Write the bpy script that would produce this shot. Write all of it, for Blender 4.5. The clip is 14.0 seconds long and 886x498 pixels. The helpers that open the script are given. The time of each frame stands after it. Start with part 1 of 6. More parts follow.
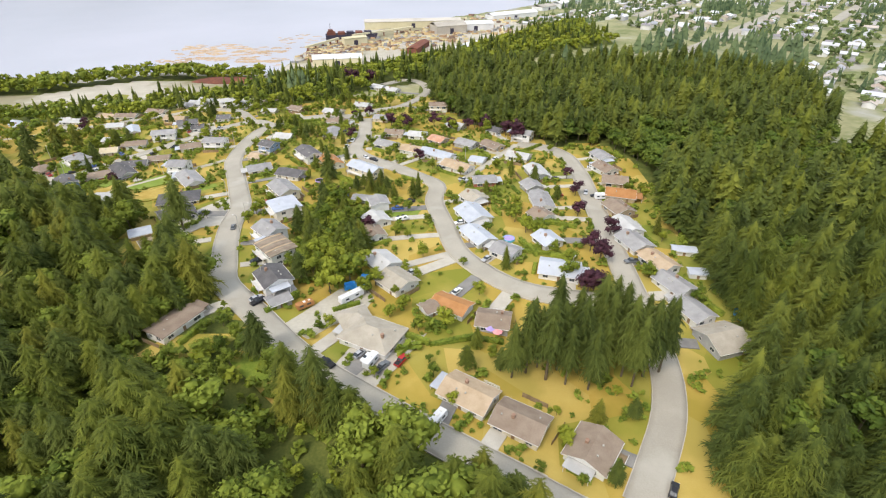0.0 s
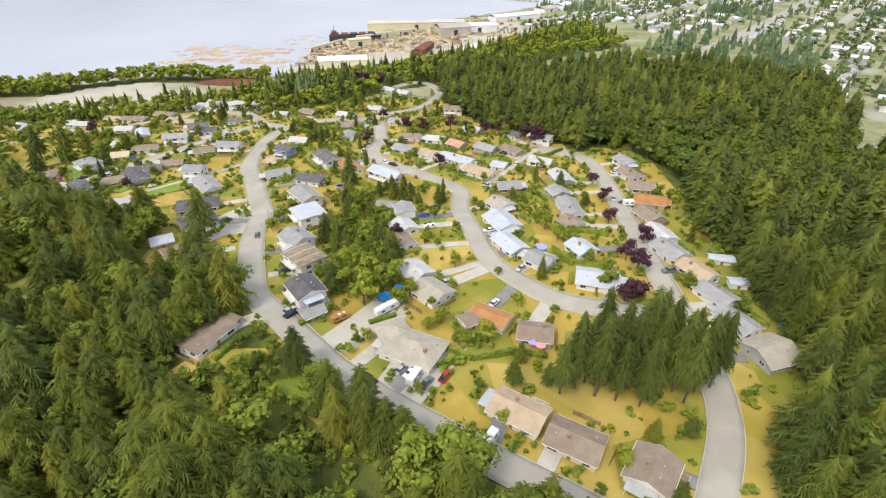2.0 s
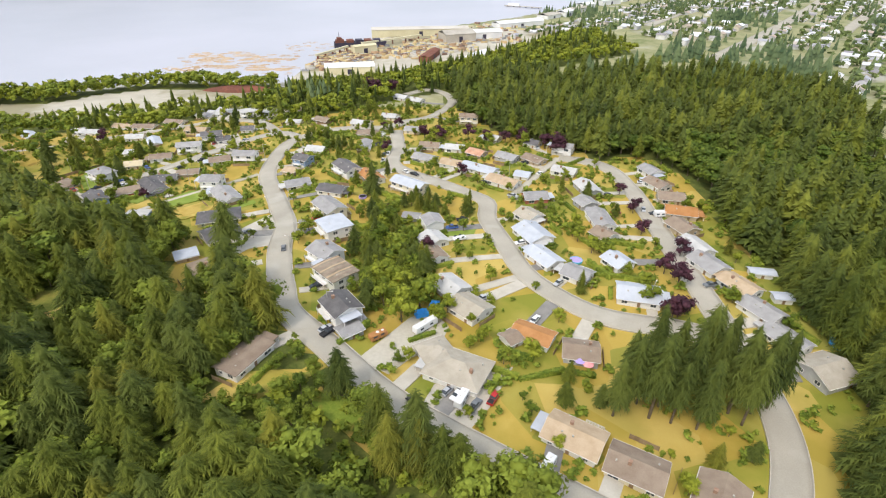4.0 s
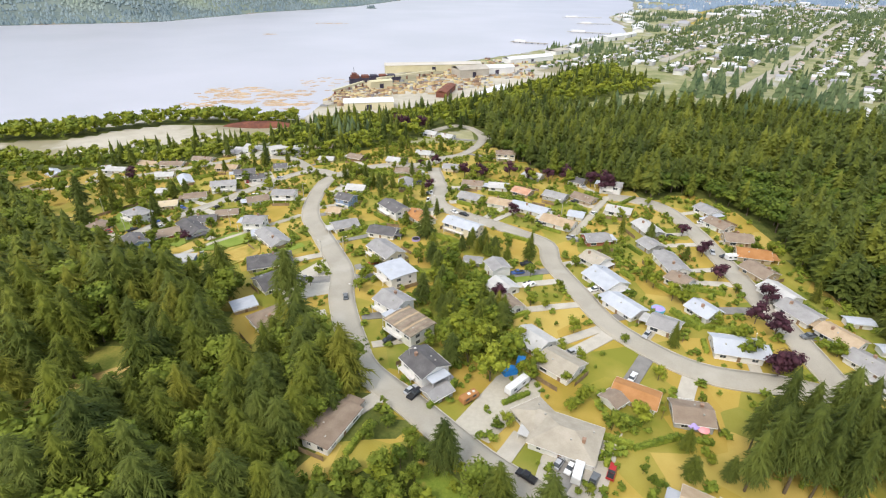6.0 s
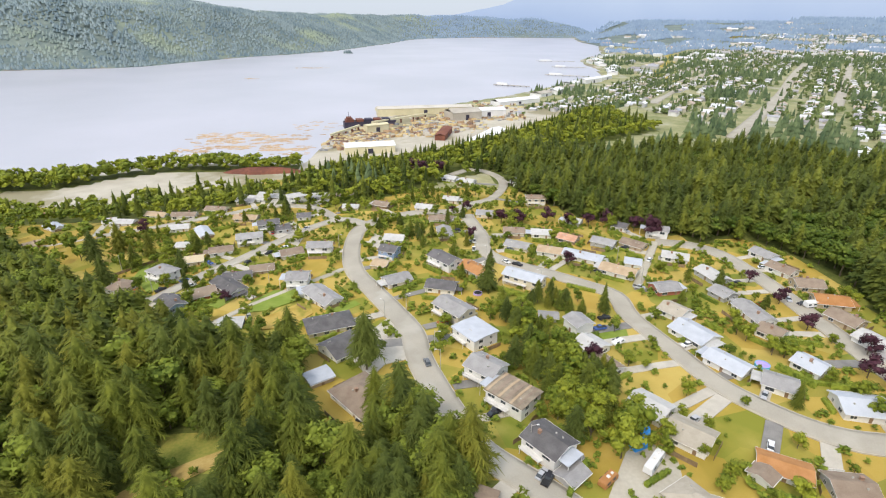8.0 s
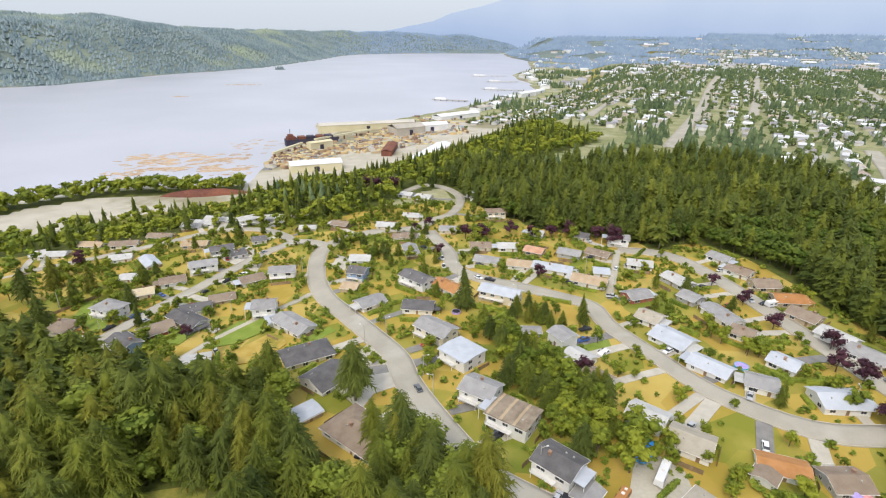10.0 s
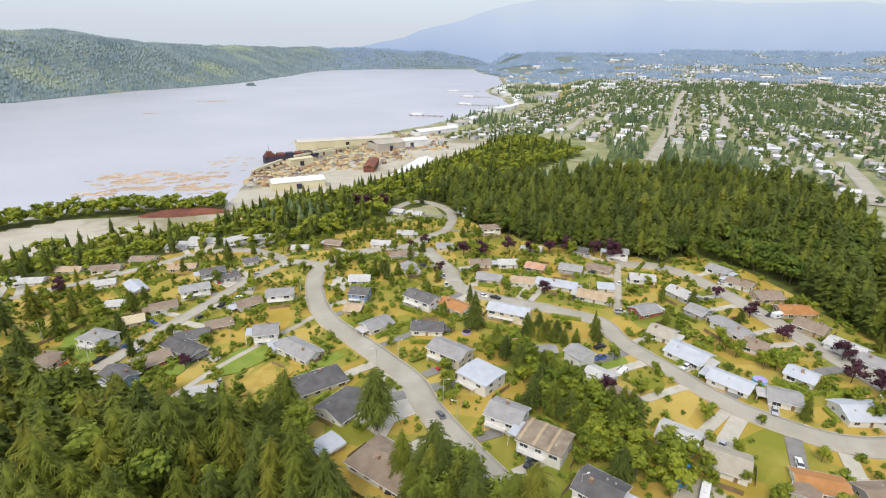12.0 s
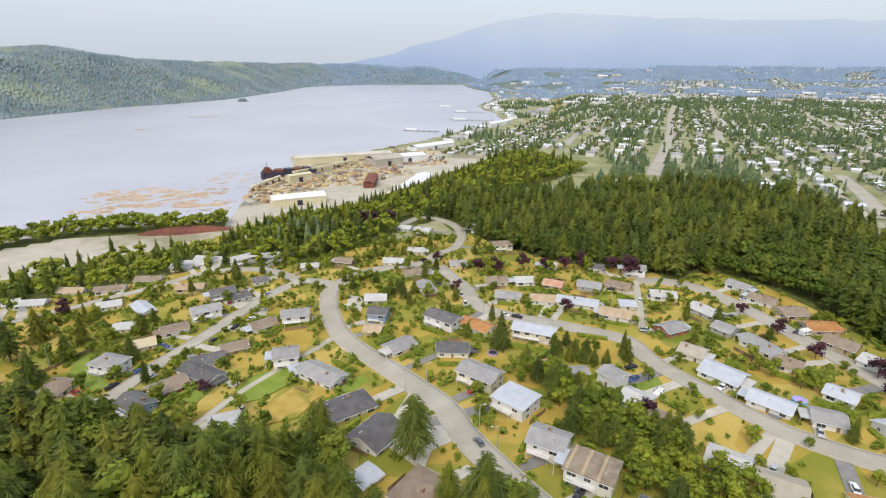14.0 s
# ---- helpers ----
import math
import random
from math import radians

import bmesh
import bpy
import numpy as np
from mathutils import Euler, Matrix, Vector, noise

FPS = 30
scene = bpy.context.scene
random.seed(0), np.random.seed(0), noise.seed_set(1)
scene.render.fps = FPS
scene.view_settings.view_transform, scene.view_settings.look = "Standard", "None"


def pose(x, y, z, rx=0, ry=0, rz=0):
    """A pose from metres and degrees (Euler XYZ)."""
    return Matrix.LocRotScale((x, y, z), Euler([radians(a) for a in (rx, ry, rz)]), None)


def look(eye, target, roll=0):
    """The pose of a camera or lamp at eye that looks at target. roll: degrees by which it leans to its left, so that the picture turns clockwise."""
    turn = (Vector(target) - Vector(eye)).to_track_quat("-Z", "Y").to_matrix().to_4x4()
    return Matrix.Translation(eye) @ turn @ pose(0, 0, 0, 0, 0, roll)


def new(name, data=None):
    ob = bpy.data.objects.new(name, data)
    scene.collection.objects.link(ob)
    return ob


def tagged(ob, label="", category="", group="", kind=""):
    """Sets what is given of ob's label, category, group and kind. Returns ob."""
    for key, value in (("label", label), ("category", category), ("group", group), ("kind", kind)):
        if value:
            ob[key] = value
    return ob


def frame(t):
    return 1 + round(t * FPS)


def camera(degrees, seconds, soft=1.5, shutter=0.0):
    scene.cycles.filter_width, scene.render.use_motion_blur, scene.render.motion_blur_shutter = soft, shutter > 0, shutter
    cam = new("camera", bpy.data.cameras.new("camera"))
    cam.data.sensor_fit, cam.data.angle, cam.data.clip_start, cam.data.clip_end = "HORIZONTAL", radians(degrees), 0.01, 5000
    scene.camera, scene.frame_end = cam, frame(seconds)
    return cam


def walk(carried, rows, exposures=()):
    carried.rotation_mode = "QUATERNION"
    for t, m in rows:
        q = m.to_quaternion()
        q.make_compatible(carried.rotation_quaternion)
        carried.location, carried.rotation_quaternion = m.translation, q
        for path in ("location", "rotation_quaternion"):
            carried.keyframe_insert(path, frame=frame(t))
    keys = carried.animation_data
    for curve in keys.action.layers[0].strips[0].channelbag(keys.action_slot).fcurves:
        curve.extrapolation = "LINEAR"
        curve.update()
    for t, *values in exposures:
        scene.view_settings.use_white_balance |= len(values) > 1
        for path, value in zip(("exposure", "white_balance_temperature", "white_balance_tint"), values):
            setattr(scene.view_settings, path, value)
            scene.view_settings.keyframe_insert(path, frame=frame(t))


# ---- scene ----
cam = camera(80.4, 14.0, soft=1.15)
METRES, EYE, TILT, LEAN, TURN = 150.0, 107.25, -32.0, 0.0, 0.0
ROWS = [
    (0.0, 0.0000, 0.0000, 0.0000, 0.00, 0.00, 0.00),
    (0.5, -0.0234, 0.0080, 0.0047, -0.18, 0.00, 0.02),
    (1.0, -0.0462, 0.0162, 0.0099, -0.31, 0.01, 0.02),
    (1.5, -0.0696, 0.0248, 0.0148, -0.44, 0.01, 0.02),
    (2.0, -0.0921, 0.0325, 0.0204, -0.54, 0.09, 0.03),
    (2.5, -0.1148, 0.0414, 0.0254, -0.67, 0.20, 0.07),
    (3.0, -0.1385, 0.0502, 0.0310, -0.79, 0.28, 0.09),
    (3.2, -0.1480, 0.0537, 0.0332, -0.84, 0.31, 0.10),
    (5.3, -0.2437, 0.0932, 0.0571, -1.07, 1.76, 0.20),
    (5.4, -0.2484, 0.0950, 0.0583, -1.10, 1.85, 0.21),
    (5.5, -0.2530, 0.0969, 0.0594, -1.13, 1.94, 0.21),
    (5.6, -0.2719, 0.1043, 0.0642, -1.16, 2.26, 0.23),
    (5.7, -0.2956, 0.1136, 0.0702, -1.20, 2.67, 0.26),
    (5.8, -0.3193, 0.1229, 0.0762, -1.25, 3.08, 0.28),
    (5.9, -0.3430, 0.1322, 0.0822, -1.29, 3.48, 0.31),
    (6.0, -0.3667, 0.1415, 0.0882, -1.33, 3.89, 0.33),
    (6.1, -0.3904, 0.1506, 0.0940, -1.38, 4.26, 0.35),
    (6.2, -0.4141, 0.1597, 0.0998, -1.43, 4.63, 0.37),
    (6.3, -0.4377, 0.1689, 0.1055, -1.49, 4.99, 0.39),
    (6.4, -0.4614, 0.1780, 0.1113, -1.54, 5.36, 0.41),
    (6.5, -0.4851, 0.1871, 0.1171, -1.59, 5.73, 0.43),
    (6.6, -0.5088, 0.1956, 0.1224, -1.75, 6.12, 0.53),
    (6.7, -0.5324, 0.2042, 0.1276, -1.91, 6.51, 0.64),
    (6.8, -0.5561, 0.2127, 0.1329, -2.06, 6.90, 0.74),
    (6.9, -0.5733, 0.2189, 0.1367, -2.18, 7.18, 0.82),
    (7.0, -0.5780, 0.2206, 0.1378, -2.21, 7.26, 0.84),
    (7.1, -0.5829, 0.2222, 0.1389, -2.37, 7.33, 0.94),
    (7.5, -0.6027, 0.2288, 0.1431, -2.99, 7.61, 1.32),
    (8.0, -0.6270, 0.2374, 0.1486, -4.26, 7.95, 2.10),
    (8.5, -0.6515, 0.2472, 0.1545, -5.85, 8.23, 3.04),
    (11.0, -0.7675, 0.3021, 0.1890, -12.32, 9.57, 6.92),
    (11.5, -0.7897, 0.3142, 0.1970, -12.80, 9.88, 7.21),
    (12.0, -0.8111, 0.3264, 0.2048, -13.10, 10.23, 7.37),
    (12.5, -0.8319, 0.3387, 0.2130, -13.37, 10.57, 7.51),
    (13.0, -0.8520, 0.3510, 0.2207, -13.68, 10.94, 7.72),
    (13.5, -0.8727, 0.3633, 0.2285, -13.97, 11.27, 7.91),
    (14.0, -0.8930, 0.3757, 0.2364, -14.10, 11.63, 8.02),
]
walk(cam, [(t, pose(0, 0, EYE, TILT, LEAN, TURN) @ pose(METRES * x, METRES * y, METRES * z, 90 + pitch, roll, yaw)) for t, x, y, z, yaw, pitch, roll in ROWS], [(0.0, 0.3), (5.0, 0.3), (9.0, 0.2), (12.0, 0.1), (14.0, 0.03)])

# ---- sky and sun: bright thin overcast ----
SUN_HEIGHT, SUN_TURN = 52.0, 215.0
world = bpy.data.worlds.new("sky")
scene.world = world
world.use_nodes = True
wn, wl = world.node_tree.nodes, world.node_tree.links
sky = wn.new("ShaderNodeTexSky")
sky.sky_type, sky.sun_disc = "NISHITA", False
sky.sun_elevation, sky.sun_rotation = radians(SUN_HEIGHT), radians(SUN_TURN)
sky.air_density, sky.dust_density, sky.ozone_density = 1.0, 6.0, 1.5
soft_sky = wn.new("ShaderNodeMix")
soft_sky.data_type = "RGBA"
soft_sky.inputs[0].default_value = 0.6
wl.new(sky.outputs[0], soft_sky.inputs[6])
soft_sky.inputs[7].default_value = (5.5, 6.05, 6.8, 1)
wl.new(soft_sky.outputs[2], wn["Background"].inputs[0])
wn["Background"].inputs[1].default_value = 0.172
sun = new("sun", bpy.data.lights.new("sun", "SUN"))
sun.data.energy, sun.data.angle, sun.data.color = 1.25, radians(12), (1.0, 0.95, 0.86)
a, e = radians(SUN_TURN), radians(SUN_HEIGHT)
sun.matrix_world = look((math.sin(a) * math.cos(e) * 500, math.cos(a) * math.cos(e) * 500, math.sin(e) * 500), (0, 0, 0))


# ---- materials ----
def material(name, low, high, scale=1.0, rough=0.85, fine=12.0, bump=0.3, by_object=0.0, by_island=0.0, metal=0.0, third=None, third_scale=0.2, third_at=(0.5, 0.6)):
    """Two colours mixed by coarse and fine noise, a third one in patches, with fine relief."""
    m = bpy.data.materials.new(name)
    m.use_nodes = True
    n, l = m.node_tree.nodes, m.node_tree.links
    shader = n["Principled BSDF"]
    shader.inputs["Roughness"].default_value, shader.inputs["Metallic"].default_value = rough, metal
    shader.inputs["Specular IOR Level"].default_value = 0.25
    where = n.new("ShaderNodeNewGeometry").outputs["Position"]

    def noise_of(s, detail=4.0):
        t = n.new("ShaderNodeTexNoise")
        t.inputs["Scale"].default_value, t.inputs["Detail"].default_value = s, detail
        l.new(where, t.inputs["Vector"])
        return t.outputs["Fac"]

    def sums(op, p, q):
        t = n.new("ShaderNodeMath")
        t.operation = op
        for socket, value in zip(t.inputs, (p, q)):
            if isinstance(value, (int, float)):
                socket.default_value = value
            else:
                l.new(value, socket)
        return t.outputs[0]

    coarse, grain = noise_of(scale), noise_of(fine)
    f = sums("ADD", sums("MULTIPLY", coarse, 1.6), sums("MULTIPLY", grain, 0.9))
    f = sums("SUBTRACT", f, 0.75)
    if by_object:
        f = sums("ADD", f, sums("MULTIPLY", sums("SUBTRACT", n.new("ShaderNodeObjectInfo").outputs["Random"], 0.5), by_object))
    if by_island:
        f = sums("ADD", f, sums("MULTIPLY", sums("SUBTRACT", n.new("ShaderNodeNewGeometry").outputs["Random Per Island"], 0.5), by_island))
    ramp = n.new("ShaderNodeValToRGB")
    ramp.color_ramp.elements[0].color, ramp.color_ramp.elements[1].color = (*low, 1), (*high, 1)
    ramp.color_ramp.elements[0].position, ramp.color_ramp.elements[1].position = 0.1, 0.9
    l.new(f, ramp.inputs[0])
    colour = ramp.outputs[0]
    if third:
        mix, patch = n.new("ShaderNodeMix"), n.new("ShaderNodeMapRange")
        mix.data_type = "RGBA"
        patch.inputs["From Min"].default_value, patch.inputs["From Max"].default_value = third_at
        l.new(noise_of(third_scale, 5.0), patch.inputs["Value"])
        l.new(patch.outputs[0], mix.inputs[0])
        l.new(colour, mix.inputs[6])
        mix.inputs[7].default_value = (*third, 1)
        colour = mix.outputs[2]
    l.new(colour, shader.inputs["Base Color"])
    if bump:
        b = n.new("ShaderNodeBump")
        b.inputs["Strength"].default_value, b.inputs["Distance"].default_value = bump, 0.1
        l.new(grain, b.inputs["Height"])
        l.new(b.outputs[0], shader.inputs["Normal"])
    return m


def palette(name, table, **kw):
    """One material whose colour is picked at random for every loose piece of a mesh."""
    m = material(name, table[0], table[0], **kw)
    n, l = m.node_tree.nodes, m.node_tree.links
    ramp = n.new("ShaderNodeValToRGB")
    ramp.color_ramp.interpolation = "CONSTANT"
    while len(ramp.color_ramp.elements) < len(table):
        ramp.color_ramp.elements.new(0.5)
    for i, c in enumerate(table):
        ramp.color_ramp.elements[i].position, ramp.color_ramp.elements[i].color = i / len(table), (*c, 1)
    l.new(n.new("ShaderNodeNewGeometry").outputs["Random Per Island"], ramp.inputs[0])
    l.new(ramp.outputs[0], n["Principled BSDF"].inputs["Base Color"])
    return m


M = {
    "lawn": material("dry_lawn", (0.41, 0.285, 0.06), (0.53, 0.405, 0.125), 0.12, 0.95, 2.5, 0.3, third=(0.2, 0.2, 0.03), third_scale=0.05, third_at=(0.44, 0.59)),
    "dry_grass": material("dry_grass", (0.4, 0.27, 0.05), (0.53, 0.39, 0.11), 0.2, 0.95, 2.5, 0.3, third=(0.26, 0.24, 0.04), third_scale=0.09),
    "green_lawn": material("green_lawn", (0.17, 0.24, 0.03), (0.26, 0.32, 0.06), 0.2, 0.95, 3.0, 0.3),
    "forest_floor": material("forest_floor", (0.06, 0.085, 0.015), (0.17, 0.18, 0.04), 0.15, 0.95, 1.5, 0.5),
    "rough_grass": material("rough_grass", (0.15, 0.2, 0.03), (0.36, 0.3, 0.07), 0.1, 0.95, 1.2, 0.5),
    "green_verge": material("green_verge", (0.15, 0.23, 0.025), (0.27, 0.33, 0.05), 0.25, 0.95, 2.0, 0.5, third=(0.46, 0.32, 0.08), third_scale=0.09, third_at=(0.52, 0.62)),
    "gravel": material("gravel", (0.42, 0.38, 0.3), (0.56, 0.52, 0.43), 0.05, 0.95, 1.0, 0.3, third=(0.3, 0.27, 0.17), third_scale=0.015),
    "town_ground": material("town_ground", (0.17, 0.2, 0.07), (0.4, 0.37, 0.21), 0.03, 0.95, 0.2, 0.0, third=(0.42, 0.4, 0.35), third_scale=0.02, third_at=(0.55, 0.7)),
    # far wooded ground, paled and blued to stand for distance haze
    "haze_tinted_woods": material("haze_tinted_woods", (0.11, 0.15, 0.15), (0.22, 0.26, 0.22), 0.01, 1.0, 0.08, 0.0, third=(0.25, 0.29, 0.2), third_scale=0.003, third_at=(0.55, 0.65)),
    "sea_bed": material("sea_bed", (0.2, 0.18, 0.13), (0.3, 0.27, 0.2), 0.05),
    "asphalt": material("worn_asphalt", (0.36, 0.33, 0.27), (0.46, 0.42, 0.345), 0.08, 0.9, 3.0, 0.15, third=(0.5, 0.47, 0.4), third_scale=0.06, third_at=(0.55, 0.75)),
    "concrete": material("pale_concrete", (0.45, 0.41, 0.34), (0.58, 0.54, 0.46), 0.3, 0.9, 4.0, 0.15, by_object=0.3),
    "dark_drive": material("dark_asphalt_drive", (0.2, 0.19, 0.18), (0.3, 0.285, 0.26), 0.3, 0.9, 4.0, 0.15, by_object=0.3),
    "dirt": material("bare_dirt", (0.4, 0.27, 0.075), (0.52, 0.38, 0.14), 0.2, 0.95, 2.0, 0.4),
    "needles": material("fir_needles", (0.056, 0.077, 0.009), (0.177, 0.197, 0.021), 0.05, 0.8, 0.9, 0.0, by_object=0.35, by_island=0.34),
    "far_needles": material("far_fir_needles", (0.064, 0.088, 0.013), (0.193, 0.209, 0.027), 0.04, 0.8, 0.6, 0.0, by_island=0.34),
    "olive_needles": material("olive_fir_needles", (0.076, 0.086, 0.009), (0.224, 0.221, 0.025), 0.05, 0.8, 0.9, 0.0, by_object=0.4, by_island=0.34),
    "dark_needles": material("dark_fir_needles", (0.040, 0.060, 0.009), (0.130, 0.156, 0.025), 0.05, 0.8, 0.9, 0.0, by_object=0.35, by_island=0.34),
    # hill firs carry the haze of distance in their colour
    "hill_needles": material("haze_tinted_hill_needles", (0.13, 0.185, 0.21), (0.26, 0.32, 0.32), 0.008, 0.9, 0.1, 0.0, by_island=0.5, third=(0.33, 0.38, 0.25), third_scale=0.0035, third_at=(0.56, 0.7)),
    "town_needles": material("town_fir_needles", (0.05, 0.085, 0.04), (0.15, 0.195, 0.085), 0.02, 0.9, 0.2, 0.0, by_island=0.5),
    # blue of the distant air is mixed into these needles
    "plain_needles": material("haze_tinted_plain_needles", (0.17, 0.245, 0.35), (0.27, 0.35, 0.44), 0.012, 0.9, 0.1, 0.0, by_island=0.3),
    "town_leaves": material("town_leaves", (0.085, 0.125, 0.045), (0.23, 0.285, 0.1), 0.02, 0.9, 0.2, 0.0, by_island=0.5),
    "leaves": material("broad_leaves", (0.080, 0.120, 0.010), (0.266, 0.291, 0.026), 0.08, 0.75, 1.0, 0.0, by_object=0.6, by_island=0.4),
    "wood_leaves": material("woodland_leaves", (0.06, 0.098, 0.01), (0.195, 0.235, 0.026), 0.08, 0.75, 1.0, 0.0, by_object=0.6, by_island=0.35),
    "dark_leaves": material("copper_leaves", (0.035, 0.012, 0.02), (0.1, 0.035, 0.05), 0.3, 0.7, 1.5, 0.0, by_island=0.4),
    "hedge": material("hedge_leaves", (0.09, 0.14, 0.014), (0.29, 0.335, 0.04), 0.4, 0.8, 3.0, 0.0, by_object=0.5, by_island=0.4),
    "bark": material("fir_bark", (0.1, 0.075, 0.05), (0.2, 0.16, 0.11), 1.0, 0.95, 6.0, 0.5),
    "glass": material("window_glass", (0.04, 0.05, 0.06), (0.09, 0.1, 0.11), 0.4, 0.12, 1.0, 0.0),
    "trim": material("white_trim", (0.7, 0.68, 0.64), (0.82, 0.8, 0.77), 0.5, 0.6, 8.0, 0.05),
    "fence": material("weathered_fence", (0.2, 0.14, 0.08), (0.34, 0.25, 0.15), 0.5, 0.9, 6.0, 0.3, by_object=0.4),
    "brick": material("chimney_brick", (0.3, 0.18, 0.12), (0.42, 0.28, 0.2), 1.5, 0.9, 8.0, 0.3),
    "tyre": material("rubber", (0.02, 0.02, 0.02), (0.04, 0.04, 0.04), 2.0, 0.8),
    "pole": material("grey_pole", (0.4, 0.38, 0.34), (0.52, 0.5, 0.45), 1.0, 0.8),
    "log": material("floating_logs", (0.46, 0.32, 0.19), (0.64, 0.5, 0.35), 0.02, 0.9, 0.3, 0.0, by_island=0.7),
    "rust": material("rusty_hull", (0.12, 0.05, 0.04), (0.26, 0.1, 0.06), 0.05, 0.8, 0.4),
    "hull": material("dark_hull", (0.03, 0.03, 0.05), (0.07, 0.06, 0.09), 0.05, 0.6, 0.4),
    "shed": material("cream_metal_sheet", (0.6, 0.54, 0.34), (0.72, 0.66, 0.46), 0.05, 0.7, 0.6, 0.05, by_object=0.4),
    "shed_roof": material("grey_shed_roof", (0.4, 0.36, 0.3), (0.58, 0.54, 0.47), 0.05, 0.8, 0.6, 0.05, by_object=0.8),
    "white_sheet": material("white_sheet", (0.68, 0.68, 0.68), (0.82, 0.82, 0.82), 0.05, 0.7, 0.6, 0.05),
}

# garden plots: straight-edged lawns, some watered and some parched
def plots_of(m, tones):
    n, l = m.node_tree.nodes, m.node_tree.links
    cell, ramp, mix, split = n.new("ShaderNodeTexVoronoi"), n.new("ShaderNodeValToRGB"), n.new("ShaderNodeMix"), n.new("ShaderNodeSeparateColor")
    cell.voronoi_dimensions = "2D"
    cell.inputs["Scale"].default_value, cell.inputs["Randomness"].default_value = 0.075, 0.85
    l.new(n.new("ShaderNodeNewGeometry").outputs["Position"], cell.inputs["Vector"])
    l.new(cell.outputs["Color"], split.inputs[0])
    ramp.color_ramp.interpolation = "CONSTANT"
    while len(ramp.color_ramp.elements) < len(tones):
        ramp.color_ramp.elements.new(0.5)
    for i, (at, c) in enumerate(tones):
        ramp.color_ramp.elements[i].position, ramp.color_ramp.elements[i].color = at, (*c, 1)
    l.new(split.outputs[0], ramp.inputs[0])
    shader = n["Principled BSDF"]
    mix.data_type = "RGBA"
    mix.inputs[0].default_value = 0.62
    l.new(shader.inputs["Base Color"].links[0].from_socket, mix.inputs[6])
    l.new(ramp.outputs[0], mix.inputs[7])
    l.new(mix.outputs[2], shader.inputs["Base Color"])


plots_of(M["lawn"], [(0.0, (0.47, 0.33, 0.06)), (0.22, (0.24, 0.245, 0.03)), (0.4, (0.53, 0.39, 0.1)), (0.58, (0.17, 0.22, 0.025)), (0.68, (0.44, 0.295, 0.05)), (0.85, (0.3, 0.28, 0.04))])
# backdrop ridge: air haze painted as a glow, paling towards the crest
M["mountain"] = bpy.data.materials.new("haze_painted_mountain")
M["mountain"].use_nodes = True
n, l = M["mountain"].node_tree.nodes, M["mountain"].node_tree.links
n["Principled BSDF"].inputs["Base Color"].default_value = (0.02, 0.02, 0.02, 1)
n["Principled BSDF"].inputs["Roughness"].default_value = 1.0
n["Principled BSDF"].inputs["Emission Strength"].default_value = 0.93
where, split, haze_ramp, tone, drift, level = n.new("ShaderNodeNewGeometry"), n.new("ShaderNodeSeparateXYZ"), n.new("ShaderNodeValToRGB"), n.new("ShaderNodeTexNoise"), n.new("ShaderNodeMath"), n.new("ShaderNodeMapRange")
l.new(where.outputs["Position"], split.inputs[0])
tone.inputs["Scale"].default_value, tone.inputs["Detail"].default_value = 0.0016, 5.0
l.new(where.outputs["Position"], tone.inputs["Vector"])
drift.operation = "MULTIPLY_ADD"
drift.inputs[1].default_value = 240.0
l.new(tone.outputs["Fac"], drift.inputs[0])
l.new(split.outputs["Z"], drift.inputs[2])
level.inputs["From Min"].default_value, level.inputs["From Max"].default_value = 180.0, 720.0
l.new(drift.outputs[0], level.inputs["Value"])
haze_ramp.color_ramp.elements[0].color, haze_ramp.color_ramp.elements[1].color = (0.37, 0.48, 0.7, 1), (0.65, 0.72, 0.81, 1)
middle = haze_ramp.color_ramp.elements.new(0.45)
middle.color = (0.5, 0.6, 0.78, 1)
l.new(level.outputs[0], haze_ramp.inputs[0])
l.new(haze_ramp.outputs[0], n["Principled BSDF"].inputs["Emission Color"])

ROOFS = {
    "brown": ((0.23, 0.17, 0.125), (0.33, 0.26, 0.195)), "grey": ((0.27, 0.26, 0.255), (0.38, 0.37, 0.36)),
    "dark": ((0.105, 0.1, 0.1), (0.18, 0.17, 0.17)), "cream": ((0.52, 0.43, 0.28), (0.62, 0.53, 0.36)),
    "tan": ((0.4, 0.29, 0.18), (0.53, 0.41, 0.28)), "light": ((0.44, 0.43, 0.41), (0.57, 0.56, 0.54)),
    "white": ((0.43, 0.455, 0.5), (0.53, 0.555, 0.6)), "beige": ((0.36, 0.32, 0.25), (0.48, 0.43, 0.35)),
    "orange": ((0.38, 0.175, 0.06), (0.49, 0.245, 0.1)), "rust": ((0.42, 0.2, 0.12), (0.6, 0.36, 0.24)),
    "patch": ((0.16, 0.125, 0.09), (0.36, 0.3, 0.22)),
}
WALLS = {
    "white": ((0.7, 0.69, 0.66), (0.82, 0.81, 0.78)), "cream": ((0.62, 0.56, 0.42), (0.74, 0.68, 0.53)),
    "tan": ((0.42, 0.33, 0.22), (0.54, 0.44, 0.3)), "grey": ((0.36, 0.36, 0.36), (0.48, 0.48, 0.48)),
    "blue": ((0.2, 0.28, 0.42), (0.3, 0.39, 0.54)), "red": ((0.32, 0.1, 0.07), (0.44, 0.17, 0.11)),
    "brown": ((0.22, 0.14, 0.08), (0.32, 0.22, 0.14)),
}
for key, (low, high) in ROOFS.items():
    M["roof_" + key] = material(key + "_shingles", low, high, 0.35, 0.9, 5.0, 0.25, by_object=0.35)
for key, (low, high) in WALLS.items():
    M["wall_" + key] = material(key + "_siding", low, high, 0.5, 0.8, 6.0, 0.1, by_object=0.3)
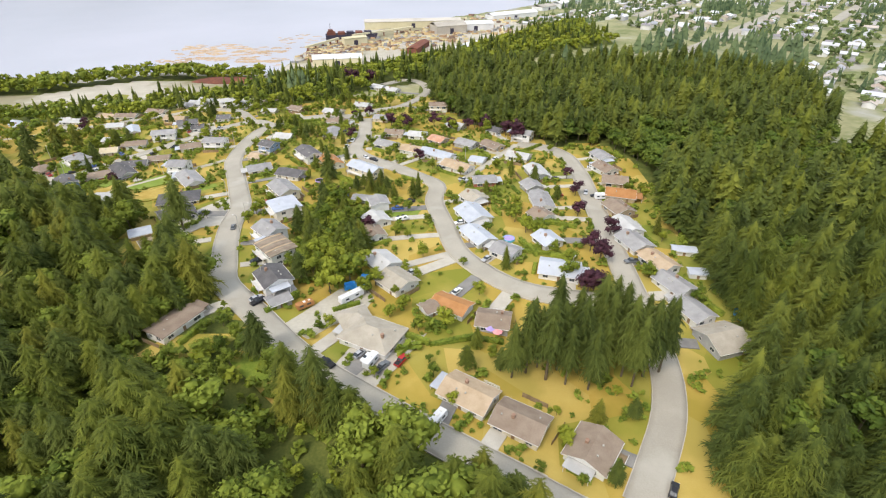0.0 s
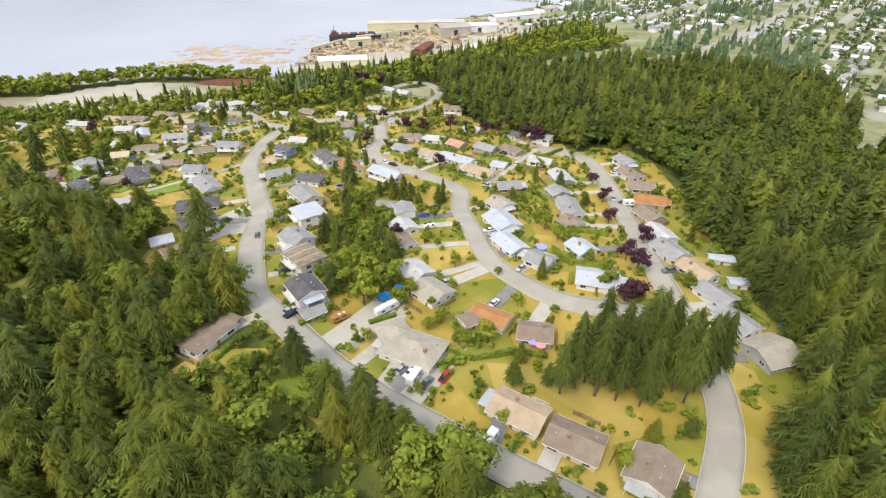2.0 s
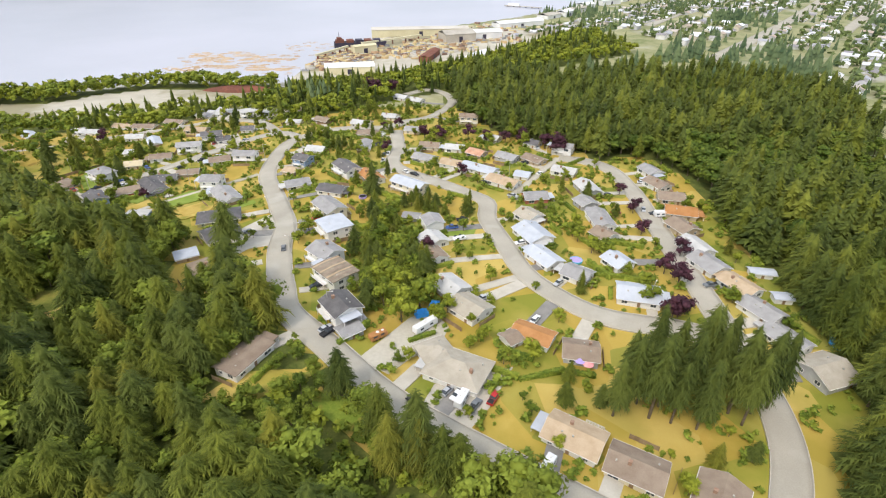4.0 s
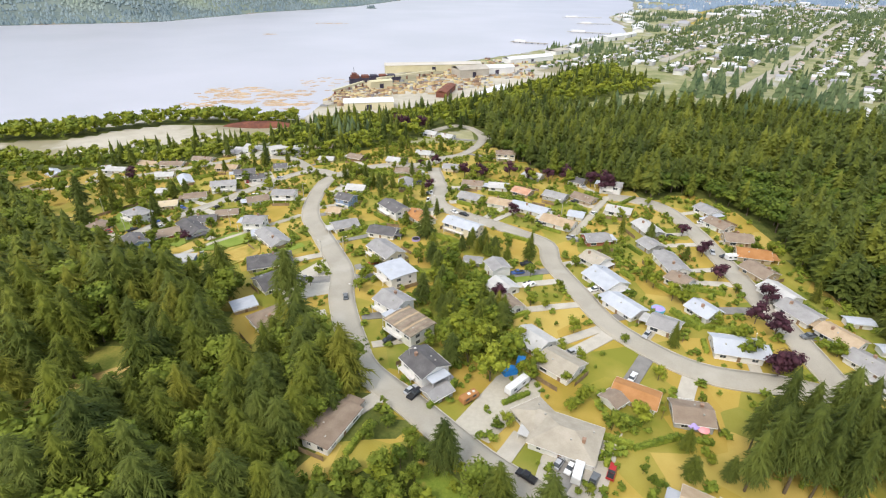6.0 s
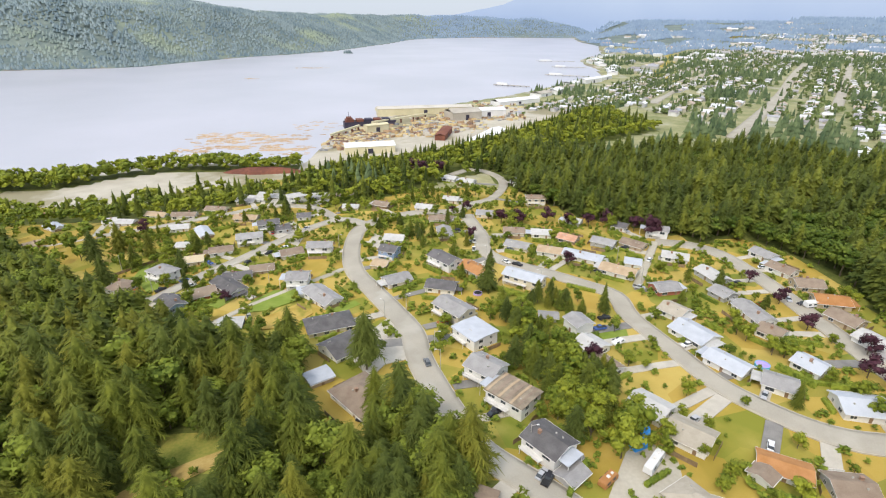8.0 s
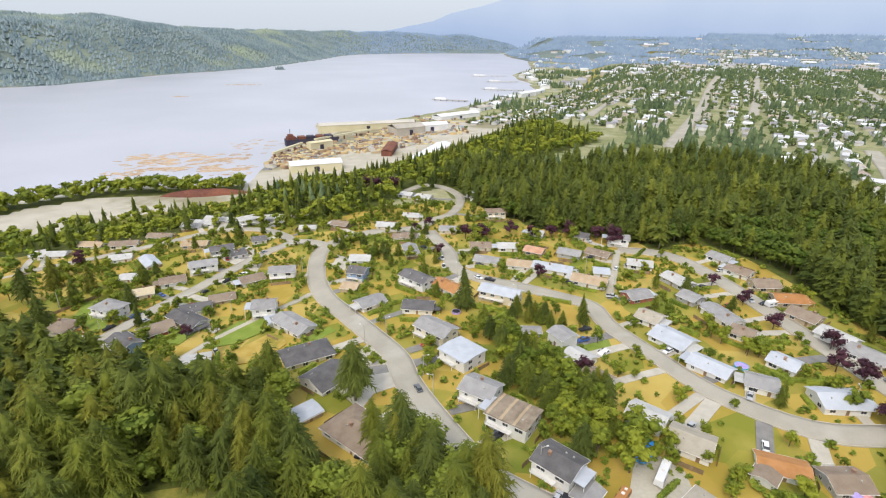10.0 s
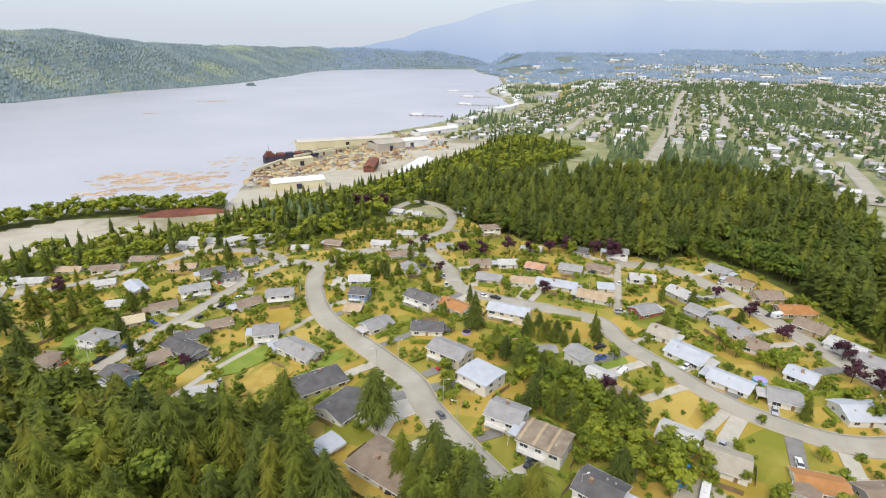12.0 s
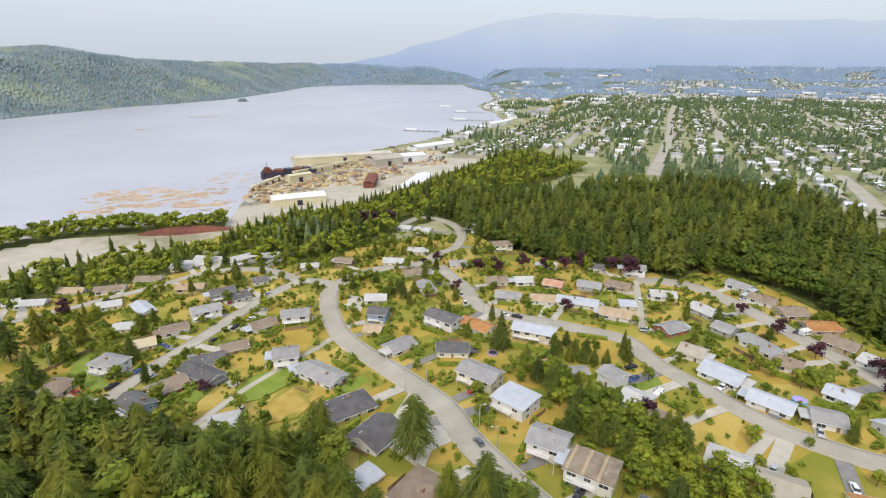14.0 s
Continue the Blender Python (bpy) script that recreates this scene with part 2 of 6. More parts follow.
PAINTS = {"black": (0.025, 0.025, 0.03), "silver": (0.42, 0.43, 0.45), "white": (0.75, 0.75, 0.75), "red": (0.4, 0.03, 0.03), "blue": (0.05, 0.1, 0.3), "grey": (0.15, 0.16, 0.17)}
for key, c in PAINTS.items():
    M["car_" + key] = material(key + "_car_paint", c, tuple(v * 1.2 for v in c), 0.5, 0.3, 3.0, 0.0)
for key, low, high in (("tarp", (0.03, 0.25, 0.7), (0.06, 0.36, 0.85)), ("pool", (0.1, 0.4, 0.6), (0.2, 0.55, 0.75)), ("lilac", (0.4, 0.3, 0.65), (0.5, 0.4, 0.75)), ("pink", (0.75, 0.3, 0.3), (0.85, 0.4, 0.4))):
    M[key] = material(key + "_plastic", low, high, 1.0, 0.5)

water_mat = bpy.data.materials.new("inlet_water")
water_mat.use_nodes = True
n, l = water_mat.node_tree.nodes, water_mat.node_tree.links
n["Principled BSDF"].inputs["Base Color"].default_value = (0.3, 0.3, 0.34, 1)
n["Principled BSDF"].inputs["Roughness"].default_value = 0.3
wave, ripple, where = n.new("ShaderNodeTexNoise"), n.new("ShaderNodeBump"), n.new("ShaderNodeNewGeometry")
wave.inputs["Scale"].default_value, wave.inputs["Detail"].default_value = 0.12, 6.0
ripple.inputs["Strength"].default_value, ripple.inputs["Distance"].default_value = 0.25, 0.6
l.new(where.outputs["Position"], wave.inputs["Vector"])
l.new(wave.outputs["Fac"], ripple.inputs["Height"])
l.new(ripple.outputs[0], n["Principled BSDF"].inputs["Normal"])
# pale lilac-grey base colour stands for the bright sky mirrored in the water
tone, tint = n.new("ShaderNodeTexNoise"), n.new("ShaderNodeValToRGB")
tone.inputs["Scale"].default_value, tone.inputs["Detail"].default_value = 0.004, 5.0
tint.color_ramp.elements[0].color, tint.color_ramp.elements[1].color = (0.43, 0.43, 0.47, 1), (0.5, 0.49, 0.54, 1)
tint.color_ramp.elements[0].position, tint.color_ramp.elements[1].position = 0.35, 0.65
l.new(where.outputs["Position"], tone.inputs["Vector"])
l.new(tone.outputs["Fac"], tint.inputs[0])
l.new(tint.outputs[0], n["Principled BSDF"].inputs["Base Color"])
M["water"] = water_mat


# ---- helpers of this scene ----
def mesh_of(name, verts, faces, mats, indices=None, smooth_faces=False):
    me = bpy.data.meshes.new(name)
    me.from_pydata([tuple(v) for v in verts], [], [tuple(f) for f in faces])
    for m in mats:
        me.materials.append(m)
    if indices is not None:
        me.polygons.foreach_set("material_index", np.asarray(indices, np.int32))
    if smooth_faces:
        me.polygons.foreach_set("use_smooth", np.ones(len(me.polygons), bool))
    me.update()
    return me


def big_mesh(name, verts, tris, mats, indices=None):
    """A mesh of triangles straight from arrays."""
    me = bpy.data.meshes.new(name)
    nv, nt = len(verts), len(tris)
    me.vertices.add(nv)
    me.vertices.foreach_set("co", np.asarray(verts, np.float32).ravel())
    me.loops.add(nt * 3)
    me.loops.foreach_set("vertex_index", np.asarray(tris, np.int32).ravel())
    me.polygons.add(nt)
    me.polygons.foreach_set("loop_start", np.arange(0, nt * 3, 3, dtype=np.int32))
    me.polygons.foreach_set("loop_total", np.full(nt, 3, np.int32))
    for m in mats:
        me.materials.append(m)
    if indices is not None:
        me.polygons.foreach_set("material_index", np.asarray(indices, np.int32))
    me.update(calc_edges=True)
    me.validate()
    return me


def part(name, data, parent, label="", m=None):
    ob = new(name, data)
    ob.parent = parent
    if m is not None:
        ob.matrix_basis = m
    return tagged(ob, label)


def thing(name, m, label, category, group="", kind=""):
    ob = new(name)
    ob.empty_display_size = 0.5
    ob.matrix_basis = m
    return tagged(ob, label, category, group, kind)


def boxes(name, items, mat):
    """One mesh of boxes (x0, y0, z0, x1, y1, z1)."""
    v, f = [], []
    for x0, y0, z0, x1, y1, z1 in items:
        k = len(v)
        v += [(x0, y0, z0), (x1, y0, z0), (x1, y1, z0), (x0, y1, z0), (x0, y0, z1), (x1, y0, z1), (x1, y1, z1), (x0, y1, z1)]
        f += [(k, k + 3, k + 2, k + 1), (k + 4, k + 5, k + 6, k + 7), (k, k + 1, k + 5, k + 4), (k + 1, k + 2, k + 6, k + 5), (k + 2, k + 3, k + 7, k + 6), (k + 3, k, k + 4, k + 7)]
    return mesh_of(name, v, f, [mat])


def inside(poly, x, y):
    x, y = np.asarray(x, float), np.asarray(y, float)
    odd = np.zeros(x.shape, bool)
    for (ax, ay), (bx, by) in zip(poly, poly[1:] + poly[:1]):
        if ay != by:
            odd ^= ((ay > y) != (by > y)) & (x < (bx - ax) * (y - ay) / (by - ay) + ax)
    return odd


def hz(x, y):
    return float(height(x, y))


# ---- the lie of the land ----
def smooth(a, b, v):
    u = np.clip((v - a) / (b - a), 0, 1)
    return u * u * (3 - 2 * u)


# foot of the bluff above the flats, from west to the far north-east
TOE = [(-818, 454), (-509, 472), (-339, 492), (-272, 498), (-228, 546), (-179, 596), (-112, 598), (-16, 674), (123, 810), (272, 954), (472, 1228), (728, 1728), (1363, 3000), (2728, 3958)]
# waterline of the near shore and of the far shore
SHORE = [(-1363, 509), (-637, 582), (-389, 608), (-332, 637), (-253, 628), (-202, 628), (-192, 719), (-173, 846), (-118, 918), (-50, 1000), (129, 1156), (242, 1282), (468, 1512), (546, 1818), (582, 2091), (800, 2430), (1065, 3210), (1120, 3700), (1230, 4150), (1300, 4420)]
FAR_SHORE = [(-4000, 1300), (-1500, 1560), (-878, 1795), (-807, 1977), (-708, 2186), (-561, 2361), (-382, 2618), (-144, 3313), (0, 3900), (160, 4180), (480, 4380), (900, 4440), (1300, 4430), (1900, 4750), (5200, 5600)]


def beside(line, x, y):
    """Signed distance to a broken line: positive on its right-hand side."""
    best, sign = np.full(np.shape(x), 1e9), np.ones(np.shape(x))
    for (ax, ay), (bx, by) in zip(line, line[1:]):
        dx, dy = bx - ax, by - ay
        u = np.clip(((x - ax) * dx + (y - ay) * dy) / (dx * dx + dy * dy), 0, 1)
        d = np.hypot(x - ax - u * dx, y - ay - u * dy)
        near = d < best - 1e-6
        best = np.where(near, d, best)
        sign = np.where(near, np.where((y - ay) * dx - (x - ax) * dy < 0, 1.0, -1.0), sign)
    return best * sign


WATER = -43.8


def height(x, y):
    """The ground's height over the plan."""
    x, y = np.asarray(x, float), np.asarray(y, float)
    flat = 0.5 - (0.008 + 0.039 * smooth(140, -20, x)) * np.clip(y - 172, 0, 290) - 0.006 * np.clip(y - 540, 0, 2000) + 0.07 * np.clip(x + 82, -233, 0) * smooth(150, 260, y)
    flat = flat - 3.0 * smooth(-15, 35, x) * smooth(160, 115, y) + 3.5 * np.exp(-((x + 78) ** 2 + (y - 122) ** 2) / 900)
    s = beside(TOE, x, y)
    land = -41.0 + (flat + 41.0) * smooth(0, 118, s)
    d = beside(SHORE, x, y)
    rise = 0.088 * np.clip(np.hypot(x + 128, y - 62) - 3500, 0, 1400) * smooth(0, 500, d)
    land = np.maximum(land + rise, -41.8)
    z = np.where(d > 0, np.maximum(land - 3.5 * (1 - smooth(0, 14, d)), WATER - 1.5), WATER - 1.5 - 4 * smooth(0, 40, -d))
    f = -beside(FAR_SHORE, x, y)
    hill = WATER + 0.6 + 66 * smooth(0, 600, f) * smooth(-380, -850, x) * smooth(3500, 2400, y) + 112 * smooth(20, 480, f) + 28 * smooth(0, 200, f) + 15 * (np.sin(x / 130 + 1.3) * np.sin(y / 170) + 0.6 * np.sin(x / 61) * np.sin(y / 73 + 2)) * smooth(60, 400, f)
    return np.where(f > 0, hill, z)

WEST_WOOD = [(-583, 467), (-351, 367), (-279, 302), (-223, 253), (-193, 230), (-171, 215), (-143, 200), (-128, 193), (-127, 170), (-113, 147), (-93, 125), (-87, 138), (-81, 148), (-70, 133), (-57, 117), (-32, 93), (2, 77), (14, 67), (29, 25), (-33, -50), (-217, -33), (-583, 167)]
EAST_WOOD = [(-18, 433), (0, 385), (17, 340), (57, 302), (59, 287), (92, 288), (100, 258), (102, 234), (93, 193), (95, 156), (93, 132), (90, 113), (87, 98), (70, 93), (65, 80), (67, 58), (62, 17), (192, -50), (392, 125), (195, 269), (228, 292), (254, 346), (272, 400), (254, 442), (211, 465), (179, 467), (83, 467), (38, 508), (-17, 500)]
BLUFF_WOOD = [(-192, 417), (-133, 392), (-79, 417), (-50, 454), (-17, 467), (38, 508), (108, 533), (183, 583), (158, 750), (121, 792), (-17, 658), (-108, 588), (-158, 533), (-192, 467)]
SHORE_WOOD = [(-583, 533), (-392, 575), (-329, 612), (-250, 607), (-200, 607), (-200, 583), (-258, 583), (-325, 588), (-367, 567), (-400, 533), (-583, 500)]
SLOPE_WOOD = [(-583, 400), (-350, 417), (-275, 408), (-192, 417), (-179, 400), (-196, 467), (-222, 515), (-262, 522), (-298, 500), (-330, 480), (-392, 471), (-583, 454)]
TRACK = [(-171, 150), (-160, 162), (-150, 160), (-140, 156), (-133, 150), (-142, 143), (-158, 148)]
FRINGE = [(-103, 152), (-99, 165), (-91, 154), (-83, 141), (-78, 130), (-87, 118), (-100, 125)]
BELT = [(-56.6, 228.0), (-46.3, 222.6), (-41.2, 201.4), (-28.8, 180.0), (-33.2, 156.4), (-49.6, 150.0), (-51.5, 161.8), (-51.1, 180.3), (-54.1, 201.6)]
CABIN_YARD = [(-89.3, 107.5), (-80.6, 116.9), (-63.9, 118.5), (-56.2, 127.6), (-53.9, 124.1), (-64.1, 113.2), (-75.7, 106.7)]
CABIN_CLEAR = [(-92.3, 104.1), (-92.5, 111.5), (-86.5, 116.1), (-78.0, 128.8), (-57.0, 135.8), (-52.9, 118.4), (-57.2, 102.4), (-67.6, 93.8), (-80.9, 97.0)]

VERGE = [(-62, 117), (-52, 110), (-44, 101), (-30, 90), (-21, 84), (-20, 64), (-36, 68), (-52, 82), (-66, 96), (-70, 104)]
TRACK_CLEAR = [(-165, 139), (-140, 156), (-133, 151), (-134, 134), (-150, 120), (-172, 124)]


def grid_lines(stops):
    out = []
    for a, b, step in stops:
        out += list(np.arange(a, b, step))
    return np.array(out + [stops[-1][1]])


gx = grid_lines([(-4600, -1000, 200), (-1000, -460, 30), (-460, 180, 5), (180, 520, 12), (520, 1500, 50), (1500, 5200, 250)])
gy = grid_lines([(-900, -80, 80), (-80, 480, 5), (480, 800, 8), (800, 1300, 25), (1300, 3000, 60), (3000, 5000, 120)])
GX, GY = np.meshgrid(gx, gy)
GZ = height(GX, GY) + 0.25 * np.sin(GX / 9) * np.sin(GY / 11)
W_, H_ = len(gx), len(gy)
idx = np.arange(W_ * H_).reshape(H_, W_)
quads = np.stack([idx[:-1, :-1], idx[:-1, 1:], idx[1:, 1:], idx[1:, :-1]], -1).reshape(-1, 4)
cx, cy = (GX.ravel()[quads].mean(1), GY.ravel()[quads].mean(1))
kind_of = np.zeros(len(quads), int)
kind_of[((cy > 418) | ((cx > 165) & (cy > 120))) & (beside(TOE, cx, cy) > 50)] = 4
for wood in (WEST_WOOD, EAST_WOOD, BLUFF_WOOD, SHORE_WOOD, SLOPE_WOOD):
    kind_of[inside(wood, cx, cy)] = 1
kind_of[inside(TRACK, cx, cy)] = 6
flats = (beside(TOE, cx, cy) < 8) & ~inside(SHORE_WOOD, cx, cy)
kind_of[flats] = 2
kind_of[flats & (cy > 1000) & (beside(SHORE, cx, cy) > 6)] = 4
# land beyond 3300 m gets the haze-tinted ground colour
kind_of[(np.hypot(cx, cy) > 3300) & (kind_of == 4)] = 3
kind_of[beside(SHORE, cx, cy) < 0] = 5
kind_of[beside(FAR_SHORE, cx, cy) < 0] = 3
ground = new("ground", mesh_of("ground", np.stack([GX.ravel(), GY.ravel(), GZ.ravel()], 1), quads, [M[k] for k in ("lawn", "forest_floor", "gravel", "haze_tinted_woods", "town_ground", "sea_bed", "rough_grass")], kind_of, True))
tagged(ground, "rolling ground of dry lawns, forest floor and gravel flats", "ground", kind="structure")
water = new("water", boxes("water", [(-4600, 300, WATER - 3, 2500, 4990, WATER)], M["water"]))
tagged(water, "calm inlet water with the bright sky's pale sheen in its colour", "water", kind="structure")


def ground_z(x, y):
    """Height of the ground sheet with its small swell."""
    return hz(x, y) + 0.25 * math.sin(x / 9) * math.sin(y / 11)


# ---- roads ----
def smooth_line(points, step=4.0):
    p = [Vector(q) for q in points]
    p = [p[0] * 2 - p[1]] + p + [p[-1] * 2 - p[-2]]
    out = []
    for i in range(1, len(p) - 2):
        count = max(1, int((p[i + 1] - p[i]).length / step))
        for k in range(count):
            t = k / count
            out.append(0.5 * (2 * p[i] + (p[i + 1] - p[i - 1]) * t + (2 * p[i - 1] - 5 * p[i] + 4 * p[i + 1] - p[i + 2]) * t * t + (3 * p[i] - p[i - 1] - 3 * p[i + 1] + p[i + 2]) * t ** 3))
    return out + [p[-2]]


ROAD_LINES = []


def road(name, width, points, mat, label, lift=0.3, kerb=True, step=4.0):
    line = smooth_line(points, step)
    ROAD_LINES.append((np.array([tuple(q) for q in line]), width / 2))
    v, f, across = [], [], 7
    for i, q in enumerate(line):
        d = (line[min(i + 1, len(line) - 1)] - line[max(i - 1, 0)]).normalized()
        s = Vector((d.y, -d.x))
        for k in range(across):
            u = (-0.5, -0.499, -0.3, 0.0, 0.3, 0.499, 0.5)[k]
            w = q + s * (u * width)
            drop = -1.0 if k in (0, across - 1) else 0.12 * (1 - (2 * u) ** 2)
            v.append((w.x, w.y, ground_z(w.x, w.y) + lift + drop))
        if i:
            a0 = (i - 1) * across
            f += [(a0 + k, a0 + k + across, a0 + k + across + 1, a0 + k + 1) for k in range(across - 1)]
    ob = new(name, mesh_of(name, v, f, [mat], smooth_faces=True))
    tagged(ob, label, "road", kind="structure")
    if kerb:
        for side in (-1, 1):
            v, f = [], []
            for i, q in enumerate(line):
                d = (line[min(i + 1, len(line) - 1)] - line[max(i - 1, 0)]).normalized()
                s = Vector((d.y, -d.x)) * side
                for off, up in ((width / 2 - 0.22, 0.02), (width / 2 - 0.2, 0.16), (width / 2, 0.17), (width / 2 + 0.05, -0.6)):
                    w = q + s * off
                    v.append((w.x, w.y, ground_z(w.x, w.y) + lift + up))
                if i:
                    a0 = (i - 1) * 4
                    f += [(a0 + k, a0 + k + 4, a0 + k + 5, a0 + k + 1) for k in range(3)]
            part("kerb", mesh_of("kerb", v, f, [M["concrete"]]), ob)
    return ob


road('main_road', 9.5, [(22, 71), (4, 81), (-14, 92), (-32, 104), (-43, 113), (-56, 126), (-74, 145), (-80, 160), (-85, 176), (-89, 193), (-91, 210), (-98, 228), (-107, 250), (-117, 274), (-121, 304), (-118, 338), (-103, 353), (-82, 360), (-60, 361), (-48, 374)], M['asphalt'], 'wide pale worn asphalt road with concrete kerbs', 0.300)
road('crescent_road', 8.6, [(62, 135), (49, 140), (31, 144), (20, 150), (11, 160), (5, 171), (1, 190), (-4, 215), (-3, 234), (-14, 247), (-29, 262), (-44, 276), (-51, 290), (-49, 315), (-53, 353)], M['asphalt'], 'curving pale asphalt residential road', 0.312)
road('east_road', 9.0, [(44, 68), (51, 79), (59, 93), (64, 109), (66, 128), (65, 144), (65, 163), (67, 201), (68, 224), (69, 245), (67, 270), (57, 285), (43, 293)], M['asphalt'], 'straight pale asphalt road along the wood', 0.324)
road('south_road', 8.6, [(19, 73), (29, 67), (41, 60)], M['asphalt'], 'short pale asphalt road between lawns', 0.336)
road('alley', 3.9, [(10, 241), (26, 266), (43, 293)], M['gravel'], 'narrow gravel alley between hedges', 0.348, kerb=False)
road('west_street', 7.7, [(-213, 257), (-206, 265), (-193, 287), (-177, 308), (-161, 332), (-146, 350), (-131, 359), (-115, 344)], M['asphalt'], 'grey asphalt street lined with driveways', 0.360)
road('upper_street', 6.9, [(-287, 367), (-271, 371), (-251, 378), (-225, 388), (-199, 401), (-179, 402), (-155, 392), (-132, 357)], M['asphalt'], 'grey asphalt street on the upper terrace', 0.372)
road('hill_road', 6.9, [(-60, 361), (-48, 375), (-31, 388), (-18, 414), (-13, 442), (-20, 467), (-34, 477), (-52, 462)], M['asphalt'], 'winding grey road on the hill', 0.384)
road('dirt_lane', 3.4, [(-174, 227), (-160, 246), (-146, 259), (-130, 271), (-123, 278)], M['gravel'], 'narrow gravel lane behind gardens', 0.396, kerb=False)
road('town_road', 16.0, [(238, 538), (500, 841), (775, 1183), (1065, 1531)], M['asphalt'], 'long straight pale road through the town', 0.6, kerb=False, step=25.0)
road('town_road', 14.4, [(498, 722), (750, 1008), (1093, 1403)], M['asphalt'], 'long straight pale road through the town', 0.6, kerb=False, step=25.0)
road('town_road', 14.4, [(885, 845), (1116, 1091), (1369, 1355)], M['asphalt'], 'long straight pale road through the town', 0.6, kerb=False, step=25.0)
road('town_road', 14.4, [(300, 342), (366, 408), (440, 489)], M['asphalt'], 'long straight pale road through the town', 0.6, kerb=False, step=25.0)
road('town_road', 14.4, [(264, 776), (433, 1016), (638, 1285)], M['asphalt'], 'long straight pale road through the town', 0.6, kerb=False, step=25.0)


def clear_of_roads(x, y, margin):
    ok = np.ones(np.shape(x), bool)
    for line, half in ROAD_LINES:
        for q in line:
            ok &= (x - q[0]) ** 2 + (y - q[1]) ** 2 > (half + margin) ** 2
    return ok


# ---- houses ----
HOUSE_SPOTS = []


def gable_roof(length, width, eave, rise, over, thick):
    """Two sloping slabs with overhang, as one closed mesh."""
    x, y = length / 2 + over, width / 2 + over
    drop = rise * over / (width / 2)
    prof = [(-y, eave - drop), (0, eave + rise), (y, eave - drop), (y, eave - drop + thick), (0, eave + rise + thick), (-y, eave - drop + thick)]
    v = [(sx * x, py, pz) for sx in (-1, 1) for py, pz in prof]
    f = [(0, 1, 4, 5), (1, 2, 3, 4), (11, 10, 7, 6), (10, 9, 8, 7)] + [(k, k + 6, (k + 1) % 6 + 6, (k + 1) % 6) for k in range(6)]
    return v, f


def hip_roof(length, width, eave, rise, over, thick):
    x, y, r = length / 2 + over, width / 2 + over, max(length / 2 - width / 2, 0.6)
    v = [(-x, -y, eave - 0.2), (x, -y, eave - 0.2), (x, y, eave - 0.2), (-x, y, eave - 0.2), (-x, -y, eave + thick - 0.2), (x, -y, eave + thick - 0.2), (x, y, eave + thick - 0.2), (-x, y, eave + thick - 0.2), (-r, 0, eave + rise + thick), (r, 0, eave + rise + thick)]
    f = [(3, 2, 1, 0), (0, 1, 5, 4), (1, 2, 6, 5), (2, 3, 7, 6), (3, 0, 4, 7), (4, 5, 9, 8), (5, 6, 9), (6, 7, 8, 9), (7, 4, 8)]
    return v, f


WIN = {}
for w, h in ((1.7, 1.15), (1.0, 1.0), (2.4, 1.3)):
    b = [(-w / 2 - 0.12, -0.05, -h / 2 - 0.12, w / 2 + 0.12, 0.0, -h / 2), (-w / 2 - 0.12, -0.05, h / 2, w / 2 + 0.12, 0.0, h / 2 + 0.12), (-w / 2 - 0.12, -0.05, -h / 2, -w / 2, 0.0, h / 2), (w / 2, -0.05, -h / 2, w / 2 + 0.12, 0.0, h / 2), (-0.04, -0.05, -h / 2, 0.04, 0.0, h / 2)]
    WIN[(w, h)] = (boxes("window", b, M["trim"]), boxes("pane", [(-w / 2, -0.02, -h / 2, w / 2, -0.008, h / 2)], M["glass"]))
DOOR = boxes("door", [(-0.48, -0.06, 0, 0.48, 0.0, 2.05)], M["wall_brown"])
GARAGE = boxes("garage_door", [(-1.3, -0.05, 0.5 * k + 0.02, 1.3, 0.0, 0.5 * k + 0.49) for k in range(4)], M["trim"])
CHIMNEY = boxes("chimney", [(-0.4, -0.4, -1.2, 0.4, 0.4, 1.0), (-0.46, -0.46, 1.0, 0.46, 0.46, 1.12)], M["brick"])
VENT = boxes("vent", [(-0.2, -0.2, -0.2, 0.2, 0.2, 0.35)], M["pole"])
WORDS = {"h": "hip roof", "g": "gable roof", "f": "low flat roof"}
rng = random.Random(7)


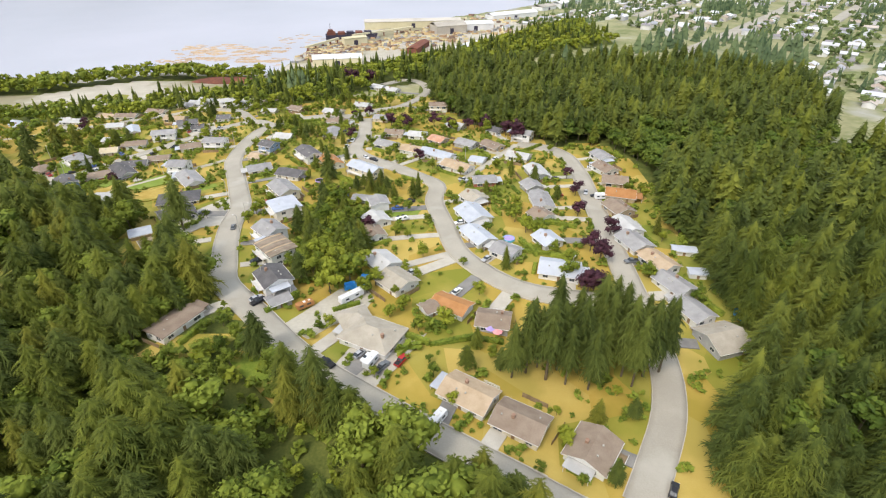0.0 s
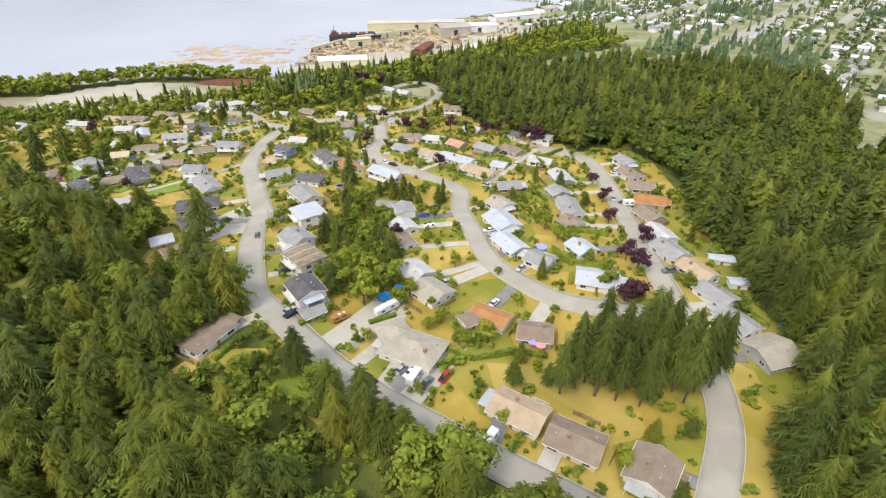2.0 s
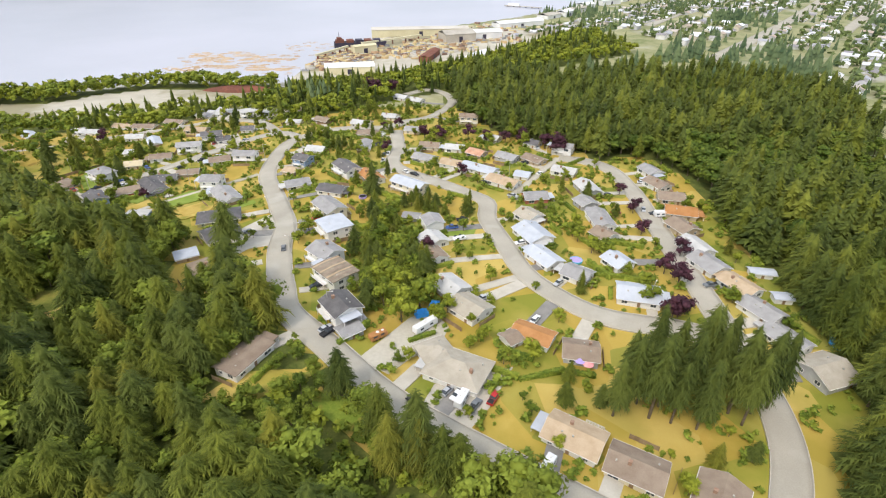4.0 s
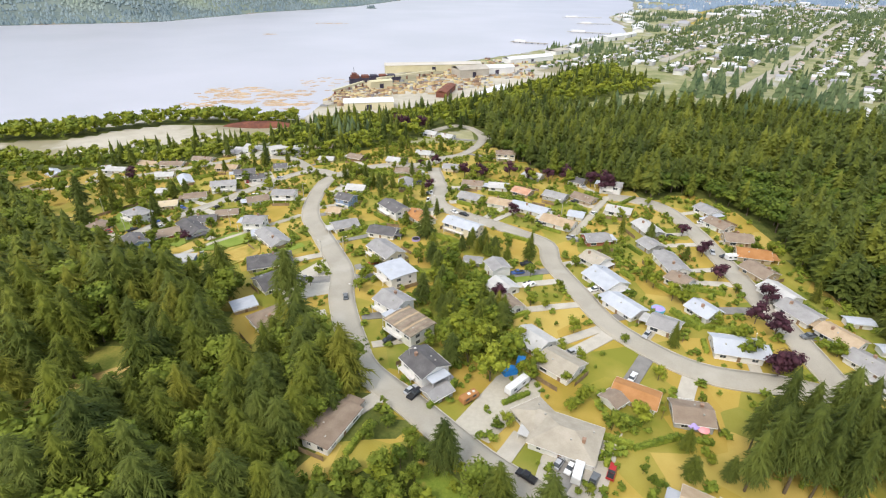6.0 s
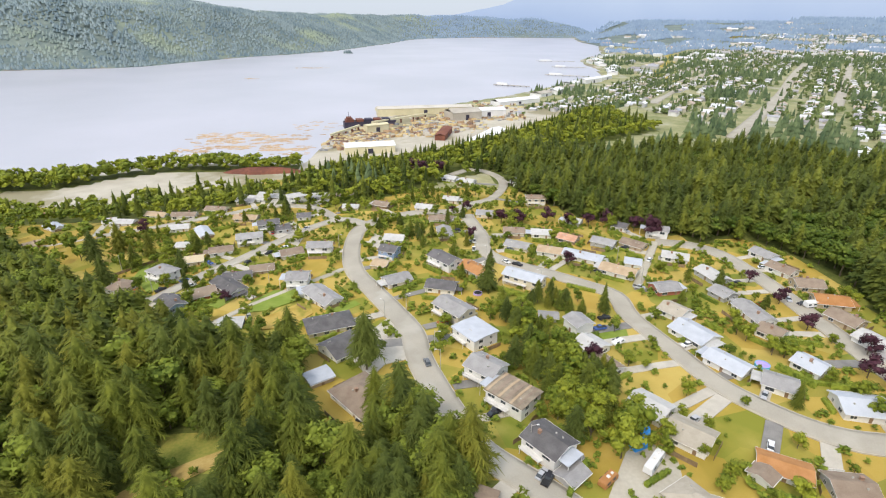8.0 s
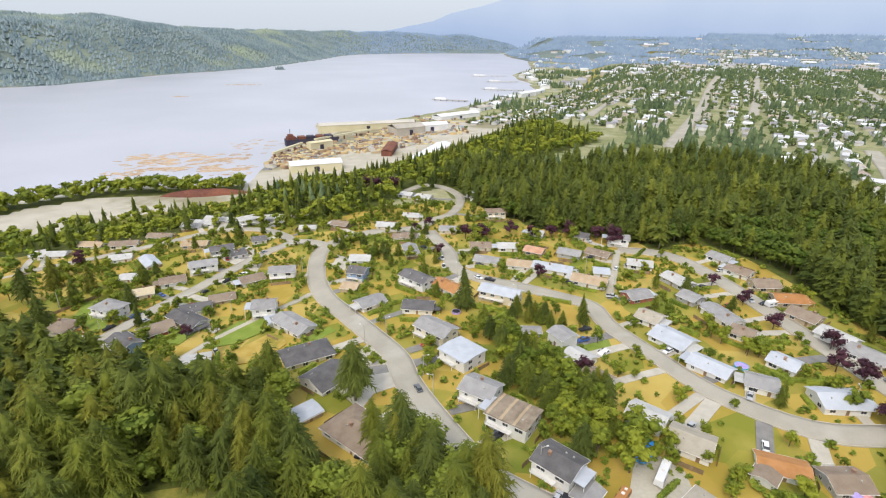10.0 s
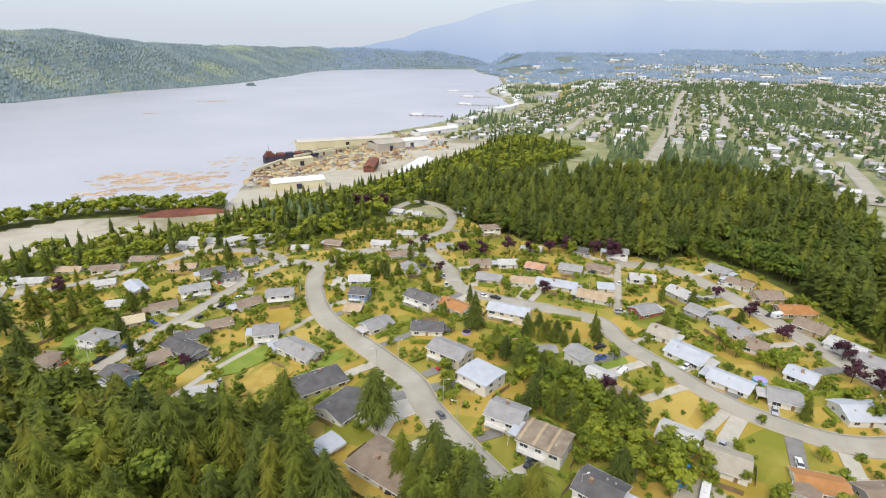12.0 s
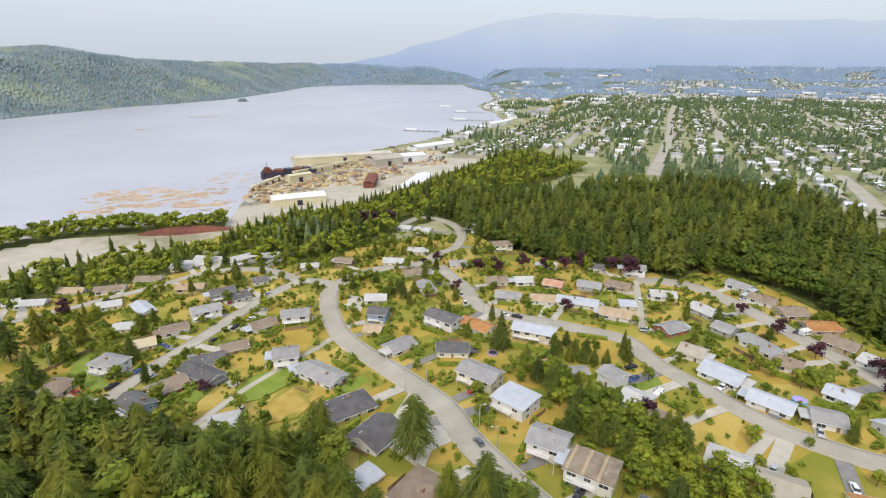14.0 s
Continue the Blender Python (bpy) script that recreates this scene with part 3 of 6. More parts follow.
def house(x, y, turn, length, width, storeys, shape, roof, wall):
    length = max(length, 4.0) + 0.6
    small = width < 7.5
    z = min(ground_z(x + dx, y + dy) for dx in (-5, 0, 5) for dy in (-5, 0, 5))
    top = ground_z(x, y)
    base = max(top - 0.1, z)
    eave = (2.1 if small else 2.6) + (2.4 if storeys == 2 else 0)
    rise = 0.0 if shape == "f" else width * (0.19 if not small else 0.16)
    word = "shed" if small else "house"
    label = f"{'two-storey' if storeys == 2 else 'low'} {word} with {roof if roof != 'patch' else 'brown'} {WORDS[shape]} and {wall} siding"
    ob = thing(word, pose(x, y, base, 0, 0, turn), label, word, "houses of the neighbourhood")
    HOUSE_SPOTS.append((x, y, max(length, width) / 2, length / 2, width / 2, radians(turn)))
    lx, wy = length / 2, width / 2
    # body with its gables, on a plinth that reaches into the ground
    v = [(-lx, -wy, -2.5), (lx, -wy, -2.5), (lx, wy, -2.5), (-lx, wy, -2.5), (-lx, -wy, eave), (lx, -wy, eave), (lx, wy, eave), (-lx, wy, eave)]
    f = [(3, 2, 1, 0), (0, 1, 5, 4), (2, 3, 7, 6)]
    if shape == "g":
        v += [(-lx, 0, eave + rise - 0.02), (lx, 0, eave + rise - 0.02)]
        f += [(1, 2, 6, 9, 5), (3, 0, 4, 8, 7), (4, 5, 9, 8), (6, 7, 8, 9)]
    else:
        f += [(1, 2, 6, 5), (3, 0, 4, 7), (4, 5, 6, 7)]
    part("wall", mesh_of("wall", v, f, [M["wall_" + wall]]), ob)
    if shape == "g":
        rv, rf = gable_roof(length, width, eave, rise, 0.55, 0.2)
    elif shape == "h":
        rv, rf = hip_roof(length, width, eave, rise, 0.6, 0.25)
    else:
        rv, rf = gable_roof(length, width, eave + 0.05, 0.35, 0.5, 0.22)
    r = part("roof", mesh_of("roof", rv, rf, [M["roof_" + roof]]), ob)
    if roof == "patch":
        y1, d0 = wy + 0.45, 0.35 * 0.45 / wy
        for k in range(6):
            x0, x1 = -lx + length * (k + 0.1) / 6, -lx + length * (k + rng.uniform(0.4, 0.75)) / 6
            sv = [(x, yy, eave + zz + dz) for dz in (0.25, 0.3) for x in (x0, x1) for yy, zz in ((-y1, 0.05 - d0), (0, 0.4), (y1, 0.05 - d0))]
            part("roof_strip", mesh_of("roof_strip", sv, [(6, 9, 10, 7), (7, 10, 11, 8), (0, 3, 9, 6), (5, 2, 8, 11), (0, 6, 7, 1), (1, 7, 8, 2), (3, 4, 10, 9), (4, 5, 11, 10)], [M["roof_" + ("tan", "brown")[k % 2]]]), r)
    # gutters along both eaves
    ox = lx + 0.5
    gz = eave - (rise * 0.55 / wy if shape == "g" else 0.15)
    for s in (-1, 1):
        gy0 = s * (wy + (0.62 if shape != "h" else 0.68))
        part("gutter", boxes("gutter", [(-ox, gy0 - 0.07, gz - 0.02, ox, gy0 + 0.07, gz + 0.14)], M["trim"]), r)
    if shape == "g":
        for s in (-1, 1):
            bx = s * (lx + 0.57)
            k = rise / wy
            y1 = wy + 0.5
            vv = [(bx - 0.03, -y1, eave - k * 0.5 - 0.06), (bx - 0.03, 0, eave + rise - 0.06), (bx - 0.03, y1, eave - k * 0.5 - 0.06), (bx - 0.03, y1, eave - k * 0.5 + 0.16), (bx - 0.03, 0, eave + rise + 0.17), (bx - 0.03, -y1, eave - k * 0.5 + 0.16)]
            vv += [(bx + 0.03, q[1], q[2]) for q in vv]
            part("bargeboard", mesh_of("bargeboard", vv, [(0, 1, 4, 5), (1, 2, 3, 4), (11, 10, 7, 6), (10, 9, 8, 7)] + [(i, i + 6, (i + 1) % 6 + 6, (i + 1) % 6) for i in range(6)], [M["trim"]]), r)
    if small:
        part("door", DOOR, ob, m=pose(0, -wy - 0.005, 0))
        return ob
    # windows, floor by floor
    for floor in range(storeys):
        zc = 1.45 + 2.4 * floor
        for side in (0, 180):
            n_win = max(2, int(length / 4.2))
            for k in range(n_win):
                u = -lx + length * (k + 0.5) / n_win
                if floor == 0 and side == 0 and k == n_win - 1 and storeys == 2:
                    part("garage_door", GARAGE, ob, m=pose(u, -wy - 0.005, 0))
                    continue
                if floor == 0 and side == 0 and k == n_win // 2:
                    part("door", DOOR, ob, m=pose(u, -wy - 0.005, 0))
                    continue
                size = rng.choice(list(WIN))
                w = part("window", WIN[size][0], ob, m=pose(0, 0, 0, 0, 0, side) @ pose(u if side == 0 else -u, -wy - 0.005, zc))
                part("pane", WIN[size][1], w)
        for side in (90, 270):
            for k in (-0.22, 0.22):
                size = rng.choice([(1.7, 1.15), (1.0, 1.0)])
                w = part("window", WIN[size][0], ob, m=pose(0, 0, 0, 0, 0, side) @ pose(k * width, -lx - 0.005, zc))
                part("pane", WIN[size][1], w)
    if length > 9 and rng.random() < 0.45:
        e = rng.choice((-1, 1))
        port = part("carport", boxes("carport", [(min(e * lx, e * (lx + 3.4)), -wy * 0.8, eave - 0.35, max(e * lx, e * (lx + 3.4)), wy * 0.6, eave - 0.18)], M["roof_" + rng.choice(("white", "light", roof))]), ob)
        for k in (-0.72, 0.5):
            part("post", boxes("post", [(e * (lx + 3.2) - 0.07, wy * k - 0.07, -1.5, e * (lx + 3.2) + 0.07, wy * k + 0.07, eave - 0.35)], M["trim"]), port)
    if rng.random() < 0.35:
        u = rng.uniform(-0.3, 0.3) * length
        deck = part("deck", boxes("deck", [(u - 2.4, wy, -1.5, u + 2.4, wy + 2.6, 0.45)], M["fence"]), ob)
        part("railing", boxes("railing", [(u - 2.4, wy + 2.5, 1.3, u + 2.4, wy + 2.6, 1.4), (u - 2.4, wy + 2.5, 0.85, u + 2.4, wy + 2.6, 0.92)] + [(u - 2.4 + 0.78 * k, wy + 2.5, 0.45, u - 2.3 + 0.78 * k, wy + 2.6, 1.3) for k in range(7)], M["trim"]), deck)
    if storeys == 2:
        b0, b1 = -lx * 0.9, lx * 0.35
        deck = part("balcony", boxes("balcony", [(b0, -wy - 1.7, 2.3, b1, -wy, 2.45)], M["trim"]), ob)
        part("railing", boxes("railing", [(b0, -wy - 1.7, 3.3, b1, -wy - 1.6, 3.4)] + [(b0 + (b1 - b0) * k / 8 - 0.04, -wy - 1.69, 2.45, b0 + (b1 - b0) * k / 8 + 0.04, -wy - 1.61, 3.3) for k in range(9)], M["trim"]), deck)
        for k in (0.05, 0.95):
            part("post", boxes("post", [(b0 + (b1 - b0) * k - 0.07, -wy - 1.65, -1.5, b0 + (b1 - b0) * k + 0.07, -wy - 1.5, 2.3)], M["trim"]), deck)
    if rng.random() < 0.6:
        part("chimney", CHIMNEY, r, m=pose(rng.uniform(-0.3, 0.3) * length, rng.choice((-1, 1)) * width * 0.15, eave + rise * 0.75))
    for _ in range(2):
        part("vent", VENT, r, m=pose(rng.uniform(-0.4, 0.4) * length, rng.choice((-1, 1)) * width * 0.2, eave + rise * 0.62 + 0.2))
    return ob


house(-228.7, 276.9, -22, 9.1, 10.1, 1, 'h', 'brown', 'white')
house(-212.6, 286.3, -32, 12.2, 9.2, 2, 'h', 'grey', 'white')
house(-204.3, 304.7, 15, 8.6, 8.3, 1, 'g', 'cream', 'cream')
house(-193.5, 316.0, 16, 11.0, 8.3, 1, 'g', 'brown', 'white')
house(-180.9, 328.5, 13, 13.2, 8.3, 2, 'g', 'grey', 'white')
house(-175.7, 352.3, 17, 11.8, 8.3, 2, 'g', 'dark', 'grey')
house(-166.2, 346.5, 23, 7.5, 8.3, 1, 'g', 'dark', 'white')
house(-156.5, 367.6, 8, 7.5, 8.3, 1, 'g', 'dark', 'white')
house(-195.1, 375.3, -8, 14.1, 8.3, 1, 'g', 'tan', 'tan')
house(-268.7, 413.3, -15, 14.5, 8.3, 1, 'g', 'tan', 'white')
house(-242.5, 395.5, -2, 15.3, 8.3, 1, 'g', 'brown', 'white')
house(-282.2, 392.2, -6, 15.2, 8.3, 1, 'g', 'light', 'white')
house(-235.2, 367.1, 9, 10.7, 8.3, 1, 'g', 'light', 'white')
house(-215.4, 352.9, -59, 15.8, 7.4, 1, 'g', 'white', 'white')
house(-218.6, 331.6, -4, 8.9, 7.4, 1, 'g', 'light', 'white')
house(-224.1, 405.9, -12, 13.9, 8.3, 1, 'g', 'brown', 'white')
house(-207.9, 424.5, -18, 13.3, 8.3, 1, 'g', 'grey', 'cream')
house(-191.5, 431.7, -23, 18.8, 8.3, 1, 'g', 'light', 'cream')
house(-168.7, 412.3, 28, 13.8, 8.3, 2, 'g', 'light', 'white')
house(-152.2, 415.3, -3, 11.3, 8.3, 1, 'g', 'light', 'grey')
house(-135.2, 416.4, 1, 12.3, 8.3, 1, 'g', 'brown', 'tan')
house(-127.3, 381.5, -9, 9.6, 7.4, 1, 'g', 'light', 'cream')
house(-152.7, 302.4, 23, 10.6, 8.3, 1, 'g', 'brown', 'white')
house(-137.5, 303.6, -3, 11.8, 8.3, 2, 'g', 'grey', 'white')
house(-163.9, 284.7, 13, 10.3, 7.4, 1, 'g', 'brown', 'tan')
house(-173.5, 276.3, 12, 12.0, 8.3, 1, 'g', 'dark', 'white')
house(-174.7, 265.6, -45, 17.8, 8.3, 1, 'g', 'dark', 'white')
house(-185.8, 259.5, 30, 12.3, 9.2, 1, 'g', 'brown', 'red')
house(-193.5, 246.9, -46, 11.4, 8.3, 2, 'g', 'dark', 'blue')
house(-142.2, 263.8, -2, 8.9, 9.2, 2, 'g', 'grey', 'white')
house(-128.6, 245.2, -51, 17.1, 9.2, 1, 'g', 'grey', 'white')
house(-137.1, 253.1, 17, 6.6, 6.4, 1, 'f', 'white', 'white')
house(-162.3, 225.9, 5, 8.7, 7.4, 1, 'f', 'light', 'blue')
house(-122.7, 219.2, 18, 16.9, 11.0, 1, 'h', 'dark', 'cream')
house(-115.4, 200.5, 39, 12.9, 12.0, 1, 'g', 'dark', 'white')
house(-105.6, 168.7, -51, 19.4, 12.9, 1, 'h', 'brown', 'white')
house(-121.7, 182.2, 31, 7.1, 6.4, 1, 'f', 'white', 'tan')
house(-97.7, 311.1, -13, 9.8, 8.3, 1, 'g', 'light', 'white')
house(-100.2, 287.9, -25, 7.9, 8.3, 2, 'g', 'dark', 'blue')
house(-104.3, 276.9, -24, 6.7, 7.4, 1, 'g', 'tan', 'tan')
house(-96.7, 256.5, 26, 11.0, 8.3, 1, 'g', 'grey', 'white')
house(-71.3, 342.1, -5, 9.9, 7.4, 1, 'g', 'brown', 'white')
house(-69.6, 316.3, -89, 14.5, 7.4, 1, 'g', 'grey', 'cream')
house(-73.5, 270.9, -53, 14.7, 8.3, 2, 'g', 'dark', 'white')
house(-60.0, 263.1, -56, 14.2, 8.3, 1, 'g', 'orange', 'white')
house(-39.5, 248.0, -38, 17.0, 8.3, 2, 'g', 'white', 'cream')
house(-76.9, 245.4, -19, 12.1, 8.3, 1, 'g', 'dark', 'white')
house(-74.0, 221.1, -52, 14.0, 9.2, 2, 'g', 'grey', 'cream')
house(-68.4, 201.8, -57, 11.5, 11.0, 2, 'f', 'white', 'white')
house(-68.0, 178.9, -45, 10.0, 9.2, 2, 'g', 'grey', 'white')
house(-62.0, 165.2, -47, 12.3, 10.1, 2, 'f', 'patch', 'white')
house(-48.1, 222.6, 4, 7.4, 5.5, 1, 'g', 'rust', 'blue')
house(-37.3, 215.5, -13, 6.4, 4.6, 1, 'g', 'grey', 'grey')
house(-28.3, 206.5, -71, 7.4, 7.4, 2, 'g', 'grey', 'white')
house(-27.9, 192.8, -59, 8.3, 9.2, 1, 'g', 'light', 'white')
house(-27.9, 179.9, -62, 7.9, 8.3, 1, 'g', 'brown', 'white')
house(-21.9, 159.4, -52, 9.9, 9.2, 1, 'g', 'light', 'white')
house(-15.9, 147.4, -46, 10.5, 10.1, 1, 'g', 'beige', 'white')
house(2.8, 135.1, -32, 11.3, 7.4, 1, 'g', 'orange', 'white')
house(-4.3, 133.0, 33, 3.4, 5.5, 1, 'g', 'brown', 'white')
house(15.9, 128.4, -12, 9.3, 8.3, 1, 'g', 'brown', 'grey')
house(-20.9, 119.2, -27, 15.5, 12.0, 1, 'h', 'beige', 'white')
house(-27.1, 126.1, 27, 8.3, 9.2, 1, 'h', 'beige', 'white')
house(6.8, 97.4, -33, 12.9, 9.2, 1, 'g', 'tan', 'white')
house(19.6, 89.1, -31, 12.0, 9.2, 1, 'g', 'brown', 'cream')
house(36.1, 81.6, -126, 10.2, 10.1, 1, 'g', 'brown', 'white')
house(-80.0, 121.2, 63, 13.6, 7.6, 1, 'f', 'brown', 'white')
house(-56.9, 144.2, -54, 10.3, 9.2, 2, 'g', 'dark', 'white')
house(-52.9, 141.0, 35, 5.0, 5.5, 1, 'f', 'grey', 'white')
house(-53.3, 135.3, 37, 6.0, 5.5, 1, 'g', 'grey', 'grey')
house(47.4, 245.0, -78, 13.6, 8.3, 1, 'g', 'light', 'grey')
house(42.3, 228.4, -72, 7.5, 8.3, 1, 'g', 'grey', 'grey')
house(44.1, 210.5, -86, 14.7, 8.3, 1, 'g', 'grey', 'white')
house(41.5, 196.0, -59, 7.5, 8.3, 1, 'g', 'brown', 'white')
house(13.9, 215.0, -57, 8.5, 9.2, 1, 'g', 'beige', 'white')
house(13.0, 198.2, -66, 13.2, 11.0, 1, 'g', 'white', 'white')
house(20.0, 235.5, 7, 10.1, 8.3, 1, 'g', 'grey', 'red')
house(13.9, 178.4, -60, 12.3, 8.3, 1, 'g', 'white', 'white')
house(23.6, 166.6, -39, 8.5, 8.3, 1, 'g', 'grey', 'white')
house(40.7, 175.1, -64, 8.3, 8.3, 1, 'g', 'white', 'white')
house(41.7, 155.0, -15, 13.2, 10.1, 1, 'g', 'white', 'white')
house(85.1, 264.6, -72, 10.0, 8.3, 1, 'g', 'grey', 'white')
house(82.3, 247.5, -66, 10.6, 8.3, 1, 'g', 'brown', 'white')
house(82.7, 232.0, -12, 10.6, 9.2, 1, 'g', 'brown', 'tan')
house(81.1, 216.7, -17, 11.9, 9.2, 1, 'g', 'orange', 'tan')
house(76.2, 202.6, -70, 10.3, 9.2, 1, 'g', 'brown', 'tan')
house(74.6, 186.1, -76, 11.4, 9.2, 1, 'g', 'light', 'white')
house(73.9, 173.1, -70, 11.4, 9.2, 1, 'g', 'grey', 'white')
house(78.4, 158.9, -65, 11.4, 8.3, 1, 'g', 'tan', 'white')
house(79.3, 146.1, -64, 11.4, 8.3, 1, 'g', 'grey', 'white')
house(80.8, 133.8, -67, 11.4, 8.3, 1, 'g', 'grey', 'white')
house(85.0, 120.8, 16, 10.9, 12.0, 1, 'g', 'beige', 'grey')
house(91.0, 167.8, -11, 7.7, 3.7, 1, 'f', 'white', 'white')
house(90.2, 153.2, -7, 5.2, 3.7, 1, 'f', 'white', 'white')
house(-3.1, 274.8, -36, 18.7, 8.3, 1, 'g', 'white', 'white')
house(-17.3, 283.7, -26, 11.8, 8.3, 1, 'g', 'tan', 'white')
house(-32.6, 292.1, -32, 11.9, 8.3, 1, 'g', 'grey', 'cream')
house(7.6, 255.9, -39, 15.3, 9.2, 1, 'g', 'tan', 'white')
house(18.8, 265.8, -25, 6.7, 7.4, 1, 'g', 'white', 'white')
house(28.3, 287.2, -48, 11.2, 8.3, 1, 'g', 'brown', 'tan')
house(13.9, 292.0, -38, 11.1, 8.3, 1, 'g', 'grey', 'grey')
house(41.1, 268.1, -29, 11.1, 8.3, 1, 'g', 'light', 'white')
house(-2.7, 300.9, -40, 9.3, 8.3, 1, 'g', 'rust', 'tan')
house(-15.2, 311.0, -13, 10.2, 8.3, 1, 'g', 'light', 'white')
house(-30.0, 315.3, -11, 10.7, 8.3, 1, 'g', 'brown', 'cream')
house(-41.2, 349.1, -15, 9.5, 8.3, 1, 'g', 'grey', 'cream')
house(-3.1, 373.3, -6, 12.1, 8.3, 2, 'g', 'brown', 'cream')
house(47.4, 301.1, -28, 10.6, 8.3, 2, 'g', 'grey', 'white')
house(9.1, 329.5, -36, 9.0, 8.3, 1, 'g', 'light', 'white')
house(32.2, 315.9, -37, 8.3, 8.3, 1, 'g', 'dark', 'white')
house(-66.7, 340.2, -24, 8.7, 8.3, 1, 'g', 'brown', 'cream')
house(-77.3, 365.6, -21, 12.1, 8.3, 1, 'g', 'light', 'cream')
house(-59.3, 383.1, -18, 9.4, 8.3, 1, 'g', 'light', 'cream')
house(-106.2, 379.1, -30, 10.3, 8.3, 1, 'g', 'brown', 'brown')
house(-54.0, 444.0, -34, 10.5, 8.3, 1, 'g', 'light', 'white')
house(-41.4, 432.2, -34, 10.1, 8.3, 1, 'g', 'light', 'white')
house(-2.0, 432.0, -43, 9.1, 8.3, 1, 'g', 'white', 'white')
house(-1.5, 419.0, -51, 10.3, 8.3, 1, 'g', 'grey', 'white')
house(-373.6, 459.5, 35, 14.5, 9.2, 1, 'g', 'rust', 'tan')
house(-328.2, 393.5, -38, 14.5, 8.3, 1, 'g', 'white', 'white')
house(-318.6, 355.4, 44, 7.9, 8.3, 1, 'g', 'tan', 'tan')
house(-200.1, 427.0, -16, 13.1, 8.3, 1, 'g', 'light', 'white')
house(-295.3, 399.9, 22, 7.5, 8.3, 1, 'g', 'light', 'white')


def drape(poly, step):
    """A flat-edged patch of small quads cut to a polygon, laid on the ground."""
    xs, ys = [p[0] for p in poly], [p[1] for p in poly]
    me = bmesh.new()
    face = me.faces.new([me.verts.new((x, y, 0)) for x, y in poly])
    for axis, lo, hi in ((0, min(xs), max(xs)), (1, min(ys), max(ys))):
        for cut in np.arange(lo + step, hi, step):
            normal = (1, 0, 0) if axis == 0 else (0, 1, 0)
            bmesh.ops.bisect_plane(me, geom=me.verts[:] + me.edges[:] + me.faces[:], plane_co=tuple(cut * v for v in normal), plane_no=normal)
    return me


def patch(name, poly, mat, label, lift, category):
    bm = drape(poly, 3.0)
    bmesh.ops.recalc_face_normals(bm, faces=bm.faces[:])
    if bm.faces and sum(f.normal.z for f in bm.faces) < 0:
        bmesh.ops.reverse_faces(bm, faces=bm.faces[:])
    for v in bm.verts:
        v.co.z = ground_z(v.co.x, v.co.y) + lift
    rim = bmesh.ops.extrude_edge_only(bm, edges=[e for e in bm.edges if e.is_boundary])["geom"]
    for v in rim:
        if isinstance(v, bmesh.types.BMVert):
            v.co.z -= 0.6
    me = bpy.data.meshes.new(name)
    bm.to_mesh(me)
    bm.free()
    me.materials.append(mat)
    return tagged(new(name, me), label, category, kind="structure")


patch('apron', [(-114.3, 197.8), (-108.0, 210.9), (-100.4, 222.1), (-93.2, 214.3), (-92.1, 192.4), (-100.7, 189.7), (-105.4, 181.7)], M['concrete'], 'pale concrete turning apron beside the road', 0.22, 'pavement')
patch('yard', [(-49.4, 124.6), (-43.5, 132.8), (-35.7, 143.6), (-28.4, 148.8), (-23.0, 139.7), (-25.9, 130.2), (-34.1, 125.8), (-40.4, 118.9)], M['gravel'], 'grey gravel yard with parked trailers', 0.19, 'yard')
patch('forecourt', [(-27.8, 98.4), (-31.5, 106.5), (-27.6, 115.1), (-21.1, 119.6), (-12.3, 119.7), (-5.0, 122.1), (-7.7, 116.9), (-13.3, 106.8), (-19.5, 99.0)], M['concrete'], 'pale concrete forecourt in front of garages', 0.21, 'pavement')
LAWN_BIG = [(-163.3, 238.4), (-160.6, 250.7), (-153.0, 260.0), (-146.2, 259.1), (-139.5, 259.3), (-137.3, 253.1), (-139.4, 247.0), (-151.3, 238.8)]
LAWN_DRY = [(-152.7, 230.2), (-139.0, 243.0), (-133.1, 239.9), (-131.2, 232.3), (-139.0, 221.1), (-150.0, 220.7)]
LAWN_WEST = [(-230.3, 291.3), (-232.4, 306.8), (-224.7, 307.5), (-216.8, 285.7), (-208.9, 273.1), (-215.8, 272.3)]
patch('lawn_patch', LAWN_BIG, M['green_lawn'], 'wide watered bright green lawn', 0.42, 'lawn')
patch('lawn_patch', LAWN_DRY, M['dry_grass'], 'parched orange-yellow lawn', 0.4, 'lawn')
patch('lawn_patch', LAWN_WEST, M['green_lawn'], 'watered bright green lawn behind a house', 0.2, 'lawn')
patch('lawn_patch', [(-180.0, 248.6), (-177.9, 256.4), (-173.1, 258.9), (-168.4, 256.7), (-173.7, 246.0)], M['green_lawn'], 'small bright green back lawn', 0.2, 'lawn')
patch('lawn_patch', [(-41.6, 201.4), (-23.9, 201.1), (-23.8, 190.9), (-34.6, 181.8), (-43.8, 183.8)], M['green_lawn'], 'green back lawn with toys', 0.12, 'lawn')
patch('lawn_patch', [(-125.8, 234.6), (-114.6, 241.5), (-111.9, 237.3), (-122.2, 229.8)], M['green_lawn'], 'small green lawn by a driveway', 0.13, 'lawn')
patch('lawn_patch', [(-22.9, 205.5), (-9.1, 207.5), (-11.8, 198.0), (-22.2, 194.9)], M['green_lawn'], 'small green front lawn', 0.13, 'lawn')
patch('track', [(-172.0, 134.0), (-161.6, 142.6), (-150.6, 149.1), (-137.9, 155.4), (-137.0, 151.0), (-148.2, 144.2), (-158.3, 138.0), (-168.0, 130.0)], M['dirt'], 'bare dirt track through the wood', 0.15, 'track')
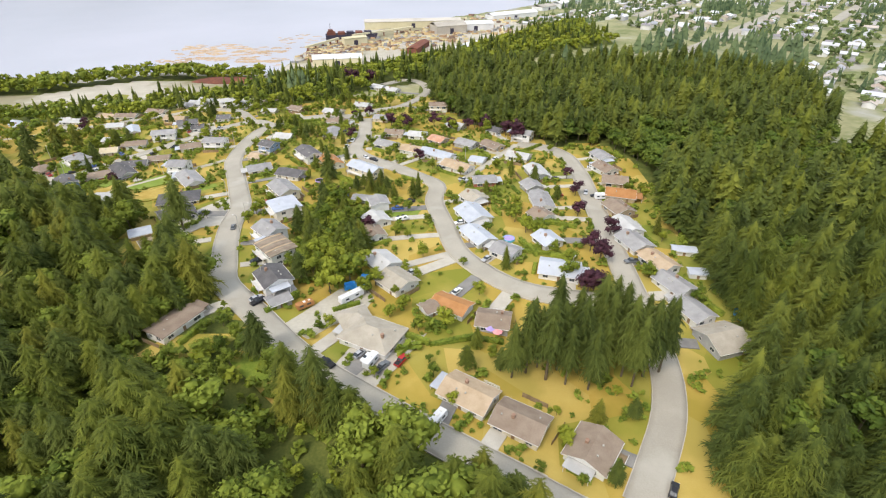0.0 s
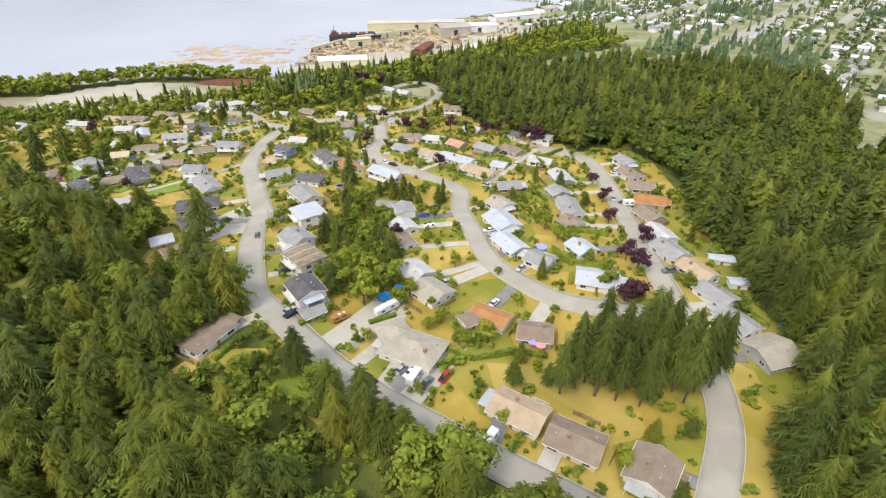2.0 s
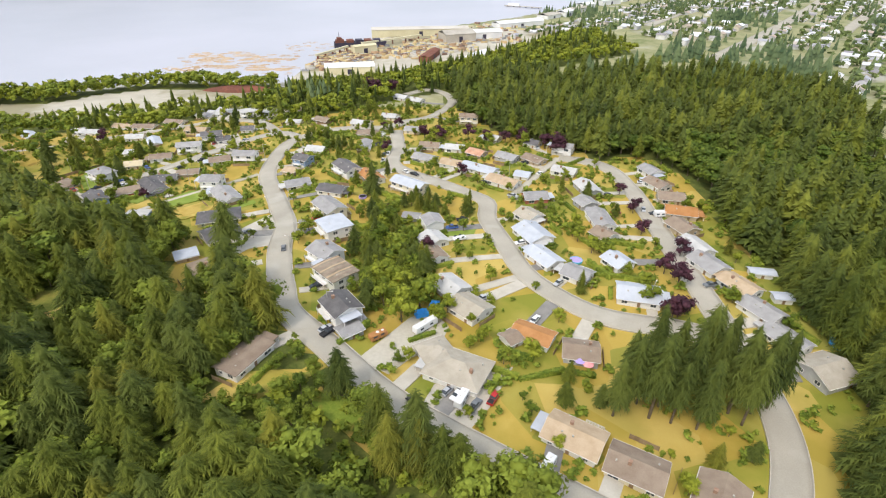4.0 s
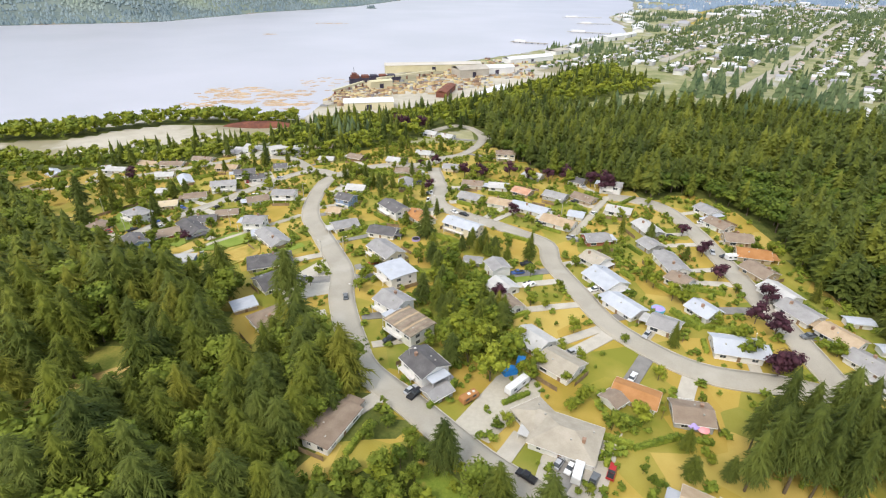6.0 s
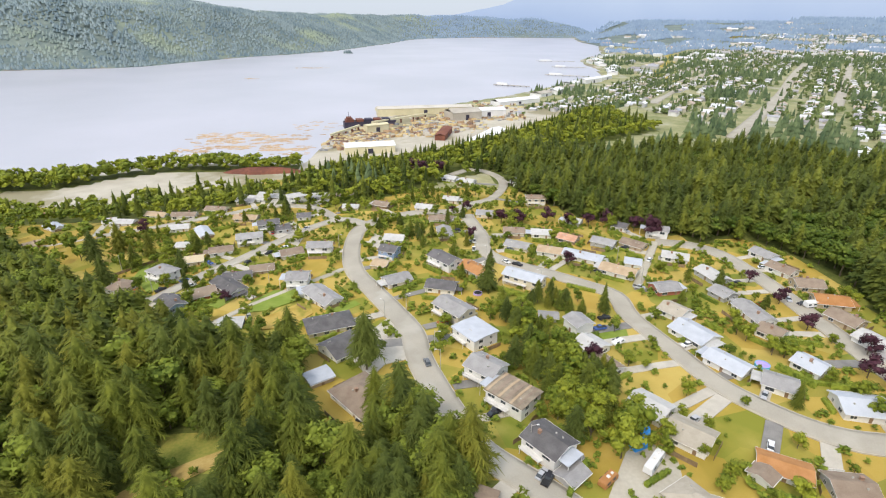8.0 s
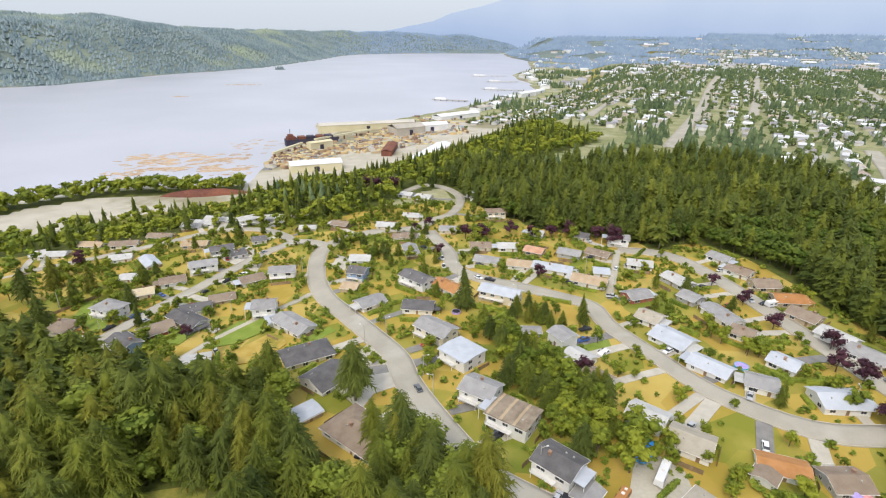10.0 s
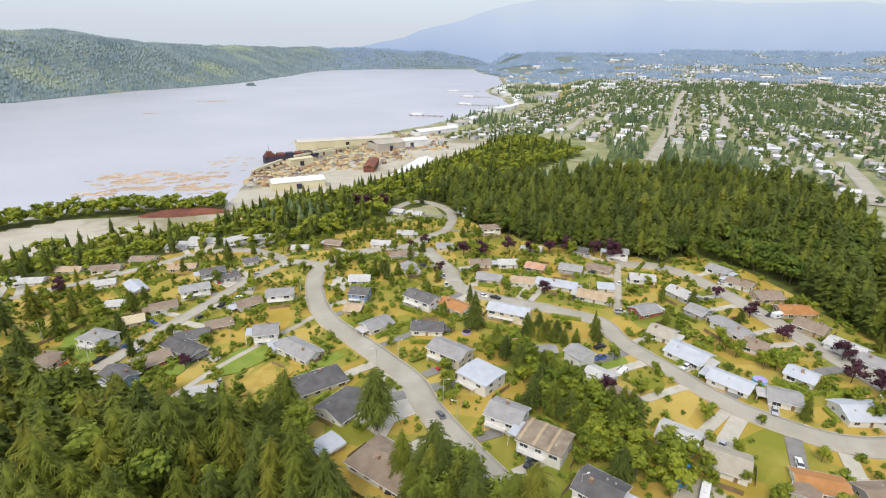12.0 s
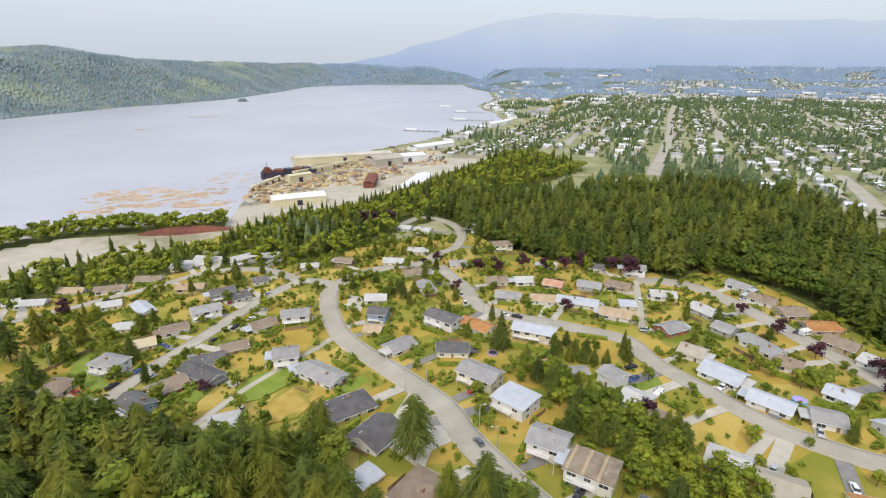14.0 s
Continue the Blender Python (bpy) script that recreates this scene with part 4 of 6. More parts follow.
patch('yard', [(-152.2, 316.8), (-173.1, 341.7), (-177.0, 351.8), (-163.1, 364.9), (-150.5, 337.5)], M['concrete'], 'wide concrete forecourt before garages', 0.2, 'pavement')
patch('yard', [(-106.4, 301.4), (-103.5, 318.5), (-109.5, 328.0), (-113.5, 307.6)], M['concrete'], 'paved parking court', 0.2, 'pavement')
patch('lawn_patch', [(-327, 512), (-332, 534), (-316, 530), (-306, 499), (-318, 500)], M['rough_grass'], 'rough green island of grass on the gravel flats', 0.3, 'verge')
patch('lawn_patch', [(-297, 496), (-294, 512), (-264, 530), (-246, 526), (-255, 498)], M['rough_grass'], 'rough green bank at the edge of the gravel', 0.3, 'verge')
patch('shoulder', [(-58.0, 113.0), (-51.0, 110.0), (-42.0, 101.0), (-30.0, 91.5), (-24.0, 88.0), (-28.0, 82.0), (-40.0, 90.0), (-52.0, 101.0), (-60.0, 108.0)], M['green_verge'], 'strip of rough green roadside grass', 0.14, 'verge')
patch('yard', CABIN_YARD, M['lawn'], 'small dry lawn around the cabin', 0.14, 'yard')

# a driveway from every house to the nearest kerb
drive_no = 0
DRIVES = []
for hx, hy, rad, lx, wy, a in list(HOUSE_SPOTS):
    if min(lx, wy) < 3.4:
        continue
    best = min(((math.hypot(q[0] - hx, q[1] - hy), q, half) for line, half in ROAD_LINES[:9] for q in line), key=lambda v: v[0])
    d, q, half = best
    if d > 34 or d < half + 6 or inside(LAWN_BIG, (q[0] + hx) / 2, (q[1] + hy) / 2) or inside(LAWN_WEST, (q[0] + hx) / 2, (q[1] + hy) / 2):
        continue
    ux, uy = (q[0] - hx) / d, (q[1] - hy) / d
    side = rng.choice((-1, 1)) * lx * 0.55
    sx, sy = math.cos(a) * side, math.sin(a) * side
    w, d0, d1 = rng.uniform(1.5, 2.6), min(wy, 4.0), d - half + 0.6
    p = [(hx + sx + ux * d0 - uy * w, hy + sy + uy * d0 + ux * w), (hx + sx * 0.9 + ux * d1 - uy * w, hy + sy * 0.9 + uy * d1 + ux * w), (hx + sx * 0.9 + ux * d1 + uy * w, hy + sy * 0.9 + uy * d1 - ux * w), (hx + sx + ux * d0 + uy * w, hy + sy + uy * d0 - ux * w)]
    dark = rng.random() < 0.35
    patch("driveway", p, M["dark_drive" if dark else "concrete"], "dark asphalt driveway up to a house" if dark else "pale concrete driveway up to a house", 0.24 + 0.003 * (drive_no % 20), "driveway")
    drive_no += 1
    DRIVES.append((hx + sx + ux * (d0 + 4.0), hy + sy + uy * (d0 + 4.0), math.degrees(math.atan2(uy, ux))))
    ROAD_LINES.append((np.array([(hx + sx + ux * v, hy + sy + uy * v) for v in np.arange(d0, d1, 2.0)]), w - 1.0))


# ---- trees ----
def conifer(seed, whorls, around, detail, bare=0.1, spread=0.17, full=0.75):
    """Crown and trunk of a fir one metre high: a ragged inner mass and whorls of boughs, each a spine with slim sprays."""
    r = random.Random(seed)
    v, f = [], []

    def reach_at(u):
        return spread * (1 - u) ** full * (0.75 + 2 * u if u < 0.12 else 1.0)
    # inner mass of close twigs round the trunk
    sides, rings = 7, (5 if detail else 3)
    for k in range(rings):
        u = k / rings
        v += [(reach_at(u) * 0.62 * r.uniform(0.75, 1.2) * math.cos(i * 6.283 / sides + k), reach_at(u) * 0.62 * r.uniform(0.75, 1.2) * math.sin(i * 6.283 / sides + k), bare + (0.97 - bare) * u + r.uniform(-0.015, 0.015)) for i in range(sides)]
    v.append((0, 0, 0.97))
    for k in range(rings - 1):
        for i in range(sides):
            a0, b0 = k * sides + i, k * sides + (i + 1) % sides
            f += [(a0, b0, b0 + sides), (a0, b0 + sides, a0 + sides)]
    f += [((rings - 1) * sides + i, (rings - 1) * sides + (i + 1) % sides, rings * sides) for i in range(sides)]
    for k in range(whorls):
        u = (k + r.uniform(-0.4, 0.4)) / whorls
        u = max(u, 0.0)
        z = bare + (0.985 - bare) * u
        reach = reach_at(u) * r.uniform(0.85, 1.12) + 0.012
        count = max(4, int(around * (1 - 0.45 * u)))
        start = r.uniform(0, 6.28)
        for j in range(count):
            t = start + 6.283 * j / count + r.uniform(-0.28, 0.28)
            q = reach * r.uniform(0.6, 1.22)
            c, s = math.cos(t), math.sin(t)
            lift, sag = r.uniform(0.0, 0.15) * q, r.uniform(0.22, 0.5) * q
            half = q * (r.uniform(0.22, 0.34) if detail else r.uniform(0.3, 0.44))
            b = len(v)

            def put(a, w, h):
                v.append((c * a - s * w, s * a + c * w, z + h))

            def along(a):
                return lift * 4 * a * (1 - a) - sag * a * a
            if detail == 0:
                put(q * 0.1, 0, 0.012), put(q * 0.6, half * 0.62, -sag * 0.5), put(q * 1.05, 0, -sag), put(q * 0.6, -half * 0.62, -sag * 0.5)
                f.extend([(b, b + 2, b + 1), (b, b + 3, b + 2)])
                for side in (-1, 1):
                    e = len(v)
                    put(q * 0.3, 0, lift), put(q * 0.6, 0, -sag * 0.2), put(q * 0.85, side * half * 1.1, -sag * 0.8)
                    f.append((e, e + 1, e + 2) if side > 0 else (e + 1, e, e + 2))
            else:
                put(q * 0.15, 0, 0.008), put(q * 0.6, half * 0.24, along(0.6) - 0.12 * half), put(q * 1.06, 0, along(1.06)), put(q * 0.6, -half * 0.24, along(0.6) - 0.12 * half)
                f.extend([(b, b + 2, b + 1), (b, b + 3, b + 2)])
                for a, w in ((0.38, 0.85), (0.55, 1.0), (0.72, 0.9), (0.88, 0.65)):
                    for side in (-1, 1):
                        e = len(v)
                        w1 = half * w * r.uniform(0.7, 1.25)
                        a1 = a + r.uniform(0.14, 0.3)
                        put(q * (a - 0.07), 0, along(a - 0.07)), put(q * (a + 0.04), 0, along(a + 0.04)), put(q * a1, side * w1, along(a1) - w1 * r.uniform(0.15, 0.55))
                        f.append((e, e + 1, e + 2) if side > 0 else (e + 1, e, e + 2))
    b = len(v)
    for i in range(4):
        t = i * 1.57
        v.append((0.008 * math.cos(t), 0.008 * math.sin(t), 0.94))
    v.append((0, 0, 1.0))
    f.extend([(b + i, b + (i + 1) % 4, b + 4) for i in range(4)])
    tv, tf = [], []
    for z, rad in ((-0.06, 0.016), (0.3, 0.012), (0.95, 0.002)):
        for i in range(6):
            tv.append((rad * math.cos(i * 1.047), rad * math.sin(i * 1.047), z))
    for k in (0, 6):
        for i in range(6):
            j = (i + 1) % 6
            tf += [(k + i, k + j, k + j + 6), (k + i, k + j + 6, k + i + 6)]
    return np.array(v), np.array(f), np.array(tv), np.array(tf)


GOLD = (1 + 5 ** 0.5) / 2
BLOB = [Vector(p).normalized() for p in ((-1, GOLD, 0), (1, GOLD, 0), (-1, -GOLD, 0), (1, -GOLD, 0), (0, -1, GOLD), (0, 1, GOLD), (0, -1, -GOLD), (0, 1, -GOLD), (GOLD, 0, -1), (GOLD, 0, 1), (-GOLD, 0, -1), (-GOLD, 0, 1))]
BLOB_FACES = [(0, 11, 5), (0, 5, 1), (0, 1, 7), (0, 7, 10), (0, 10, 11), (1, 5, 9), (5, 11, 4), (11, 10, 2), (10, 7, 6), (7, 1, 8), (3, 9, 4), (3, 4, 2), (3, 2, 6), (3, 6, 8), (3, 8, 9), (4, 9, 5), (2, 4, 11), (6, 2, 10), (8, 6, 7), (9, 8, 1)]


def broadleaf(seed, leaves, size, clumps=9, low=0.3, core=False):
    """Crown and trunk of a leafy tree one metre high: a cloud of small leaf clumps round several limbs."""
    r = random.Random(seed)
    centres = []
    for k in range(clumps):
        t = k * 2.4 + r.uniform(-0.4, 0.4)
        a = 0.24 * math.sqrt((k + 0.4) / clumps) * r.uniform(0.8, 1.25)
        centres.append((a * math.cos(t), a * math.sin(t), r.uniform(low + 0.14, 0.84) if k else 0.82, r.uniform(0.12, 0.2)))
    v, f = [], []
    for x, y, z, rad in (centres if core else ()):
        # close inner leaves of every clump
        b = len(v)
        v += [(x + p.x * rad * m, y + p.y * rad * m, z + p.z * rad * m) for p, m in ((p, r.uniform(0.45, 0.8)) for p in BLOB)]
        f += [(b + i, b + j, b + k) for i, j, k in BLOB_FACES]
    for _ in range(leaves):
        x, y, z, rad = r.choice(centres)
        d = Vector((r.gauss(0, 1), r.gauss(0, 1), r.gauss(0, 1) + 0.25)).normalized()
        p = Vector((x, y, z)) + d * rad * r.uniform(0.72, 1.08)
        nrm = (d + Vector((r.uniform(-1, 1), r.uniform(-1, 1), r.uniform(-0.4, 1.0))) * 0.6).normalized()
        q = nrm.to_track_quat("Z", "Y").to_matrix()
        s, turn = size * r.uniform(0.6, 1.35), r.uniform(0, 6.28)
        b = len(v)
        for k in range(4):
            a = turn + k * 1.571
            m = s * (1.0 if k % 2 else 0.62)
            v.append(tuple(p + q @ Vector((m * math.cos(a), m * math.sin(a), 0.18 * s * (1 if k % 2 else -1)))))
        f += [(b, b + 1, b + 2), (b, b + 2, b + 3)]
    tv, tf = [], []
    limbs = [((0, 0, -0.08), (0, 0, low + 0.1), 0.022, 0.014)] + [((0, 0, low * 0.8), (c[0] * 0.8, c[1] * 0.8, c[2]), 0.012, 0.004) for c in centres[:5]]
    for p0, p1, r0, r1 in limbs:
        b = len(tv)
        for p, rad in ((p0, r0), (p1, r1)):
            tv += [(p[0] + rad * math.cos(i * 1.257), p[1] + rad * math.sin(i * 1.257), p[2]) for i in range(5)]
        for i in range(5):
            j = (i + 1) % 5
            tf += [(b + i, b + j, b + j + 5), (b + i, b + j + 5, b + i + 5)]
    return np.array(v), np.array(f), np.array(tv), np.array(tf)


def stamp(name, kinds, spots, crown, bark, label, category):
    """A wood as one mesh: every spot is (x, y, z, high, wide, turn, kind)."""
    vs, fs, ms, base = [], [], [], 0
    crowns = crown if isinstance(crown, list) else [crown]
    for x, y, z, high, wide, turn, k in spots:
        cv, cf, tv, tf = kinds[int(k) % len(kinds)]
        c, s = math.cos(turn), math.sin(turn)
        for pv, pf, m in ((cv, cf, 0), (tv, tf, 1)):
            if not len(pf):
                continue
            q = np.empty_like(pv)
            q[:, 0] = (pv[:, 0] * c - pv[:, 1] * s) * wide + x
            q[:, 1] = (pv[:, 0] * s + pv[:, 1] * c) * wide + y
            q[:, 2] = pv[:, 2] * high + z
            tone = 0 if m else 1 + (int(x * 13) ^ int(y * 29)) % len(crowns)
            vs.append(q), fs.append(pf + base), ms.append(np.full(len(pf), tone))
            base += len(pv)
    me = big_mesh(name, np.concatenate(vs), np.concatenate(fs), [bark] + crowns, np.concatenate(ms))
    return tagged(new(name, me), label, category, kind="stuff")


def scatter(poly, gap, count, seed, margin=2.5, keep=None, house_gap=2.0):
    """Random places in a polygon, no two closer than gap, clear of roads and houses."""
    r = np.random.RandomState(seed)
    xs, ys = [p[0] for p in poly], [p[1] for p in poly]
    x, y = r.uniform(min(xs), max(xs), count), r.uniform(min(ys), max(ys), count)
    ok = inside(poly, x, y) & clear_of_roads(x, y, margin)
    for lawn in (LAWN_BIG, LAWN_DRY, LAWN_WEST):
        ok &= ~inside(lawn, x, y)
    if keep is not None:
        ok &= keep(x, y)
    for hx, hy, rad, lx, wy, a in HOUSE_SPOTS:
        u, w = (x - hx) * math.cos(a) + (y - hy) * math.sin(a), -(x - hx) * math.sin(a) + (y - hy) * math.cos(a)
        ok &= (abs(u) > lx + house_gap) | (abs(w) > wy + house_gap)
    x, y = x[ok], y[ok]
    cells, out = {}, []
    for px, py in zip(x, y):
        k = (int(px // gap), int(py // gap))
        if all((px - qx) ** 2 + (py - qy) ** 2 > gap * gap for i in (-1, 0, 1) for j in (-1, 0, 1) for qx, qy in cells.get((k[0] + i, k[1] + j), ())):
            cells.setdefault(k, []).append((px, py))
            out.append((float(px), float(py)))
    return out


def seen_side(x, y):
    """The stretch of country that the flight passes over or looks at."""
    return (y > 8) & (x > -400) & (x < 400) & (x - 0.95 * y < 30) & (-x - 0.8 * y < 130)


def bare_crown(shape):
    """The crown alone, for trees too far off to show a trunk."""
    return shape[0], shape[1], shape[2][:0], shape[3][:0]


FIRS = [conifer(11 + k, 38, 9, 1, bare=(0.08, 0.14, 0.22, 0.1, 0.3)[k], spread=(0.2, 0.18, 0.19, 0.22, 0.2)[k], full=(0.58, 0.62, 0.5, 0.66, 0.45)[k]) for k in range(5)]
MID_FIRS = [conifer(21 + k, 26, 9, 1, bare=(0.1, 0.2, 0.15, 0.25)[k], spread=(0.2, 0.18, 0.21, 0.19)[k], full=(0.56, 0.5, 0.62, 0.45)[k]) for k in range(4)]
FAR_FIRS = [conifer(31 + k, 14, 8, 0, bare=(0.1, 0.2, 0.15, 0.25)[k], spread=(0.21, 0.19, 0.22, 0.2)[k], full=(0.55, 0.48, 0.6, 0.45)[k]) for k in range(4)]


def spire(turn, wide):
    """A far fir: three ragged tiers."""
    v, f = [], []
    for z0, z1, rad in ((0.05, 0.55, wide), (0.35, 0.8, wide * 0.7), (0.6, 1.0, wide * 0.42)):
        b = len(v)
        v += [(rad * (1.25 if i % 2 else 0.75) * math.cos(turn + i * 1.0472), rad * (1.25 if i % 2 else 0.75) * math.sin(turn + i * 1.0472), z0 - (0.06 if i % 2 else 0)) for i in range(6)] + [(0, 0, z1)]
        f += [(b + i, b + (i + 1) % 6, b + 6) for i in range(6)]
    return np.array(v), np.array(f), np.zeros((0, 3)), np.zeros((0, 3), int)


BLUFF_FIRS = [bare_crown(conifer(36 + k, 10, 6, 0, bare=0.1, spread=(0.2, 0.22)[k], full=0.65)) for k in range(2)]
TINY_FIRS = [spire(0.0, 0.2), spire(0.5, 0.24), spire(0.2, 0.17)]
BROADS = [broadleaf(71 + k, 800, 0.034, 11 + k, core=True) for k in range(4)]
GARDEN_BROADS = [broadleaf(75 + k, 400, 0.045, 9 + k, core=True) for k in range(4)]
MID_BROADS = [broadleaf(81 + k, 360, 0.052, 12, core=True) for k in range(3)]
FAR_BROADS = [bare_crown(broadleaf(85 + k, 56, 0.1, 5, core=True)) for k in range(3)]
TINY_BROADS = [bare_crown(broadleaf(91 + k, 16, 0.3, 5, 0.1)) for k in range(2)]
BUSHES = [broadleaf(101 + k, 130, 0.075, 6, 0.0, core=True) for k in range(3)]


def tree_meshes(word, shapes, crown, bark):
    return [(big_mesh(word + "_crown", cv, cf, [crown]), big_mesh(word + "_trunk", tv, tf, [bark])) for cv, cf, tv, tf in shapes]


FIR_TONES = [M["needles"], M["olive_needles"], M["dark_needles"], M["far_needles"]]
DEEP_TONES = [M["needles"], M["dark_needles"], M["far_needles"], M["dark_needles"]]
FIR_MESHES = tree_meshes("fir", FIRS, M["needles"], M["bark"]) + tree_meshes("fir", FIRS[:1], M["olive_needles"], M["bark"]) + tree_meshes("fir", FIRS[2:], M["dark_needles"], M["bark"])
WOOD_MESHES = tree_meshes("broadleaf", BROADS[:2], M["wood_leaves"], M["bark"])
BROAD_MESHES = tree_meshes("broadleaf", GARDEN_BROADS, M["leaves"], M["bark"])
PLUM_MESHES = tree_meshes("plum", GARDEN_BROADS, M["dark_leaves"], M["bark"])
BUSH_MESHES = tree_meshes("bush", BUSHES, M["hedge"], M["bark"])
trng = random.Random(3)


def tree(name, meshes, x, y, high, wide, label, category, group):
    k = trng.randrange(len(meshes))
    ob = thing(name, pose(x, y, ground_z(x, y), 0, 0, trng.uniform(0, 360)), label, category, group)
    ob.scale = (wide, wide, high)
    part("trunk", meshes[k][1], ob)
    part("crown", meshes[k][0], ob)
    return ob


GROVE_MESHES = tree_meshes("grove_fir", [conifer(131 + k, 32, 10, 1, bare=(0.26, 0.34, 0.3)[k], spread=0.17, full=(0.5, 0.6, 0.45)[k]) for k in range(3)], M["dark_needles"], M["bark"])


def grove_fir(x, y, high):
    high *= 1.3
    return tree("fir_tree", GROVE_MESHES, x, y, high, high * trng.uniform(0.8, 1.0), "tall fir with a long bare trunk on dry grass", "tree", "firs")


def fir(x, y, high, wide=None):
    return tree("fir_tree", FIR_MESHES, x, y, high, (wide or high * trng.uniform(1.2, 1.55)), "tall dark green fir with drooping boughs", "tree", "firs")


def broad(x, y, high, wide=None):
    return tree("leafy_tree", BROAD_MESHES, x, y, high, wide or high * trng.uniform(1.0, 1.3), "leafy green garden tree with a rounded uneven crown", "tree", "garden trees")


def plum(x, y, high=7.0):
    return tree("plum_tree", PLUM_MESHES, x, y, high, high * 1.25, "dark purple-leaved plum tree on a verge", "tree", "purple trees")


def bush(x, y, high=1.8, wide=None):
    wide = wide or high * 1.6
    ob = new("bush", BUSH_MESHES[trng.randrange(len(BUSH_MESHES))][0])
    ob.matrix_basis = pose(x, y, ground_z(x, y), 0, 0, trng.uniform(0, 360))
    ob.scale = (wide, wide, high)
    return tagged(ob, "rounded green garden bush on dry grass", "bush", "bushes")


# woods: the trees nearest to the flight are trees of their own, the rest is one mass
def tall(x, y, r):
    return r.uniform(17, 29) * (0.82 + 0.3 * noise.noise((x / 40, y / 40, 0)))


r = random.Random(5)
near_zone = [(-146, 50), (-146, 192), (-108, 188), (-79, 158), (-33, 96), (17, 71), (17, 46), (-50, 33)]
far_spots, broad_spots, single = [], [], 0
west_spots = scatter(FRINGE, 4.2, 3000, 12, margin=1.0) + scatter(WEST_WOOD, 4.9, 26000, 1, keep=lambda x, y: seen_side(x, y) & ~inside(TRACK, x, y) & ~inside(CABIN_CLEAR, x, y) & ~inside(VERGE, x, y) & ~inside(TRACK_CLEAR, x, y))
for x, y in west_spots:
    h = tall(x, y, r)
    if r.random() < 0.22:
        broad_spots.append((x, y, ground_z(x, y), h * 0.68, h * 0.88, r.uniform(0, 6), r.randrange(4)))
    elif inside(near_zone, x, y) and single < 190:
        fir(x, y, h)
        single += 1
    else:
        far_spots.append((x, y, ground_z(x, y), h, h * r.uniform(1.2, 1.55), r.uniform(0, 6), r.randrange(5)))
stamp("west_wood", MID_FIRS, [s for s in far_spots if s[1] < 190 and s[0] > -215], FIR_TONES, M["bark"], "dense dark fir wood on a slope", "wood")
stamp("west_wood_back", FAR_FIRS, [s for s in far_spots if not (s[1] < 190 and s[0] > -215)], FIR_TONES, M["bark"], "dense dark fir wood behind the gardens", "wood")
stamp("west_wood_leaves", BROADS, broad_spots, M["wood_leaves"], M["bark"], "leafy green trees among the firs", "wood")
far_spots, broad_spots, near_spots = [], [], []
for x, y in scatter(EAST_WOOD, 5.5, 30000, 2, keep=seen_side):
    h = tall(x, y, r) * 1.05
    if r.random() < 0.12 or (y > 240 and x > 66 and y < 295 and r.random() < 0.6):
        broad_spots.append((x, y, ground_z(x, y), h * 0.6, h * 0.75, r.uniform(0, 6), r.randrange(3)))
    else:
        (near_spots if y < 170 else far_spots).append((x, y, ground_z(x, y), h, h * r.uniform(1.1, 1.45), r.uniform(0, 6), r.randrange(4)))
stamp("east_wood", FAR_FIRS, far_spots, DEEP_TONES, M["bark"], "dense dark fir wood behind the houses", "wood")
stamp("east_wood_edge", MID_FIRS, near_spots, DEEP_TONES, M["bark"], "tall firs along the edge of a wood", "wood")
stamp("east_wood_leaves", MID_BROADS, broad_spots, M["wood_leaves"], M["bark"], "leafy trees along the edge of a wood", "wood")
far_spots, broad_spots = [], []
for poly, seed in ((BLUFF_WOOD, 3), (SHORE_WOOD, 4), (SLOPE_WOOD, 5)):
    for x, y in scatter(poly, 8.0 if poly is SLOPE_WOOD else 6.0, 18000, seed, keep=lambda x, y: x > -480):
        h = r.uniform(9, 18) * (1.3 if poly is SHORE_WOOD else 1.0)
        leafy = r.random() < (0.66 if poly is BLUFF_WOOD else 1.0 if poly is SHORE_WOOD else 0.8)
        (broad_spots if leafy else far_spots).append((x, y, ground_z(x, y), h * (0.75 if leafy else 1.25), h * (0.95 if leafy else 1.3), r.uniform(0, 6), r.randrange(4)))
stamp("bluff_wood", BLUFF_FIRS, far_spots, DEEP_TONES, M["bark"], "firs on the bluff above the shore", "wood")
stamp("bluff_wood_leaves", FAR_BROADS, broad_spots, [M["leaves"], M["wood_leaves"], M["leaves"]], M["bark"], "leafy trees on the bluff above the shore", "wood")

fir(-106.6, 187.2, 23.0, 29.0)
fir(-57.0, 243.3, 18.0, 22.0)
fir(-272.0, 464.0, 17.0, 20.0)
fir(-257.0, 469.3, 19.0, 22.0)
fir(-249.7, 474.0, 16.0, 19.0)
fir(-230.9, 456.5, 18.0, 23.0)
fir(-227.5, 466.7, 16.0, 21.0)
fir(-171.1, 385.3, 13.0, 16.0)
fir(-233.4, 320.1, 17.0, 19.0)
fir(-255.9, 332.8, 20.0, 24.0)
fir(-208.7, 318.9, 13.0, 17.0)
fir(-131.4, 192.0, 24.0, 27.0)
fir(-35.0, 225.4, 7.6, 10.0)
fir(-30.7, 223.2, 7.6, 10.0)
fir(-27.2, 220.8, 7.6, 10.0)
fir(-22.6, 219.4, 7.6, 10.0)
fir(-13.7, 219.0, 11.4, 15.0)
fir(-85.0, 316.4, 9.5, 12.5)
fir(-76.8, 313.8, 8.5, 11.2)
fir(-57.7, 184.0, 13.3, 17.5)
fir(-52.5, 179.6, 14.2, 18.8)
fir(-48.3, 175.6, 11.4, 15.0)
fir(-206.1, 292.2, 13.3, 17.5)
fir(-239.4, 282.6, 19.0, 25.0)
fir(-260.7, 315.4, 20.9, 27.5)
